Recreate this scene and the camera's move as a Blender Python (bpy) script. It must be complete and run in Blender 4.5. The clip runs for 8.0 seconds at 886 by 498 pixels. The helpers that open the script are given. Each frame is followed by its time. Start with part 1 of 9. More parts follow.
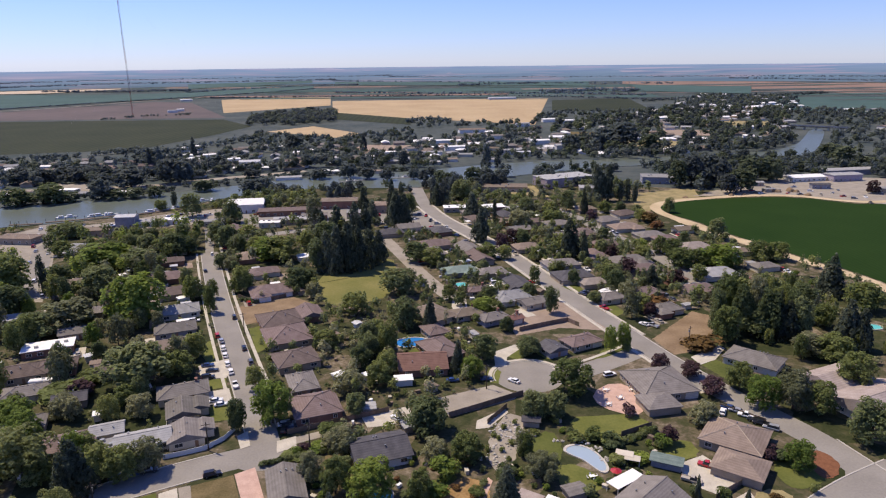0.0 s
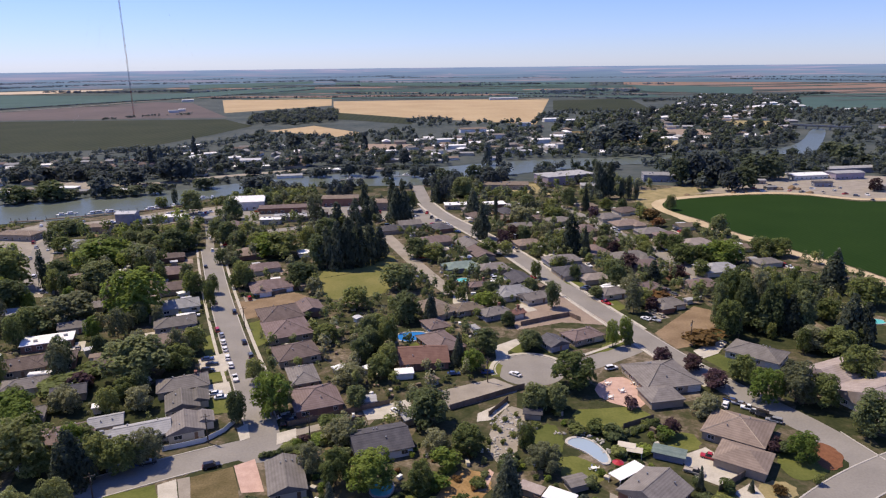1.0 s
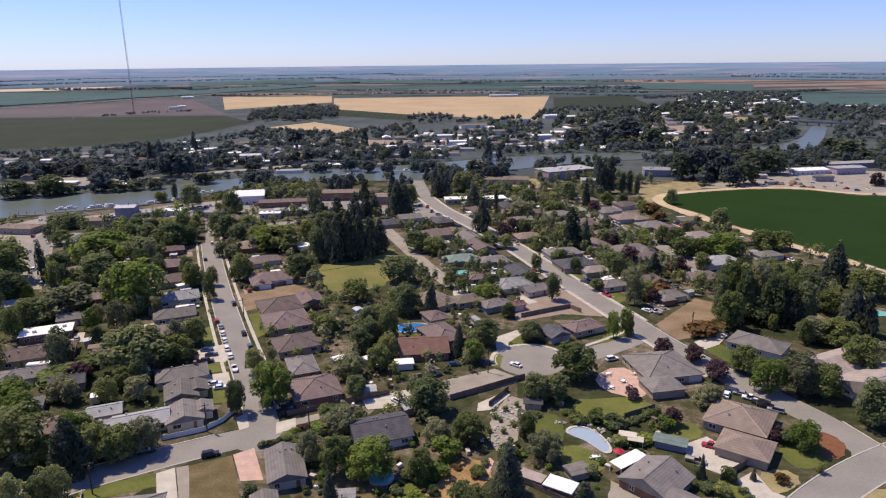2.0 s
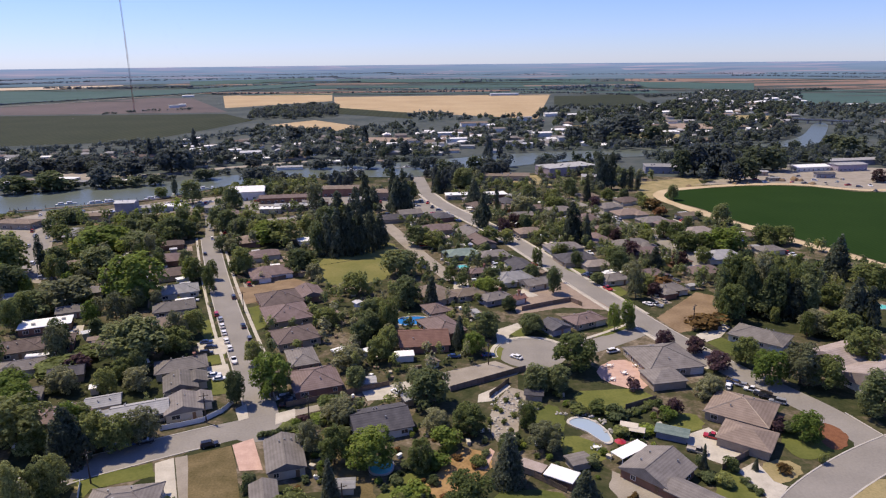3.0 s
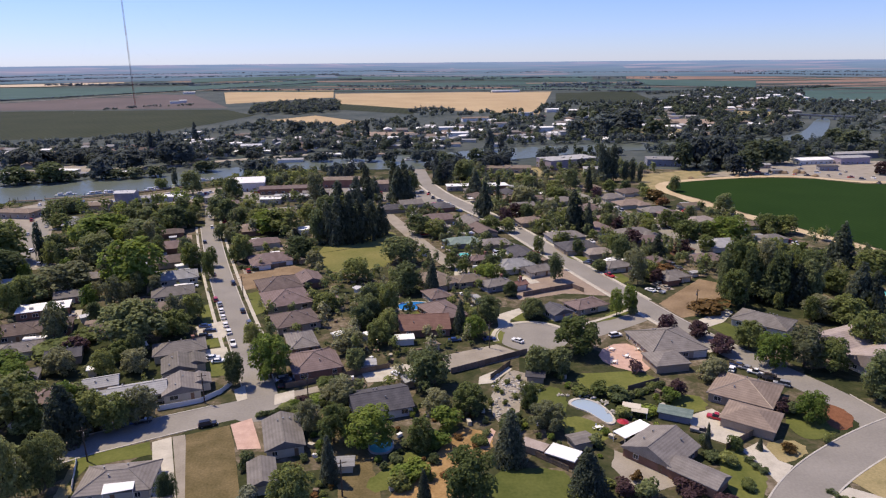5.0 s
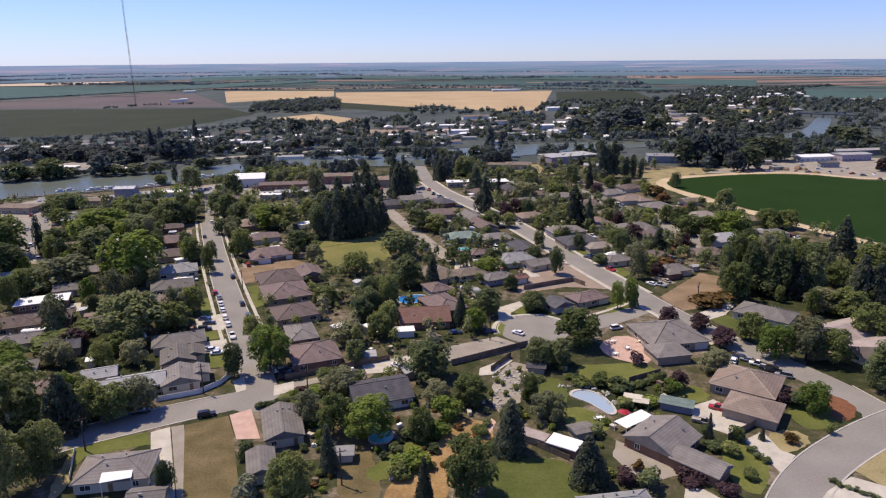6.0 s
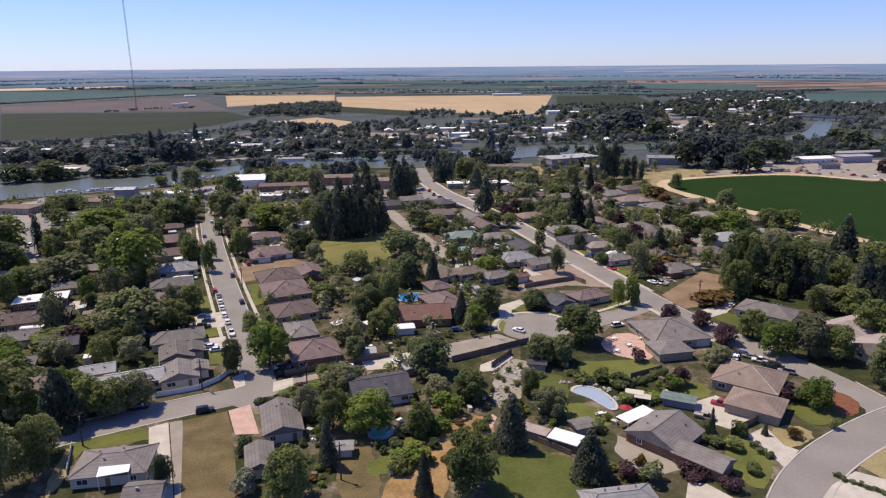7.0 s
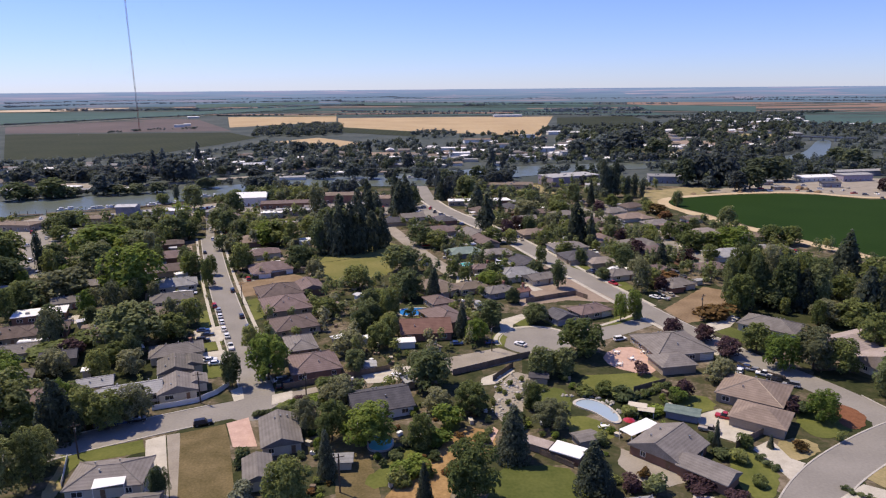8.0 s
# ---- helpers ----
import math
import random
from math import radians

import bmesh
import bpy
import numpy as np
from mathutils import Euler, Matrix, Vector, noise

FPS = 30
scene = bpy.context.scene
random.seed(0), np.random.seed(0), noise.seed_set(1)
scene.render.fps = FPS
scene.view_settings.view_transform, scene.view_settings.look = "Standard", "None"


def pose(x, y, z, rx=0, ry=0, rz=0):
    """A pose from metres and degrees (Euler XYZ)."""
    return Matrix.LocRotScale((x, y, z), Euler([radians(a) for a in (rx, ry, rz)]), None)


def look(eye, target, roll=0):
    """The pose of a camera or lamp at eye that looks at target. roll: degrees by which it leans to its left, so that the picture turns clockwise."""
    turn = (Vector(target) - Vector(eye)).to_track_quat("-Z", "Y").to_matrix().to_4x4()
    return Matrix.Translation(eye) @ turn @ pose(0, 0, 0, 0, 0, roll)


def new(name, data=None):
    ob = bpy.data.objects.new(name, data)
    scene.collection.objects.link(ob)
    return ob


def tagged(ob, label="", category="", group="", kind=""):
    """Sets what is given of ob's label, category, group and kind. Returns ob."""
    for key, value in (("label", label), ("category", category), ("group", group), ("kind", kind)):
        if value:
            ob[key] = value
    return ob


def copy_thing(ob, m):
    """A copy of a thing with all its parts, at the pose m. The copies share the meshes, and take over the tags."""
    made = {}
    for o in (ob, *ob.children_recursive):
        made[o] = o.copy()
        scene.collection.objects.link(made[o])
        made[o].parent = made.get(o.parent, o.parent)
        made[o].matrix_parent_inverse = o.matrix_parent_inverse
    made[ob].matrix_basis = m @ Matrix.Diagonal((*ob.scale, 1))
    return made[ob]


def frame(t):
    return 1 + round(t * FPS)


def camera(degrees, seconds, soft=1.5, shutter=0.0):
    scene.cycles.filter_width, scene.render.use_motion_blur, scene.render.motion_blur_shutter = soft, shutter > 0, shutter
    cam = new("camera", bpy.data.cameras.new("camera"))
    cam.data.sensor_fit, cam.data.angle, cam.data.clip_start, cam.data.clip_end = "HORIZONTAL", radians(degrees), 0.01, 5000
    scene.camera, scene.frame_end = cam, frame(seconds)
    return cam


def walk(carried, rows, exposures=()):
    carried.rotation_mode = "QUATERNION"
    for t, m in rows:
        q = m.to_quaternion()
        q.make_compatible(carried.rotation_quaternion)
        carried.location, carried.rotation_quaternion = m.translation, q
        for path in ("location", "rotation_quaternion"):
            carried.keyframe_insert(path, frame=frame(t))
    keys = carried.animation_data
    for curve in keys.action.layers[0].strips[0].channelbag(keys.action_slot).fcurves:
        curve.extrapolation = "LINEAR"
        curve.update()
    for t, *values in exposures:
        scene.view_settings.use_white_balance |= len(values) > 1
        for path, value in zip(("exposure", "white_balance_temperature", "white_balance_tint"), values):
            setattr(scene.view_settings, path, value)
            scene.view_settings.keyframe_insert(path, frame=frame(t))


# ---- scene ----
cam = camera(67.0, 8.0, soft=1.2)
PATH = [
    (0, (0.051, 0.103, 110.00), (0.0510, 2.0287, 109.4604), -0.60),
    (0.5, (0.043, 0.225, 108.35), (0.0415, 2.1516, 107.8069), -0.60),
    (1, (0.037, 0.345, 106.75), (0.0341, 2.2712, 106.2145), -0.60),
    (1.5, (0.032, 0.463, 105.23), (0.0287, 2.3883, 104.6909), -0.59),
    (3, (0.030, 0.798, 100.69), (0.0248, 2.7232, 100.1484), -0.56),
    (3.5, (0.032, 0.904, 99.21), (0.0263, 2.8291, 98.6708), -0.53),
    (4, (0.037, 1.008, 97.70), (0.0295, 2.9327, 97.1621), -0.51),
    (4.5, (0.043, 1.108, 96.19), (0.0350, 3.0333, 95.6452), -0.50),
    (6, (0.071, 1.395, 91.71), (0.0614, 3.3192, 91.1654), -0.48),
    (6.5, (0.084, 1.485, 90.21), (0.0736, 3.4092, 89.6697), -0.48),
    (7, (0.099, 1.572, 88.70), (0.0880, 3.4995, 88.1703), -0.49),
    (7.5, (0.116, 1.656, 87.27), (0.1036, 3.5928, 86.7718), -0.49),
    (8, (0.134, 1.738, 85.79), (0.1203, 3.6823, 85.3216), -0.49),
]
walk(cam, [(t, look(eye, target, roll)) for t, eye, target, roll in PATH], [(0.0, 0.55, 7350, 17), (8.0, 0.55, 7350, 17)])

# ---- world and sun ----
SUN_FROM = Vector((-0.50, 0.30, 1.0)).normalized()
world = bpy.data.worlds.new("world")
scene.world = world
world.use_nodes = True
wn = world.node_tree.nodes
sky = wn.new("ShaderNodeTexSky")
sky.sky_type = "NISHITA"
sky.sun_disc = False
sky.sun_elevation = math.asin(SUN_FROM.z)
sky.sun_rotation = math.atan2(SUN_FROM.x, SUN_FROM.y)
sky.altitude = 30
sky.air_density, sky.dust_density, sky.ozone_density = 1.0, 0.04, 2.0
haze = wn.new("ShaderNodeMixRGB")  # the valley's faintly violet summer haze
haze.blend_type = "MULTIPLY"
haze.inputs[0].default_value = 1.0
haze.inputs[2].default_value = (0.69, 0.922, 1.735, 1)
world.node_tree.links.new(sky.outputs[0], haze.inputs[1])
world.node_tree.links.new(haze.outputs[0], wn["Background"].inputs[0])
wn["Background"].inputs[1].default_value = 0.0685
sun = new("sun", bpy.data.lights.new("sun", "SUN"))
sun.data.energy, sun.data.angle, sun.data.color = 3.22, radians(0.5), (0.997, 0.945, 0.775)
sun.matrix_world = look(SUN_FROM * 300, (0, 0, 0))

# ---- materials ----


def material(name, low, high, rough=0.9, scale=1.0, fine=6.0, bump=0.0, metal=0.0, vary=0.0, island=0.0, ribs=None, bias=0.5, spread=0.2, shine=0.12):
    """A surface that wanders between two colours at two scales. scale, fine: cells a metre.
    vary: brightness from object to object; island: from piece to piece; ribs: (bands a metre, depth, axis)."""
    m = bpy.data.materials.new(name)
    m.use_nodes = True
    nt = m.node_tree
    n, lk = nt.nodes, nt.links
    bs = n["Principled BSDF"]
    bs.inputs["Roughness"].default_value, bs.inputs["Metallic"].default_value = rough, metal
    bs.inputs["Specular IOR Level"].default_value = shine
    co = n.new("ShaderNodeTexCoord")
    a, b = n.new("ShaderNodeTexNoise"), n.new("ShaderNodeTexNoise")
    a.inputs["Scale"].default_value, a.inputs["Detail"].default_value = scale, 4
    b.inputs["Scale"].default_value, b.inputs["Detail"].default_value = fine, 3
    lk.new(co.outputs["Object"], a.inputs["Vector"])
    lk.new(co.outputs["Object"], b.inputs["Vector"])
    mix = n.new("ShaderNodeMath")
    mix.operation = "MULTIPLY_ADD"
    mix.inputs[1].default_value = 0.4
    lk.new(b.outputs["Fac"], mix.inputs[0])
    part_a = n.new("ShaderNodeMath")
    part_a.operation = "MULTIPLY"
    part_a.inputs[1].default_value = 0.6
    lk.new(a.outputs["Fac"], part_a.inputs[0])
    lk.new(part_a.outputs[0], mix.inputs[2])
    ramp = n.new("ShaderNodeValToRGB")
    ramp.color_ramp.elements[0].position, ramp.color_ramp.elements[1].position = bias - spread, bias + spread
    ramp.color_ramp.elements[0].color, ramp.color_ramp.elements[1].color = (*low, 1), (*high, 1)
    lk.new(mix.outputs[0], ramp.inputs[0])
    colour = ramp.outputs[0]
    for amount, node, socket in ((vary, "ShaderNodeObjectInfo", "Random"), (island, "ShaderNodeNewGeometry", "Random Per Island")):
        if amount:
            r = n.new(node)
            mr = n.new("ShaderNodeMapRange")
            mr.inputs["To Min"].default_value, mr.inputs["To Max"].default_value = 1 - amount, 1 + amount
            lk.new(r.outputs[socket], mr.inputs["Value"])
            hsv = n.new("ShaderNodeHueSaturation")
            lk.new(mr.outputs[0], hsv.inputs["Value"])
            if node == "ShaderNodeObjectInfo":
                hm = n.new("ShaderNodeMapRange")
                hm.inputs["To Min"].default_value, hm.inputs["To Max"].default_value = 0.5 + amount * 0.06, 0.5 - amount * 0.06
                lk.new(r.outputs[socket], hm.inputs["Value"])
                lk.new(hm.outputs[0], hsv.inputs["Hue"])
            lk.new(colour, hsv.inputs["Color"])
            colour = hsv.outputs[0]
    height = mix.outputs[0]
    if ribs:
        wv = n.new("ShaderNodeTexWave")
        wv.bands_direction = ribs[2]
        wv.inputs["Scale"].default_value = ribs[0] * 0.314
        wv.inputs["Distortion"].default_value, wv.inputs["Detail"].default_value = 0.6, 1
        lk.new(co.outputs["Object"], wv.inputs["Vector"])
        dark = n.new("ShaderNodeMixRGB")
        dark.blend_type = "MULTIPLY"
        dark.inputs[2].default_value = (ribs[1], ribs[1], ribs[1], 1)
        lk.new(wv.outputs["Fac"], dark.inputs[0])
        lk.new(colour, dark.inputs[1])
        colour = dark.outputs[0]
    lk.new(colour, bs.inputs["Base Color"])
    if bump:
        bp = n.new("ShaderNodeBump")
        bp.inputs["Strength"].default_value, bp.inputs["Distance"].default_value = min(1, bump), bump
        lk.new(height, bp.inputs["Height"])
        lk.new(bp.outputs[0], bs.inputs["Normal"])
    return m


def leaf_material(name, low, high, through_light=0.25, island=0.35):
    m = material(name, low, high, rough=0.65, scale=0.35, fine=1.7, vary=0.32, island=island)
    nt = m.node_tree
    bs = nt.nodes["Principled BSDF"]
    col = bs.inputs["Base Color"].links[0].from_socket
    tr = nt.nodes.new("ShaderNodeBsdfTranslucent")
    mx = nt.nodes.new("ShaderNodeMixShader")
    mx.inputs[0].default_value = through_light
    nt.links.new(col, tr.inputs[0])
    nt.links.new(bs.outputs[0], mx.inputs[1])
    nt.links.new(tr.outputs[0], mx.inputs[2])
    nt.links.new(mx.outputs[0], nt.nodes["Material Output"].inputs[0])
    return m


def plain(name, col, rough=0.5, metal=0.0, coat=0.0):
    m = bpy.data.materials.new(name)
    m.use_nodes = True
    bs = m.node_tree.nodes["Principled BSDF"]
    bs.inputs["Base Color"].default_value = (*col, 1)
    bs.inputs["Roughness"].default_value, bs.inputs["Metallic"].default_value, bs.inputs["Coat Weight"].default_value = rough, metal, coat
    return m


def water_material(name, col, rough=0.08, ripple=0.04, scale=0.5, shine=0.5):
    m = plain(name, col, rough)
    nt = m.node_tree
    bs = nt.nodes["Principled BSDF"]
    bs.inputs["IOR"].default_value, bs.inputs["Specular IOR Level"].default_value = 1.33, shine
    co, ns, bp = (nt.nodes.new(k) for k in ("ShaderNodeTexCoord", "ShaderNodeTexNoise", "ShaderNodeBump"))
    ns.inputs["Scale"].default_value, ns.inputs["Detail"].default_value = scale, 5
    bp.inputs["Strength"].default_value, bp.inputs["Distance"].default_value = 0.35, ripple
    nt.links.new(co.outputs["Object"], ns.inputs["Vector"])
    nt.links.new(ns.outputs[0], bp.inputs["Height"])
    nt.links.new(bp.outputs[0], bs.inputs["Normal"])
    return m


M = {}


def yard_ground(name):
    """Back-yard land: a patchwork of plots of weeds, dry grass, soil and watered green, broken up at two finer scales."""
    g = bpy.data.materials.new(name)
    g.use_nodes = True
    n, lk = g.node_tree.nodes, g.node_tree.links
    bs = n["Principled BSDF"]
    bs.inputs["Roughness"].default_value, bs.inputs["Specular IOR Level"].default_value = 0.95, 0.08
    co, turn, warp, cell = (n.new(k) for k in ("ShaderNodeTexCoord", "ShaderNodeMapping", "ShaderNodeTexNoise", "ShaderNodeTexVoronoi"))
    turn.inputs["Rotation"].default_value = (0, 0, radians(25))
    cell.inputs["Scale"].default_value, cell.inputs["Randomness"].default_value = 0.07, 0.8
    warp.inputs["Scale"].default_value, warp.inputs["Detail"].default_value = 0.25, 5
    lk.new(co.outputs["Object"], turn.inputs["Vector"])
    lk.new(turn.outputs[0], warp.inputs["Vector"])
    lk.new(turn.outputs[0], cell.inputs["Vector"])
    sep = n.new("ShaderNodeSeparateColor")
    lk.new(cell.outputs["Color"], sep.inputs[0])
    fine = n.new("ShaderNodeTexNoise")
    fine.inputs["Scale"].default_value, fine.inputs["Detail"].default_value = 0.9, 5
    lk.new(turn.outputs[0], fine.inputs["Vector"])
    a, b = n.new("ShaderNodeMath"), n.new("ShaderNodeMath")
    a.operation = b.operation = "MULTIPLY_ADD"
    a.inputs[1].default_value, b.inputs[1].default_value = 0.9, 0.55
    lk.new(warp.outputs["Fac"], a.inputs[0])
    low = n.new("ShaderNodeMath")
    low.operation = "MULTIPLY_ADD"
    low.inputs[1].default_value, low.inputs[2].default_value = 0.55, -0.5
    lk.new(sep.outputs[0], low.inputs[0])
    lk.new(low.outputs[0], a.inputs[2])
    lk.new(fine.outputs["Fac"], b.inputs[0])
    lk.new(a.outputs[0], b.inputs[2])
    ramp = n.new("ShaderNodeValToRGB")
    stops = ((0.16, (0.03, 0.038, 0.016)), (0.4, (0.052, 0.056, 0.026)), (0.58, (0.082, 0.074, 0.042)), (0.74, (0.14, 0.112, 0.078)), (0.92, (0.25, 0.205, 0.155)))
    el = ramp.color_ramp.elements
    while len(el) < len(stops):
        el.new(0.5)
    for e, (p, col) in zip(el, stops):
        e.position, e.color = p, (*col, 1)
    lk.new(b.outputs[0], ramp.inputs[0])
    lk.new(ramp.outputs[0], bs.inputs["Base Color"])
    bp = n.new("ShaderNodeBump")
    bp.inputs["Strength"].default_value, bp.inputs["Distance"].default_value = 0.6, 0.25
    lk.new(fine.outputs["Fac"], bp.inputs["Height"])
    lk.new(bp.outputs[0], bs.inputs["Normal"])
    return g


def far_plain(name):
    """The farthest plain: broad fields of many colours, and haze painted as blue emission that grows towards the
    horizon.
    """
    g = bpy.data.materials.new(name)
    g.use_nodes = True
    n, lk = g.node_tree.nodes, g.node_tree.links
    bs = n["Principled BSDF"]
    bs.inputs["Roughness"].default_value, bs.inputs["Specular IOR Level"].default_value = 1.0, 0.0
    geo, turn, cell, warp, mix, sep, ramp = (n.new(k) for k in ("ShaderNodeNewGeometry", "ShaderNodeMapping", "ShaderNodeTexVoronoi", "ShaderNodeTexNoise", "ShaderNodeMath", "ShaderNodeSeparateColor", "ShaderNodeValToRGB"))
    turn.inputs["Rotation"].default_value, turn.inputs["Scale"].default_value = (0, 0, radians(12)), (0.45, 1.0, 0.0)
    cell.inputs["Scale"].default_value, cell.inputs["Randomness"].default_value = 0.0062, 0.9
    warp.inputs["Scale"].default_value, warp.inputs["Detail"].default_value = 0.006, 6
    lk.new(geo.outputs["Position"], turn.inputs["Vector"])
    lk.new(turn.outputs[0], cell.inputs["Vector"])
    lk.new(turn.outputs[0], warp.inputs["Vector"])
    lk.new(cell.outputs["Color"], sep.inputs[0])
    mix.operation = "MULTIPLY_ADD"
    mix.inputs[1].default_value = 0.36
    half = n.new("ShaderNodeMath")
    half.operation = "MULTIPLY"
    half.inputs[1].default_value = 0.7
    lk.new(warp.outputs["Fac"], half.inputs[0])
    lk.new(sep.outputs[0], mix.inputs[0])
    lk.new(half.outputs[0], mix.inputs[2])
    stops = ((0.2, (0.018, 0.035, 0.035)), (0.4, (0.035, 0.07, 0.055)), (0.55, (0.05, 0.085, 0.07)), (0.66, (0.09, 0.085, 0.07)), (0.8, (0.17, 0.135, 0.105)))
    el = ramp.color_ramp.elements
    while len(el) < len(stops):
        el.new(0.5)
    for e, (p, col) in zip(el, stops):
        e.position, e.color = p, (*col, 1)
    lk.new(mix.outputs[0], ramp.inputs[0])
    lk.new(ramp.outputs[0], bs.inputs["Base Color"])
    # painted haze: blue emission from 3200 m outwards, strongest at 4900 m
    far, haze_glow = n.new("ShaderNodeVectorMath"), n.new("ShaderNodeMapRange")
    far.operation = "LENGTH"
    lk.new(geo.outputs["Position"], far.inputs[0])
    haze_glow.inputs["From Min"].default_value, haze_glow.inputs["From Max"].default_value = 3200, 4900
    haze_glow.inputs["To Min"].default_value, haze_glow.inputs["To Max"].default_value = 0.42, 0.98
    lk.new(far.outputs["Value"], haze_glow.inputs["Value"])
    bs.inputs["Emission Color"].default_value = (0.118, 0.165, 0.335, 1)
    lk.new(haze_glow.outputs[0], bs.inputs["Emission Strength"])
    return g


M["ground"] = yard_ground("yard_soil_and_weeds")
# blue mixed into this base colour imitates haze over the far land
M["far_land"] = material("far_farmland_haze_tint", (0.036, 0.053, 0.052), (0.098, 0.108, 0.100), scale=0.012, fine=0.11, spread=0.16)
M["distance"] = far_plain("far_plain_painted_haze")
M["asphalt"] = material("worn_asphalt", (0.2, 0.184, 0.166), (0.29, 0.268, 0.242), scale=0.08, fine=1.5, bump=0.02)
M["patch"] = material("fresh_asphalt", (0.10, 0.095, 0.09), (0.14, 0.135, 0.13), scale=0.2, fine=2)
M["concrete"] = material("pale_concrete", (0.37, 0.335, 0.28), (0.56, 0.515, 0.44), scale=0.3, fine=2.5)
M["pinkpave"] = material("salmon_paving", (0.42, 0.27, 0.22), (0.58, 0.40, 0.33), scale=0.5, fine=3)
M["kerb"] = material("kerb_concrete", (0.36, 0.335, 0.30), (0.50, 0.465, 0.42), scale=0.4, fine=3)
M["gravel"] = material("dusty_gravel", (0.22, 0.19, 0.155), (0.36, 0.32, 0.27), scale=0.15, fine=2.5, bump=0.05)
M["dirt"] = material("bare_brown_earth", (0.15, 0.10, 0.06), (0.30, 0.215, 0.135), scale=0.12, fine=1.2, bump=0.08)
M["dust"] = material("pale_trodden_dust", (0.22, 0.165, 0.13), (0.35, 0.275, 0.22), scale=0.12, fine=1.2, bump=0.06)
M["drygrass"] = material("dry_tan_grass", (0.17, 0.15, 0.07), (0.38, 0.30, 0.16), scale=0.15, fine=1.5, bump=0.08)
M["lawn"] = material("mown_lawn", (0.073, 0.090, 0.022), (0.158, 0.164, 0.049), scale=0.12, fine=1.2, bump=0.05, vary=0.2)
M["weeds"] = material("brown_weedy_earth", (0.075, 0.062, 0.025), (0.20, 0.15, 0.08), scale=0.18, fine=1.8, bump=0.1)
M["parkgrass"] = material("sunlit_olive_grass", (0.105, 0.118, 0.032), (0.225, 0.198, 0.075), scale=0.06, fine=0.8, bump=0.05)
M["rustgrass"] = material("rusty_dry_weeds", (0.17, 0.10, 0.04), (0.42, 0.27, 0.13), scale=0.2, fine=1.3, bump=0.15)
M["stone"] = material("pale_rockery_stone", (0.30, 0.28, 0.25), (0.52, 0.49, 0.44), scale=1.5, fine=6, vary=0.3, bump=0.1)
M["mulch"] = material("red_bark_mulch", (0.13, 0.055, 0.03), (0.25, 0.11, 0.06), scale=0.8, fine=4, bump=0.06)
M["gold"] = material("ripe_grain", (0.35, 0.25, 0.145), (0.47, 0.355, 0.215), scale=0.01, fine=0.12)
M["olive"] = material("orchard_green", (0.026, 0.036, 0.017), (0.052, 0.058, 0.029), scale=0.012, fine=0.16, ribs=(0.09, 0.7, "X"))
M["crop"] = material("deep_green_crop", (0.015, 0.037, 0.009), (0.024, 0.051, 0.013), shine=0.02, scale=0.02, fine=0.5, ribs=(0.35, 0.86, "X"))
# crop green with painted haze: its teal cast belongs to the distance
M["farcrop"] = material("far_crop_haze_tint", (0.044, 0.085, 0.080), (0.070, 0.120, 0.104), scale=0.008, fine=0.05)
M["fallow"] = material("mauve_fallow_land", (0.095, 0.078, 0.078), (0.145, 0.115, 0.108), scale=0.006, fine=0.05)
M["plough"] = material("rosy_fallow_land", (0.19, 0.125, 0.10), (0.28, 0.19, 0.145), scale=0.006, fine=0.05)
M["pale"] = material("pale_stubble", (0.42, 0.33, 0.24), (0.55, 0.45, 0.34), scale=0.008, fine=0.05)
M["sand"] = material("sandy_track", (0.40, 0.30, 0.18), (0.56, 0.45, 0.30), scale=0.06, fine=0.8)
M["river"] = water_material("river_water", (0.108, 0.128, 0.105), 0.3, 0.5, 0.35, 0.18)
M["poolwater"] = water_material("pale_pool_cover", (0.31, 0.39, 0.47), 0.2)
M["bluepool"] = water_material("blue_pool_liner", (0.02, 0.19, 0.50), 0.15)
M["aqua"] = water_material("aqua_pool_water", (0.10, 0.50, 0.50), 0.1)
for key, lo, hi in (("grey", (0.156, 0.141, 0.131), (0.234, 0.213, 0.199)), ("brown", (0.138, 0.104, 0.096), (0.208, 0.16, 0.149)),
                    ("tan", (0.186, 0.146, 0.118), (0.264, 0.211, 0.17)), ("dark", (0.07, 0.068, 0.078), (0.12, 0.115, 0.125)),
                    ("red", (0.155, 0.088, 0.072), (0.225, 0.13, 0.106)), ("light", (0.26, 0.26, 0.265), (0.38, 0.375, 0.375)),
                    ("rose", (0.27, 0.225, 0.20), (0.37, 0.315, 0.285)), ("green", (0.15, 0.205, 0.185), (0.24, 0.30, 0.27))):
    M["roof_" + key] = material("shingle_" + key, lo, hi, rough=0.92, scale=0.4, fine=4, bump=0.08, vary=0.2, spread=0.14, ribs=(3.4, 0.84, "Z"))
M["roof_cap"] = material("pale_ridge_tiles", (0.30, 0.24, 0.19), (0.40, 0.33, 0.27), scale=0.6, fine=4)
M["roof_white"] = material("white_roof_coating", (0.68, 0.67, 0.65), (0.84, 0.83, 0.82), rough=0.7, scale=0.3, fine=2)
M["roof_metal"] = material("pale_sheet_metal", (0.46, 0.46, 0.47), (0.60, 0.60, 0.61), rough=0.5, scale=0.2, fine=2, ribs=(1.2, 0.86, "X"))
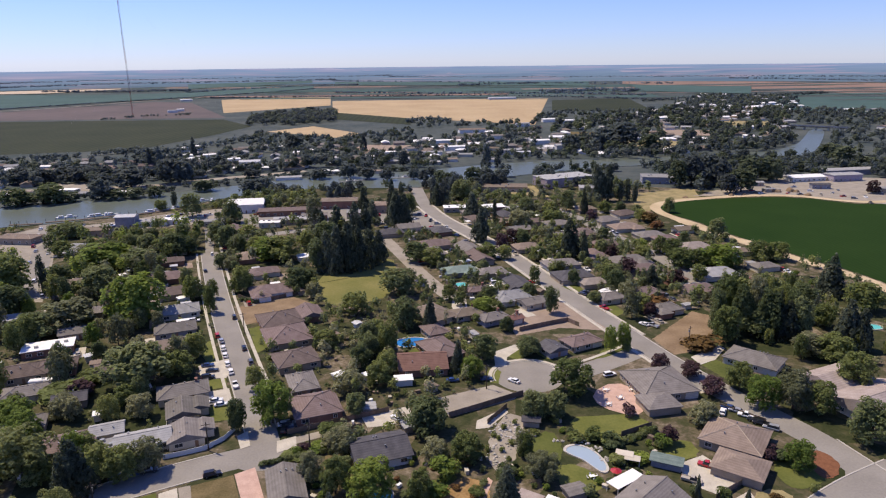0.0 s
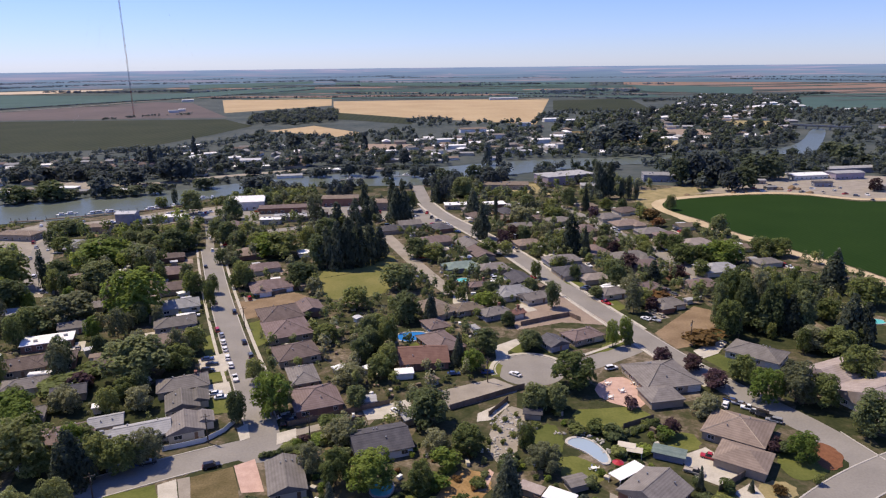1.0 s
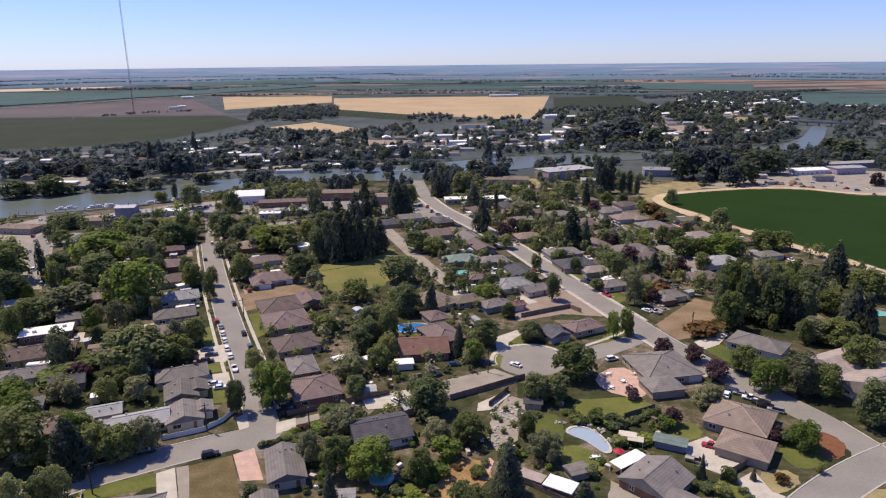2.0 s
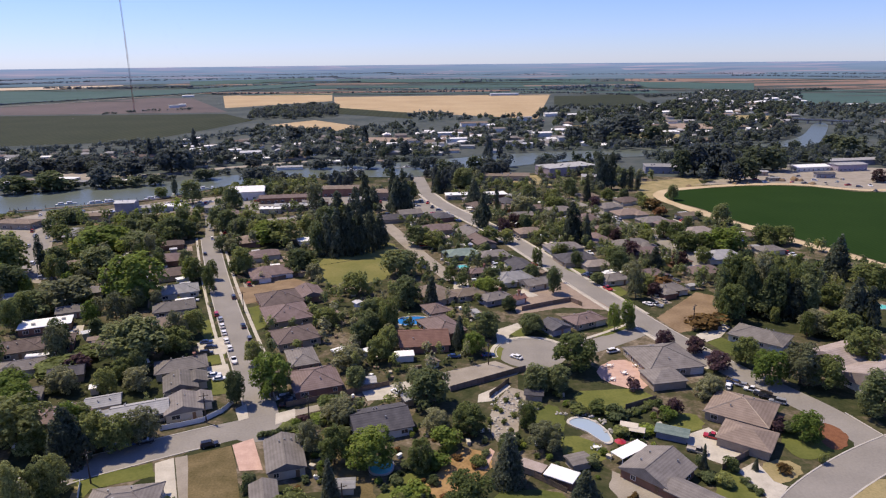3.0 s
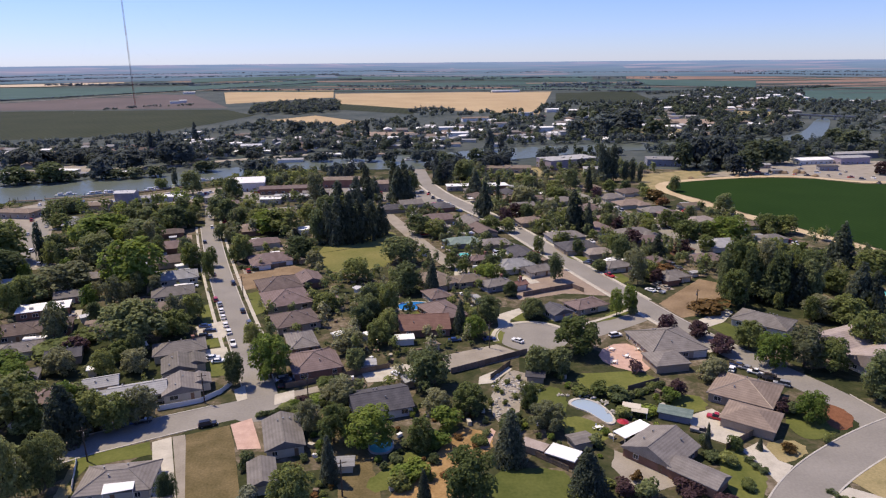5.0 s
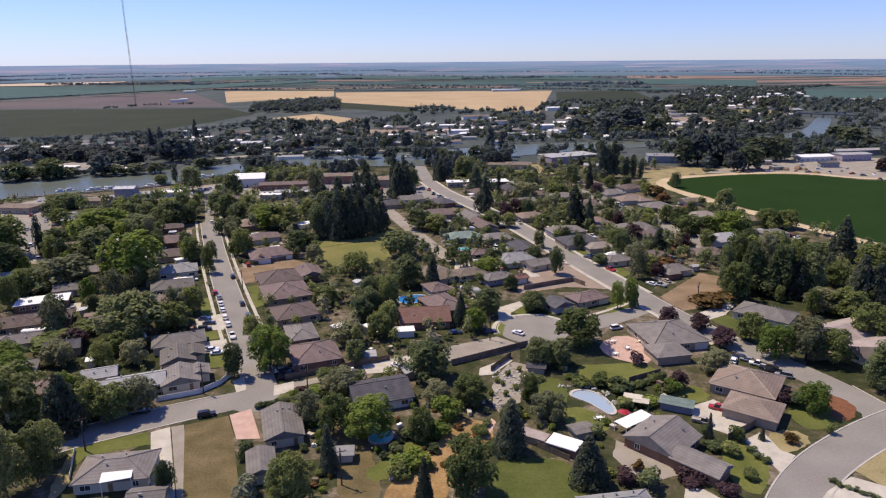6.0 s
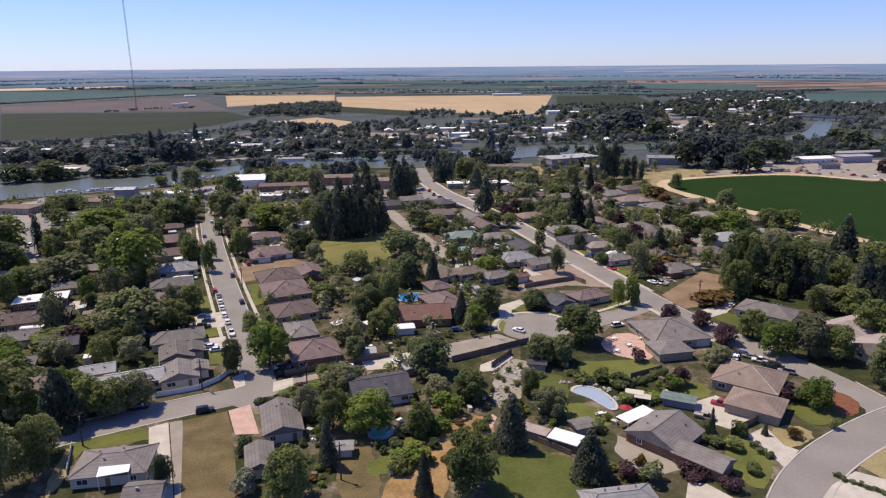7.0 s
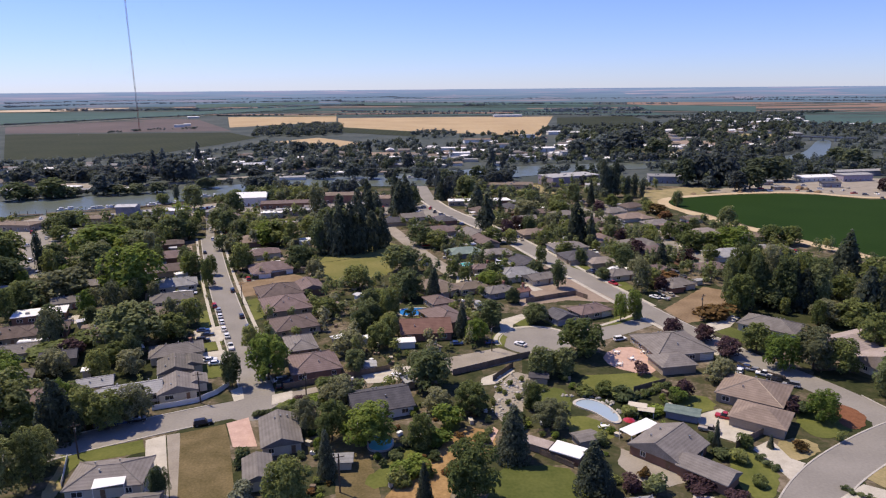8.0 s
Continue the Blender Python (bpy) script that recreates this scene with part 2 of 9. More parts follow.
for key, lo, hi in (("cream", (0.46, 0.41, 0.33), (0.58, 0.53, 0.44)), ("beige", (0.30, 0.24, 0.19), (0.42, 0.35, 0.28)),
                    ("whitewash", (0.60, 0.58, 0.55), (0.74, 0.72, 0.69)), ("brick", (0.20, 0.11, 0.08), (0.31, 0.17, 0.125)),
                    ("slate", (0.20, 0.20, 0.23), (0.30, 0.30, 0.34)), ("mauve", (0.30, 0.25, 0.30), (0.41, 0.35, 0.40))):
    M["wall_" + key] = material("wall_" + key, lo, hi, rough=0.9, scale=0.4, fine=4, vary=0.1)
M["glass"] = plain("window_glass", (0.03, 0.035, 0.045), 0.08)
M["frame"] = plain("painted_frame", (0.7, 0.69, 0.66), 0.5)
M["door"] = material("painted_door", (0.22, 0.12, 0.08), (0.3, 0.18, 0.12), rough=0.5, vary=0.3)
M["garage"] = material("garage_door_paint", (0.55, 0.52, 0.48), (0.68, 0.65, 0.6), rough=0.5, ribs=(1.8, 0.8, "Z"))
M["metal"] = plain("grey_metal", (0.30, 0.31, 0.32), 0.45, 0.7)
M["chimney"] = material("chimney_brick", (0.18, 0.09, 0.07), (0.30, 0.16, 0.12), scale=2, fine=9)
M["fence"] = material("weathered_fence_boards", (0.16, 0.115, 0.085), (0.27, 0.21, 0.165), scale=0.8, fine=6, vary=0.2, ribs=(6, 0.75, "X"))
M["whitefence"] = plain("white_fence_paint", (0.68, 0.67, 0.65), 0.6)
M["pole"] = material("creosoted_pole", (0.06, 0.045, 0.035), (0.11, 0.085, 0.065), scale=1, fine=8)
M["bark"] = material("rough_bark", (0.07, 0.05, 0.035), (0.15, 0.11, 0.08), scale=2, fine=10, bump=0.05)
M["leaf_mid"] = leaf_material("leaves_mid_green", (0.124, 0.160, 0.058), (0.268, 0.298, 0.105), 0.52)
M["leaf_bright"] = leaf_material("leaves_yellow_green", (0.134, 0.202, 0.040), (0.286, 0.347, 0.087), 0.52)
M["leaf_dark"] = leaf_material("leaves_dark_green", (0.103, 0.138, 0.066), (0.220, 0.252, 0.112), 0.52)
M["leaf_conifer"] = leaf_material("needles_blue_green", (0.067, 0.090, 0.067), (0.148, 0.168, 0.114), 0.52)
M["leaf_purple"] = leaf_material("leaves_plum", (0.060, 0.036, 0.040), (0.115, 0.066, 0.070), 0.35)
M["leaf_olive"] = leaf_material("leaves_grey_olive", (0.168, 0.181, 0.101), (0.314, 0.319, 0.179), 0.52)
M["leaf_pale"] = leaf_material("leaves_pale_flowering", (0.20, 0.22, 0.13), (0.38, 0.38, 0.27), 0.2)
# the lighter, bluish cast of this green is haze put into the colour
M["leaf_far"] = leaf_material("leaves_green_haze_tint", (0.064, 0.087, 0.088), (0.136, 0.157, 0.145), 0.42, 0.15)
# far leaves paled and blued in their own colour to imitate haze
M["leaf_haze"] = leaf_material("leaves_painted_haze", (0.10, 0.13, 0.16), (0.165, 0.198, 0.235), 0.42, 0.1)
M["leaf_bank"] = leaf_material("leaves_dull_green", (0.069, 0.094, 0.056), (0.146, 0.168, 0.095), 0.4, 0.2)
M["leaf_willow"] = leaf_material("leaves_grey_willow", (0.20, 0.225, 0.10), (0.36, 0.385, 0.17), 0.7)
M["leaf_rust"] = leaf_material("leaves_dry_rust", (0.10, 0.055, 0.02), (0.22, 0.13, 0.05), 0.3)
M["tyre"] = plain("tyre_rubber", (0.02, 0.02, 0.02), 0.9)
M["lamp"] = plain("lamp_lens", (0.75, 0.74, 0.70), 0.2)
M["tail"] = plain("tail_lens", (0.35, 0.02, 0.02), 0.3)
M["mast"] = plain("galvanised_mast", (0.34, 0.33, 0.34), 0.6, 0.3)
M["mast_red"] = plain("red_mast_paint", (0.30, 0.08, 0.06), 0.6)
for key, col in (("white", (0.78, 0.78, 0.77)), ("black", (0.012, 0.012, 0.014)), ("silver", (0.42, 0.43, 0.45)), ("red", (0.42, 0.02, 0.02)),
                 ("blue", (0.03, 0.07, 0.20)), ("grey", (0.13, 0.135, 0.14)), ("beige", (0.40, 0.35, 0.28))):
    M["car_" + key] = plain("car_paint_" + key, col, 0.3, 0.0 if key in ("white", "black", "red", "beige") else 0.4, 0.6)

# ---- building blocks ----

HOMES = []  # x, y of every house
KEEP_OUT = []  # x, y, radius of what must stay clear of scattered plants
PLANS = []  # x, y, turn, width and depth of every house


def in_plan(x, y, margin=0.3):
    """The footprint of a house in which a place lies, with the place in the house's own axes."""
    for hx, hy, rot, w, d in PLANS:
        if abs(x - hx) < 30 and abs(y - hy) < 30:
            c, n = math.cos(radians(rot)), math.sin(radians(rot))
            u, v = (x - hx) * c + (y - hy) * n, (y - hy) * c - (x - hx) * n
            if abs(u) < w / 2 + margin and abs(v) < d / 2 + margin:
                return hx, hy, c, n, w, d, u, v
    return None


def beside_houses(x, y, gap):
    """The place itself, or the nearest one outside the house in which it lies."""
    for _ in range(3):
        hit = in_plan(x, y, gap * 0.6)
        if not hit:
            break
        hx, hy, c, n, w, d, u, v = hit
        if d / 2 - abs(v) < w / 2 - abs(u):
            v = math.copysign(d / 2 + gap, v)
        else:
            u = math.copysign(w / 2 + gap, u)
        x, y = hx + u * c - v * n, hy + u * n + v * c
    return x, y



def part(name, bm, material_of, parent, label="", at=None):
    """Links a bmesh as one mesh under a thing or a part."""
    me = bpy.data.meshes.new(name)
    bm.to_mesh(me)
    bm.free()
    for mt in material_of if isinstance(material_of, (list, tuple)) else [material_of]:
        me.materials.append(mt)
    return shared(name, me, parent, label, at)


def shared(name, me, parent, label="", at=None):
    ob = new(name, me)
    ob.parent = parent
    if at is not None:
        ob.matrix_basis = at
    return tagged(ob, label)


def box(bm, x0, x1, y0, y1, z0, z1, bevel=0.0):
    r = bmesh.ops.create_cube(bm, size=1, matrix=Matrix.Translation(((x0 + x1) / 2, (y0 + y1) / 2, (z0 + z1) / 2)) @ Matrix.Diagonal((x1 - x0, y1 - y0, z1 - z0, 1)))
    if bevel:
        edges = list({e for v in r["verts"] for e in v.link_edges})
        bmesh.ops.bevel(bm, geom=edges, offset=bevel, segments=1, affect="EDGES")
    return r["verts"]


def rod(bm, p, q, r0, r1, seg=7):
    p, q = Vector(p), Vector(q)
    d = q - p
    m = Matrix.Translation((p + q) / 2) @ d.to_track_quat("Z", "Y").to_matrix().to_4x4()
    bmesh.ops.create_cone(bm, segments=seg, radius1=r0, radius2=r1, depth=d.length, cap_ends=True, matrix=m)


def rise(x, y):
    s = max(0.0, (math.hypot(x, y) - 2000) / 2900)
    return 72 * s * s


def patch(name, mat, pts, z, label="", category="", smooth=0, kind="structure", thick=0.0, wander=0.0, seed=1):
    """A flat sheet inside a ring of corners, laid on the ground. smooth: rounds the ring; wander: makes its rim uneven; thick: a slab with a real edge."""
    rnd = random.Random(seed)
    ring = [Vector((p[0], p[1], 0)) for p in pts]
    for _ in range(smooth):
        ring = [c for i in range(len(ring)) for c in (ring[i].lerp(ring[(i + 1) % len(ring)], 0.25), ring[i].lerp(ring[(i + 1) % len(ring)], 0.75))]
    if wander:
        out = []
        for i in range(len(ring)):
            p, q = ring[i], ring[(i + 1) % len(ring)]
            k = max(1, int((q - p).length / (wander * 5)))
            out += [p.lerp(q, j / k) + Vector((rnd.uniform(-wander, wander), rnd.uniform(-wander, wander), 0)) for j in range(k)]
        ring = out
    bm = bmesh.new()
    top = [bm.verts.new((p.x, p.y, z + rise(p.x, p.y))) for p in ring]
    f = bm.faces.new(top)
    if f.normal.z < 0:
        f.normal_flip()
    f.normal_update()
    if thick:
        ex = bmesh.ops.extrude_face_region(bm, geom=[f])
        for v in ex["geom"]:
            if isinstance(v, bmesh.types.BMVert):
                v.co.z -= thick
        bmesh.ops.recalc_face_normals(bm, faces=bm.faces)
    bmesh.ops.triangulate(bm, faces=bm.faces)
    if mat != "river":
        edge = [(p.x, p.y) for p in ring]
        x0, y0 = min(p[0] for p in edge), min(p[1] for p in edge)
        for i in range(int((max(p[0] for p in edge) - x0) / 5) + 1):
            for k in range(int((max(p[1] for p in edge) - y0) / 5) + 1):
                if inside(x0 + 5 * i + 2, y0 + 5 * k + 2, edge):
                    KEEP_OUT.append((x0 + 5 * i + 2, y0 + 5 * k + 2, 3.0))
    me = bpy.data.meshes.new(name)
    bm.to_mesh(me)
    bm.free()
    me.materials.append(M[mat])
    if me.polygons[0].normal.z < 0 and not thick:
        me.flip_normals()
    return tagged(new(name, me), label, category, kind=kind)


def field(name, mat, a, b, c, d, z, label, category="field", steps=14):
    """A four-cornered field draped over the land."""
    a, b, c, d = (Vector((*p, 0)) for p in (a, b, c, d))
    verts, faces = [], []
    for j in range(steps + 1):
        for i in range(steps + 1):
            p = a.lerp(b, i / steps).lerp(d.lerp(c, i / steps), j / steps)
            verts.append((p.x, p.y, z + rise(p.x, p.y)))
    for j in range(steps):
        for i in range(steps):
            k = j * (steps + 1) + i
            faces.append((k, k + 1, k + steps + 2, k + steps + 1))
    me = bpy.data.meshes.new(name)
    me.from_pydata(verts, [], faces)
    me.materials.append(M[mat])
    if me.polygons[0].normal.z < 0:
        me.flip_normals()
    return tagged(new(name, me), label, category, kind="structure")


def sides(pts, width, closed=False):
    """The two edges of a band along a line of points."""
    ps = [Vector((p[0], p[1], 0)) for p in pts]
    for _ in range(3):
        ps = [ps[0]] + [c for i in range(len(ps) - 1) for c in (ps[i].lerp(ps[i + 1], 0.25), ps[i].lerp(ps[i + 1], 0.75))] + [ps[-1]]
    le, ri = [], []
    for i, p in enumerate(ps):
        d = (ps[min(i + 1, len(ps) - 1)] - ps[max(i - 1, 0)]).normalized()
        n = Vector((-d.y, d.x, 0)) * width / 2
        le.append(p + n)
        ri.append(p - n)
    return le, ri


def strip(name, mat, pts, width, z, label, category, thick=0.0, kind="structure"):
    le, ri = sides(pts, width)
    n = len(le)
    if mat in ("asphalt", "gravel", "sand"):
        KEEP_OUT.extend(((a.x + b.x) / 2, (a.y + b.y) / 2, width * 0.62) for a, b in zip(le, ri))
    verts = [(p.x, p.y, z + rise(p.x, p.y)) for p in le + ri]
    faces = [(i, n + i, n + i + 1, i + 1) for i in range(n - 1)]
    if thick:
        verts += [(v[0], v[1], v[2] - thick) for v in verts]
        faces += [(i, i + 1, 2 * n + i + 1, 2 * n + i) for i in range(n - 1)]
        faces += [(n + i + 1, n + i, 3 * n + i, 3 * n + i + 1) for i in range(n - 1)]
    me = bpy.data.meshes.new(name)
    me.from_pydata(verts, [], faces)
    me.materials.append(M[mat])
    return tagged(new(name, me), label, category, kind=kind)


def beside(pts, offset):
    """The line of points moved to its left by offset."""
    le, ri = sides(pts, 2 * abs(offset))
    side = le if offset > 0 else ri
    return [(p.x, p.y) for p in side[::3]]

# ---- houses ----


def gable_or_hip(bm, w, d, eave, pitch, hip, over, cx=0.0, cy=0.0, turn=False):
    """Roof skin with a thick edge over a w by d plan whose ridge runs along the longer side."""
    if turn:
        w, d = d, w
    a, b = w / 2 + over, d / 2 + over
    h = b * pitch
    r = max(0.0, a - b) if hip else a
    t = 0.22
    pts = [(-a, -b, 0), (a, -b, 0), (a, b, 0), (-a, b, 0), (-r, 0, h), (r, 0, h)]
    lo = [(-a, -b, -t), (a, -b, -t), (a, b, -t), (-a, b, -t)]
    vs = []
    for x, y, z in pts + lo:
        if turn:
            x, y = -y, x
        vs.append(bm.verts.new((x + cx, y + cy, z + eave - over * pitch + 0.12)))
    q = [(0, 1, 5, 4), (2, 3, 4, 5), (1, 2, 5), (3, 0, 4), (6, 7, 1, 0), (7, 8, 2, 1), (8, 9, 3, 2), (9, 6, 0, 3), (9, 8, 7, 6)]
    for f in q:
        bm.faces.new([vs[i] for i in f])
    return h


def window_mesh(w, h):
    key = ("win", w, h)
    if key not in MESHES:
        bm = bmesh.new()
        for x0, x1, z0, z1 in ((-w / 2 - 0.1, w / 2 + 0.1, -0.1, 0.0), (-w / 2 - 0.1, w / 2 + 0.1, h, h + 0.1), (-w / 2 - 0.1, -w / 2, 0, h), (w / 2, w / 2 + 0.1, 0, h), (-0.04, 0.04, 0, h)):
            box(bm, x0, x1, -0.09, 0.02, z0, z1)
        me = bpy.data.meshes.new("window")
        bm.to_mesh(me)
        bm.free()
        me.materials.append(M["frame"])
        bm = bmesh.new()
        box(bm, -w / 2, w / 2, -0.05, -0.01, 0, h)
        mp = bpy.data.meshes.new("pane")
        bm.to_mesh(mp)
        bm.free()
        mp.materials.append(M["glass"])
        MESHES[key] = (me, mp)
    return MESHES[key]


def slab_mesh(key, mat, *boxes, bevel=0.0):
    if key not in MESHES:
        bm = bmesh.new()
        for b in boxes:
            box(bm, *b, bevel=bevel)
        me = bpy.data.meshes.new(key)
        bm.to_mesh(me)
        bm.free()
        me.materials.append(M[mat])
        MESHES[key] = me
    return MESHES[key]


MESHES = {}
COLOUR_WORD = {"grey": "grey", "brown": "brown", "tan": "tan", "dark": "charcoal", "red": "rust-red", "light": "pale grey", "rose": "rosy grey", "green": "grey-green", "white": "white", "metal": "sheet-metal"}
WALL_WORD = {"cream": "cream", "beige": "beige", "whitewash": "white", "brick": "brick", "slate": "slate-blue", "mauve": "mauve"}


def house(x, y, rot, w, d, roof="grey", wall="cream", shape="hip", h=2.9, wing=None, pitch=0.36, fine=True, name="house", label="", chimney=False, garage=False, ridge=""):
    """A one-storey house on its plot. wing: (centre x, centre y, width, depth) of a second block, in the house's own axes."""
    HOMES.append((x, y))
    PLANS.append((x, y, rot, w, d))
    KEEP_OUT.append((x, y, math.hypot(w, d) / 2 * (0.74 if fine else 1.0)))
    rnd = random.Random(int(x * 7 + y * 13))
    detailed = fine and (math.hypot(x, y) < 320 or name == "building" and y < 650)
    base = tagged(new(name), label or f"{WALL_WORD[wall]} {'house' if name == 'house' else name} with a {COLOUR_WORD[roof]} {'shingle ' if roof not in ('white', 'metal') else ''}{'flat' if shape == 'flat' else shape} roof on its plot", name.replace("_", " "), "houses of the town" if name == "house" else "garden sheds" if name == "shed" else "buildings near the river")
    base.matrix_basis = pose(x, y, 0, 0, 0, rot)
    hip, over = shape == "hip", 0.55
    bw = bmesh.new()
    box(bw, -w / 2, w / 2, -d / 2, d / 2, -0.1, h)
    if wing:
        wx, cy, ww, wd = wing
        box(bw, wx - ww / 2, wx + ww / 2, cy - wd / 2, cy + wd / 2, -0.1, h - 0.01)
    br = bmesh.new()
    top = h
    if shape == "flat":
        box(br, -w / 2 - 0.4, w / 2 + 0.4, -d / 2 - 0.4, d / 2 + 0.4, h, h + 0.3, bevel=0.05)
        if wing:
            box(br, wx - ww / 2 - 0.4, wx + ww / 2 + 0.4, cy - wd / 2 - 0.4, cy + wd / 2 + 0.4, h - 0.05, h + 0.22, bevel=0.05)
        top = h + 0.3
    else:
        long_x = ridge == "x" or w >= d and not ridge
        top += gable_or_hip(br, w, d, h, pitch, hip, over, turn=not long_x)
        if not hip:
            a, b = (w / 2, d / 2)
            hh = (b if long_x else a) * pitch
            for e in (-1, 1):
                tri = [(e * (a - 0.02), -b, h), (e * (a - 0.02), b, h), (e * (a - 0.02), 0, h + hh)] if long_x else [(-a, e * (b - 0.02), h), (a, e * (b - 0.02), h), (0, e * (b - 0.02), h + hh)]
                bw.faces.new([bw.verts.new(p) for p in tri])
        if wing:
            gable_or_hip(br, ww, wd, h - 0.03, pitch, hip, over - 0.02, wx, cy, turn=ww < wd)
    part("wall", bw, M["wall_" + wall], base)
    r = part("roof", br, M["roof_" + roof], base)
    if detailed:
        if shape != "flat":
            bm = bmesh.new()
            long_x = ridge == "x" or w >= d and not ridge
            a, b = (w / 2, d / 2) if long_x else (d / 2, w / 2)
            ln = max(0.2, a - b) if hip else a + over
            zt = h - over * pitch + 0.12 + (b + over) * pitch
            if long_x:
                box(bm, -ln, ln, -0.16, 0.16, zt - 0.06, zt + 0.05)
            else:
                box(bm, -0.16, 0.16, -ln, ln, zt - 0.06, zt + 0.05)
            if hip:
                ea = h - over * pitch + 0.14
                for sx in (-1, 1):
                    for sy in (-1, 1):
                        p, q = (sx * (a + over), sy * (b + over), ea), (sx * max(0.0, a - b), 0, zt)
                        if not long_x:
                            p, q = (p[1], p[0], p[2]), (0, q[0], q[2])
                        rod(bm, p, q, 0.17, 0.17, 4)
            part("ridge_cap", bm, M["roof_cap"] if roof == "tan" else M["roof_" + roof], r)
            for _ in range(rnd.randint(2, 3)):
                vx, vy = rnd.uniform(-w * 0.3, w * 0.3), rnd.uniform(0.15, 0.3) * d * rnd.choice((-1, 1))
                zz = h + 0.1 + max(0, min(d / 2 - abs(vy), w / 2 - abs(vx))) * pitch
                shared("vent_pipe", slab_mesh("vent_pipe", "metal", (-0.12, 0.12, -0.12, 0.12, -0.5, 0.5), (-0.2, 0.2, -0.2, 0.2, 0.45, 0.6)), r, at=pose(vx, vy, zz, 0, 0, 0))
        else:
            for _ in range(3):
                shared("roof_unit", slab_mesh("roof_unit", "metal", (-0.7, 0.7, -0.5, 0.5, -0.05, 0.7), bevel=0.06), r, at=pose(rnd.uniform(-w, w) * 0.35, rnd.uniform(-d, d) * 0.33, top + 0.04))
        if chimney:
            shared("chimney", slab_mesh("chimney", "chimney", (-0.4, 0.4, -0.6, 0.6, 0, 2.6), (-0.5, 0.5, -0.7, 0.7, 2.5, 2.75)), base, at=pose(w * 0.28, d * 0.18, h - 0.2))
        for e, face, ln in ((-1, 0, w), (1, 180, w), (-1, 90, d), (1, 270, d)):
            n = max(1, int(ln / 4.5))
            if math.hypot(x, y) > 170 and -math.cos(radians(face + rot)) > 0.35:
                continue
            for i in range(n):
                u = (i + 0.5) / n * ln - ln / 2 + rnd.uniform(-0.4, 0.4)
                at = pose(u, -d / 2 - 0.01, 0.9) if face == 0 else pose(u, d / 2 + 0.01, 0.9, 0, 0, 180) if face == 180 else pose(w / 2 + 0.01, u, 0.9, 0, 0, 90) if face == 90 else pose(-w / 2 - 0.01, u, 0.9, 0, 0, 270)
                if face == 0 and i == n // 2 and not garage:
                    dr = shared("door", slab_mesh("door", "door", (-0.5, 0.5, -0.06, 0.02, -0.9, 1.2)), base, at=at)
                    shared("handle", slab_mesh("handle", "metal", (0.33, 0.4, -0.14, -0.05, 0.05, 0.2)), dr)
                    continue
                if face == 0 and garage and i == n - 1:
                    shared("garage_door", slab_mesh("garage_door", "garage", (-2.3, 2.3, -0.07, 0.02, -0.9, 1.4)), base, at=at)
                    continue
                ww_ = rnd.choice((1.2, 1.8, 2.2))
                me, mp = window_mesh(ww_, 1.2)
                wi = shared("window", me, base, at=at)
                shared("pane", mp, wi)
    return base


def street_homes(pts, offset, step, roofs, seed):
    """Houses in a row along one side of a street, each with a concrete drive, where no house stands yet."""
    rnd = random.Random(seed)
    side = 1 if offset > 0 else -1
    ps = [Vector((*p, 0)) for p in pts]
    for p, q in zip(ps, ps[1:]):
        d = (q - p).normalized()
        n = Vector((-d.y, d.x, 0)) * side
        turn = math.degrees(math.atan2(d.y, d.x)) + (180 if side > 0 else 0)
        for k in range(int((q - p).length / step)):
            base = p + d * (step * (k + 0.5))
            c = base + n * (abs(offset) + rnd.uniform(-1, 1.5))
            if any((c.x - a) ** 2 + (c.y - b) ** 2 < 17.5**2 for a, b in HOMES) or any((c.x - a) ** 2 + (c.y - b) ** 2 < (r + 5) ** 2 for a, b, r in KEEP_OUT):
                continue
            w, dd = rnd.uniform(15, 19), rnd.uniform(10.5, 13)
            house(c.x, c.y, turn, w, dd, rnd.choice(roofs), rnd.choice(("cream", "beige", "whitewash", "brick")), rnd.choice(("hip", "hip", "gable")), garage=rnd.random() < 0.5,
                  wing=(rnd.choice((-1, 1)) * w * 0.28, -dd * 0.5, w * 0.4, 5.0) if rnd.random() < 0.6 else None)
            g0, g1 = base + n * 6.2 + d * side * 4.0, c - n * (dd / 2 + 0.5) + d * side * 4.0
            patch("driveway", "concrete", [(g0 - d * 2.4).xy, (g0 + d * 2.4).xy, (g1 + d * 2.4).xy, (g1 - d * 2.4).xy], 0.08, "pale concrete driveway to a house", "driveway")
            if rnd.random() < 0.6:
                v = g0.lerp(g1, 0.6)
                car(v.x, v.y, math.degrees(math.atan2(n.y, n.x)), rnd.choice(("white", "silver", "black", "grey", "red", "blue")), rnd.choice(("sedan", "van", "pickup")), "parked on a driveway")


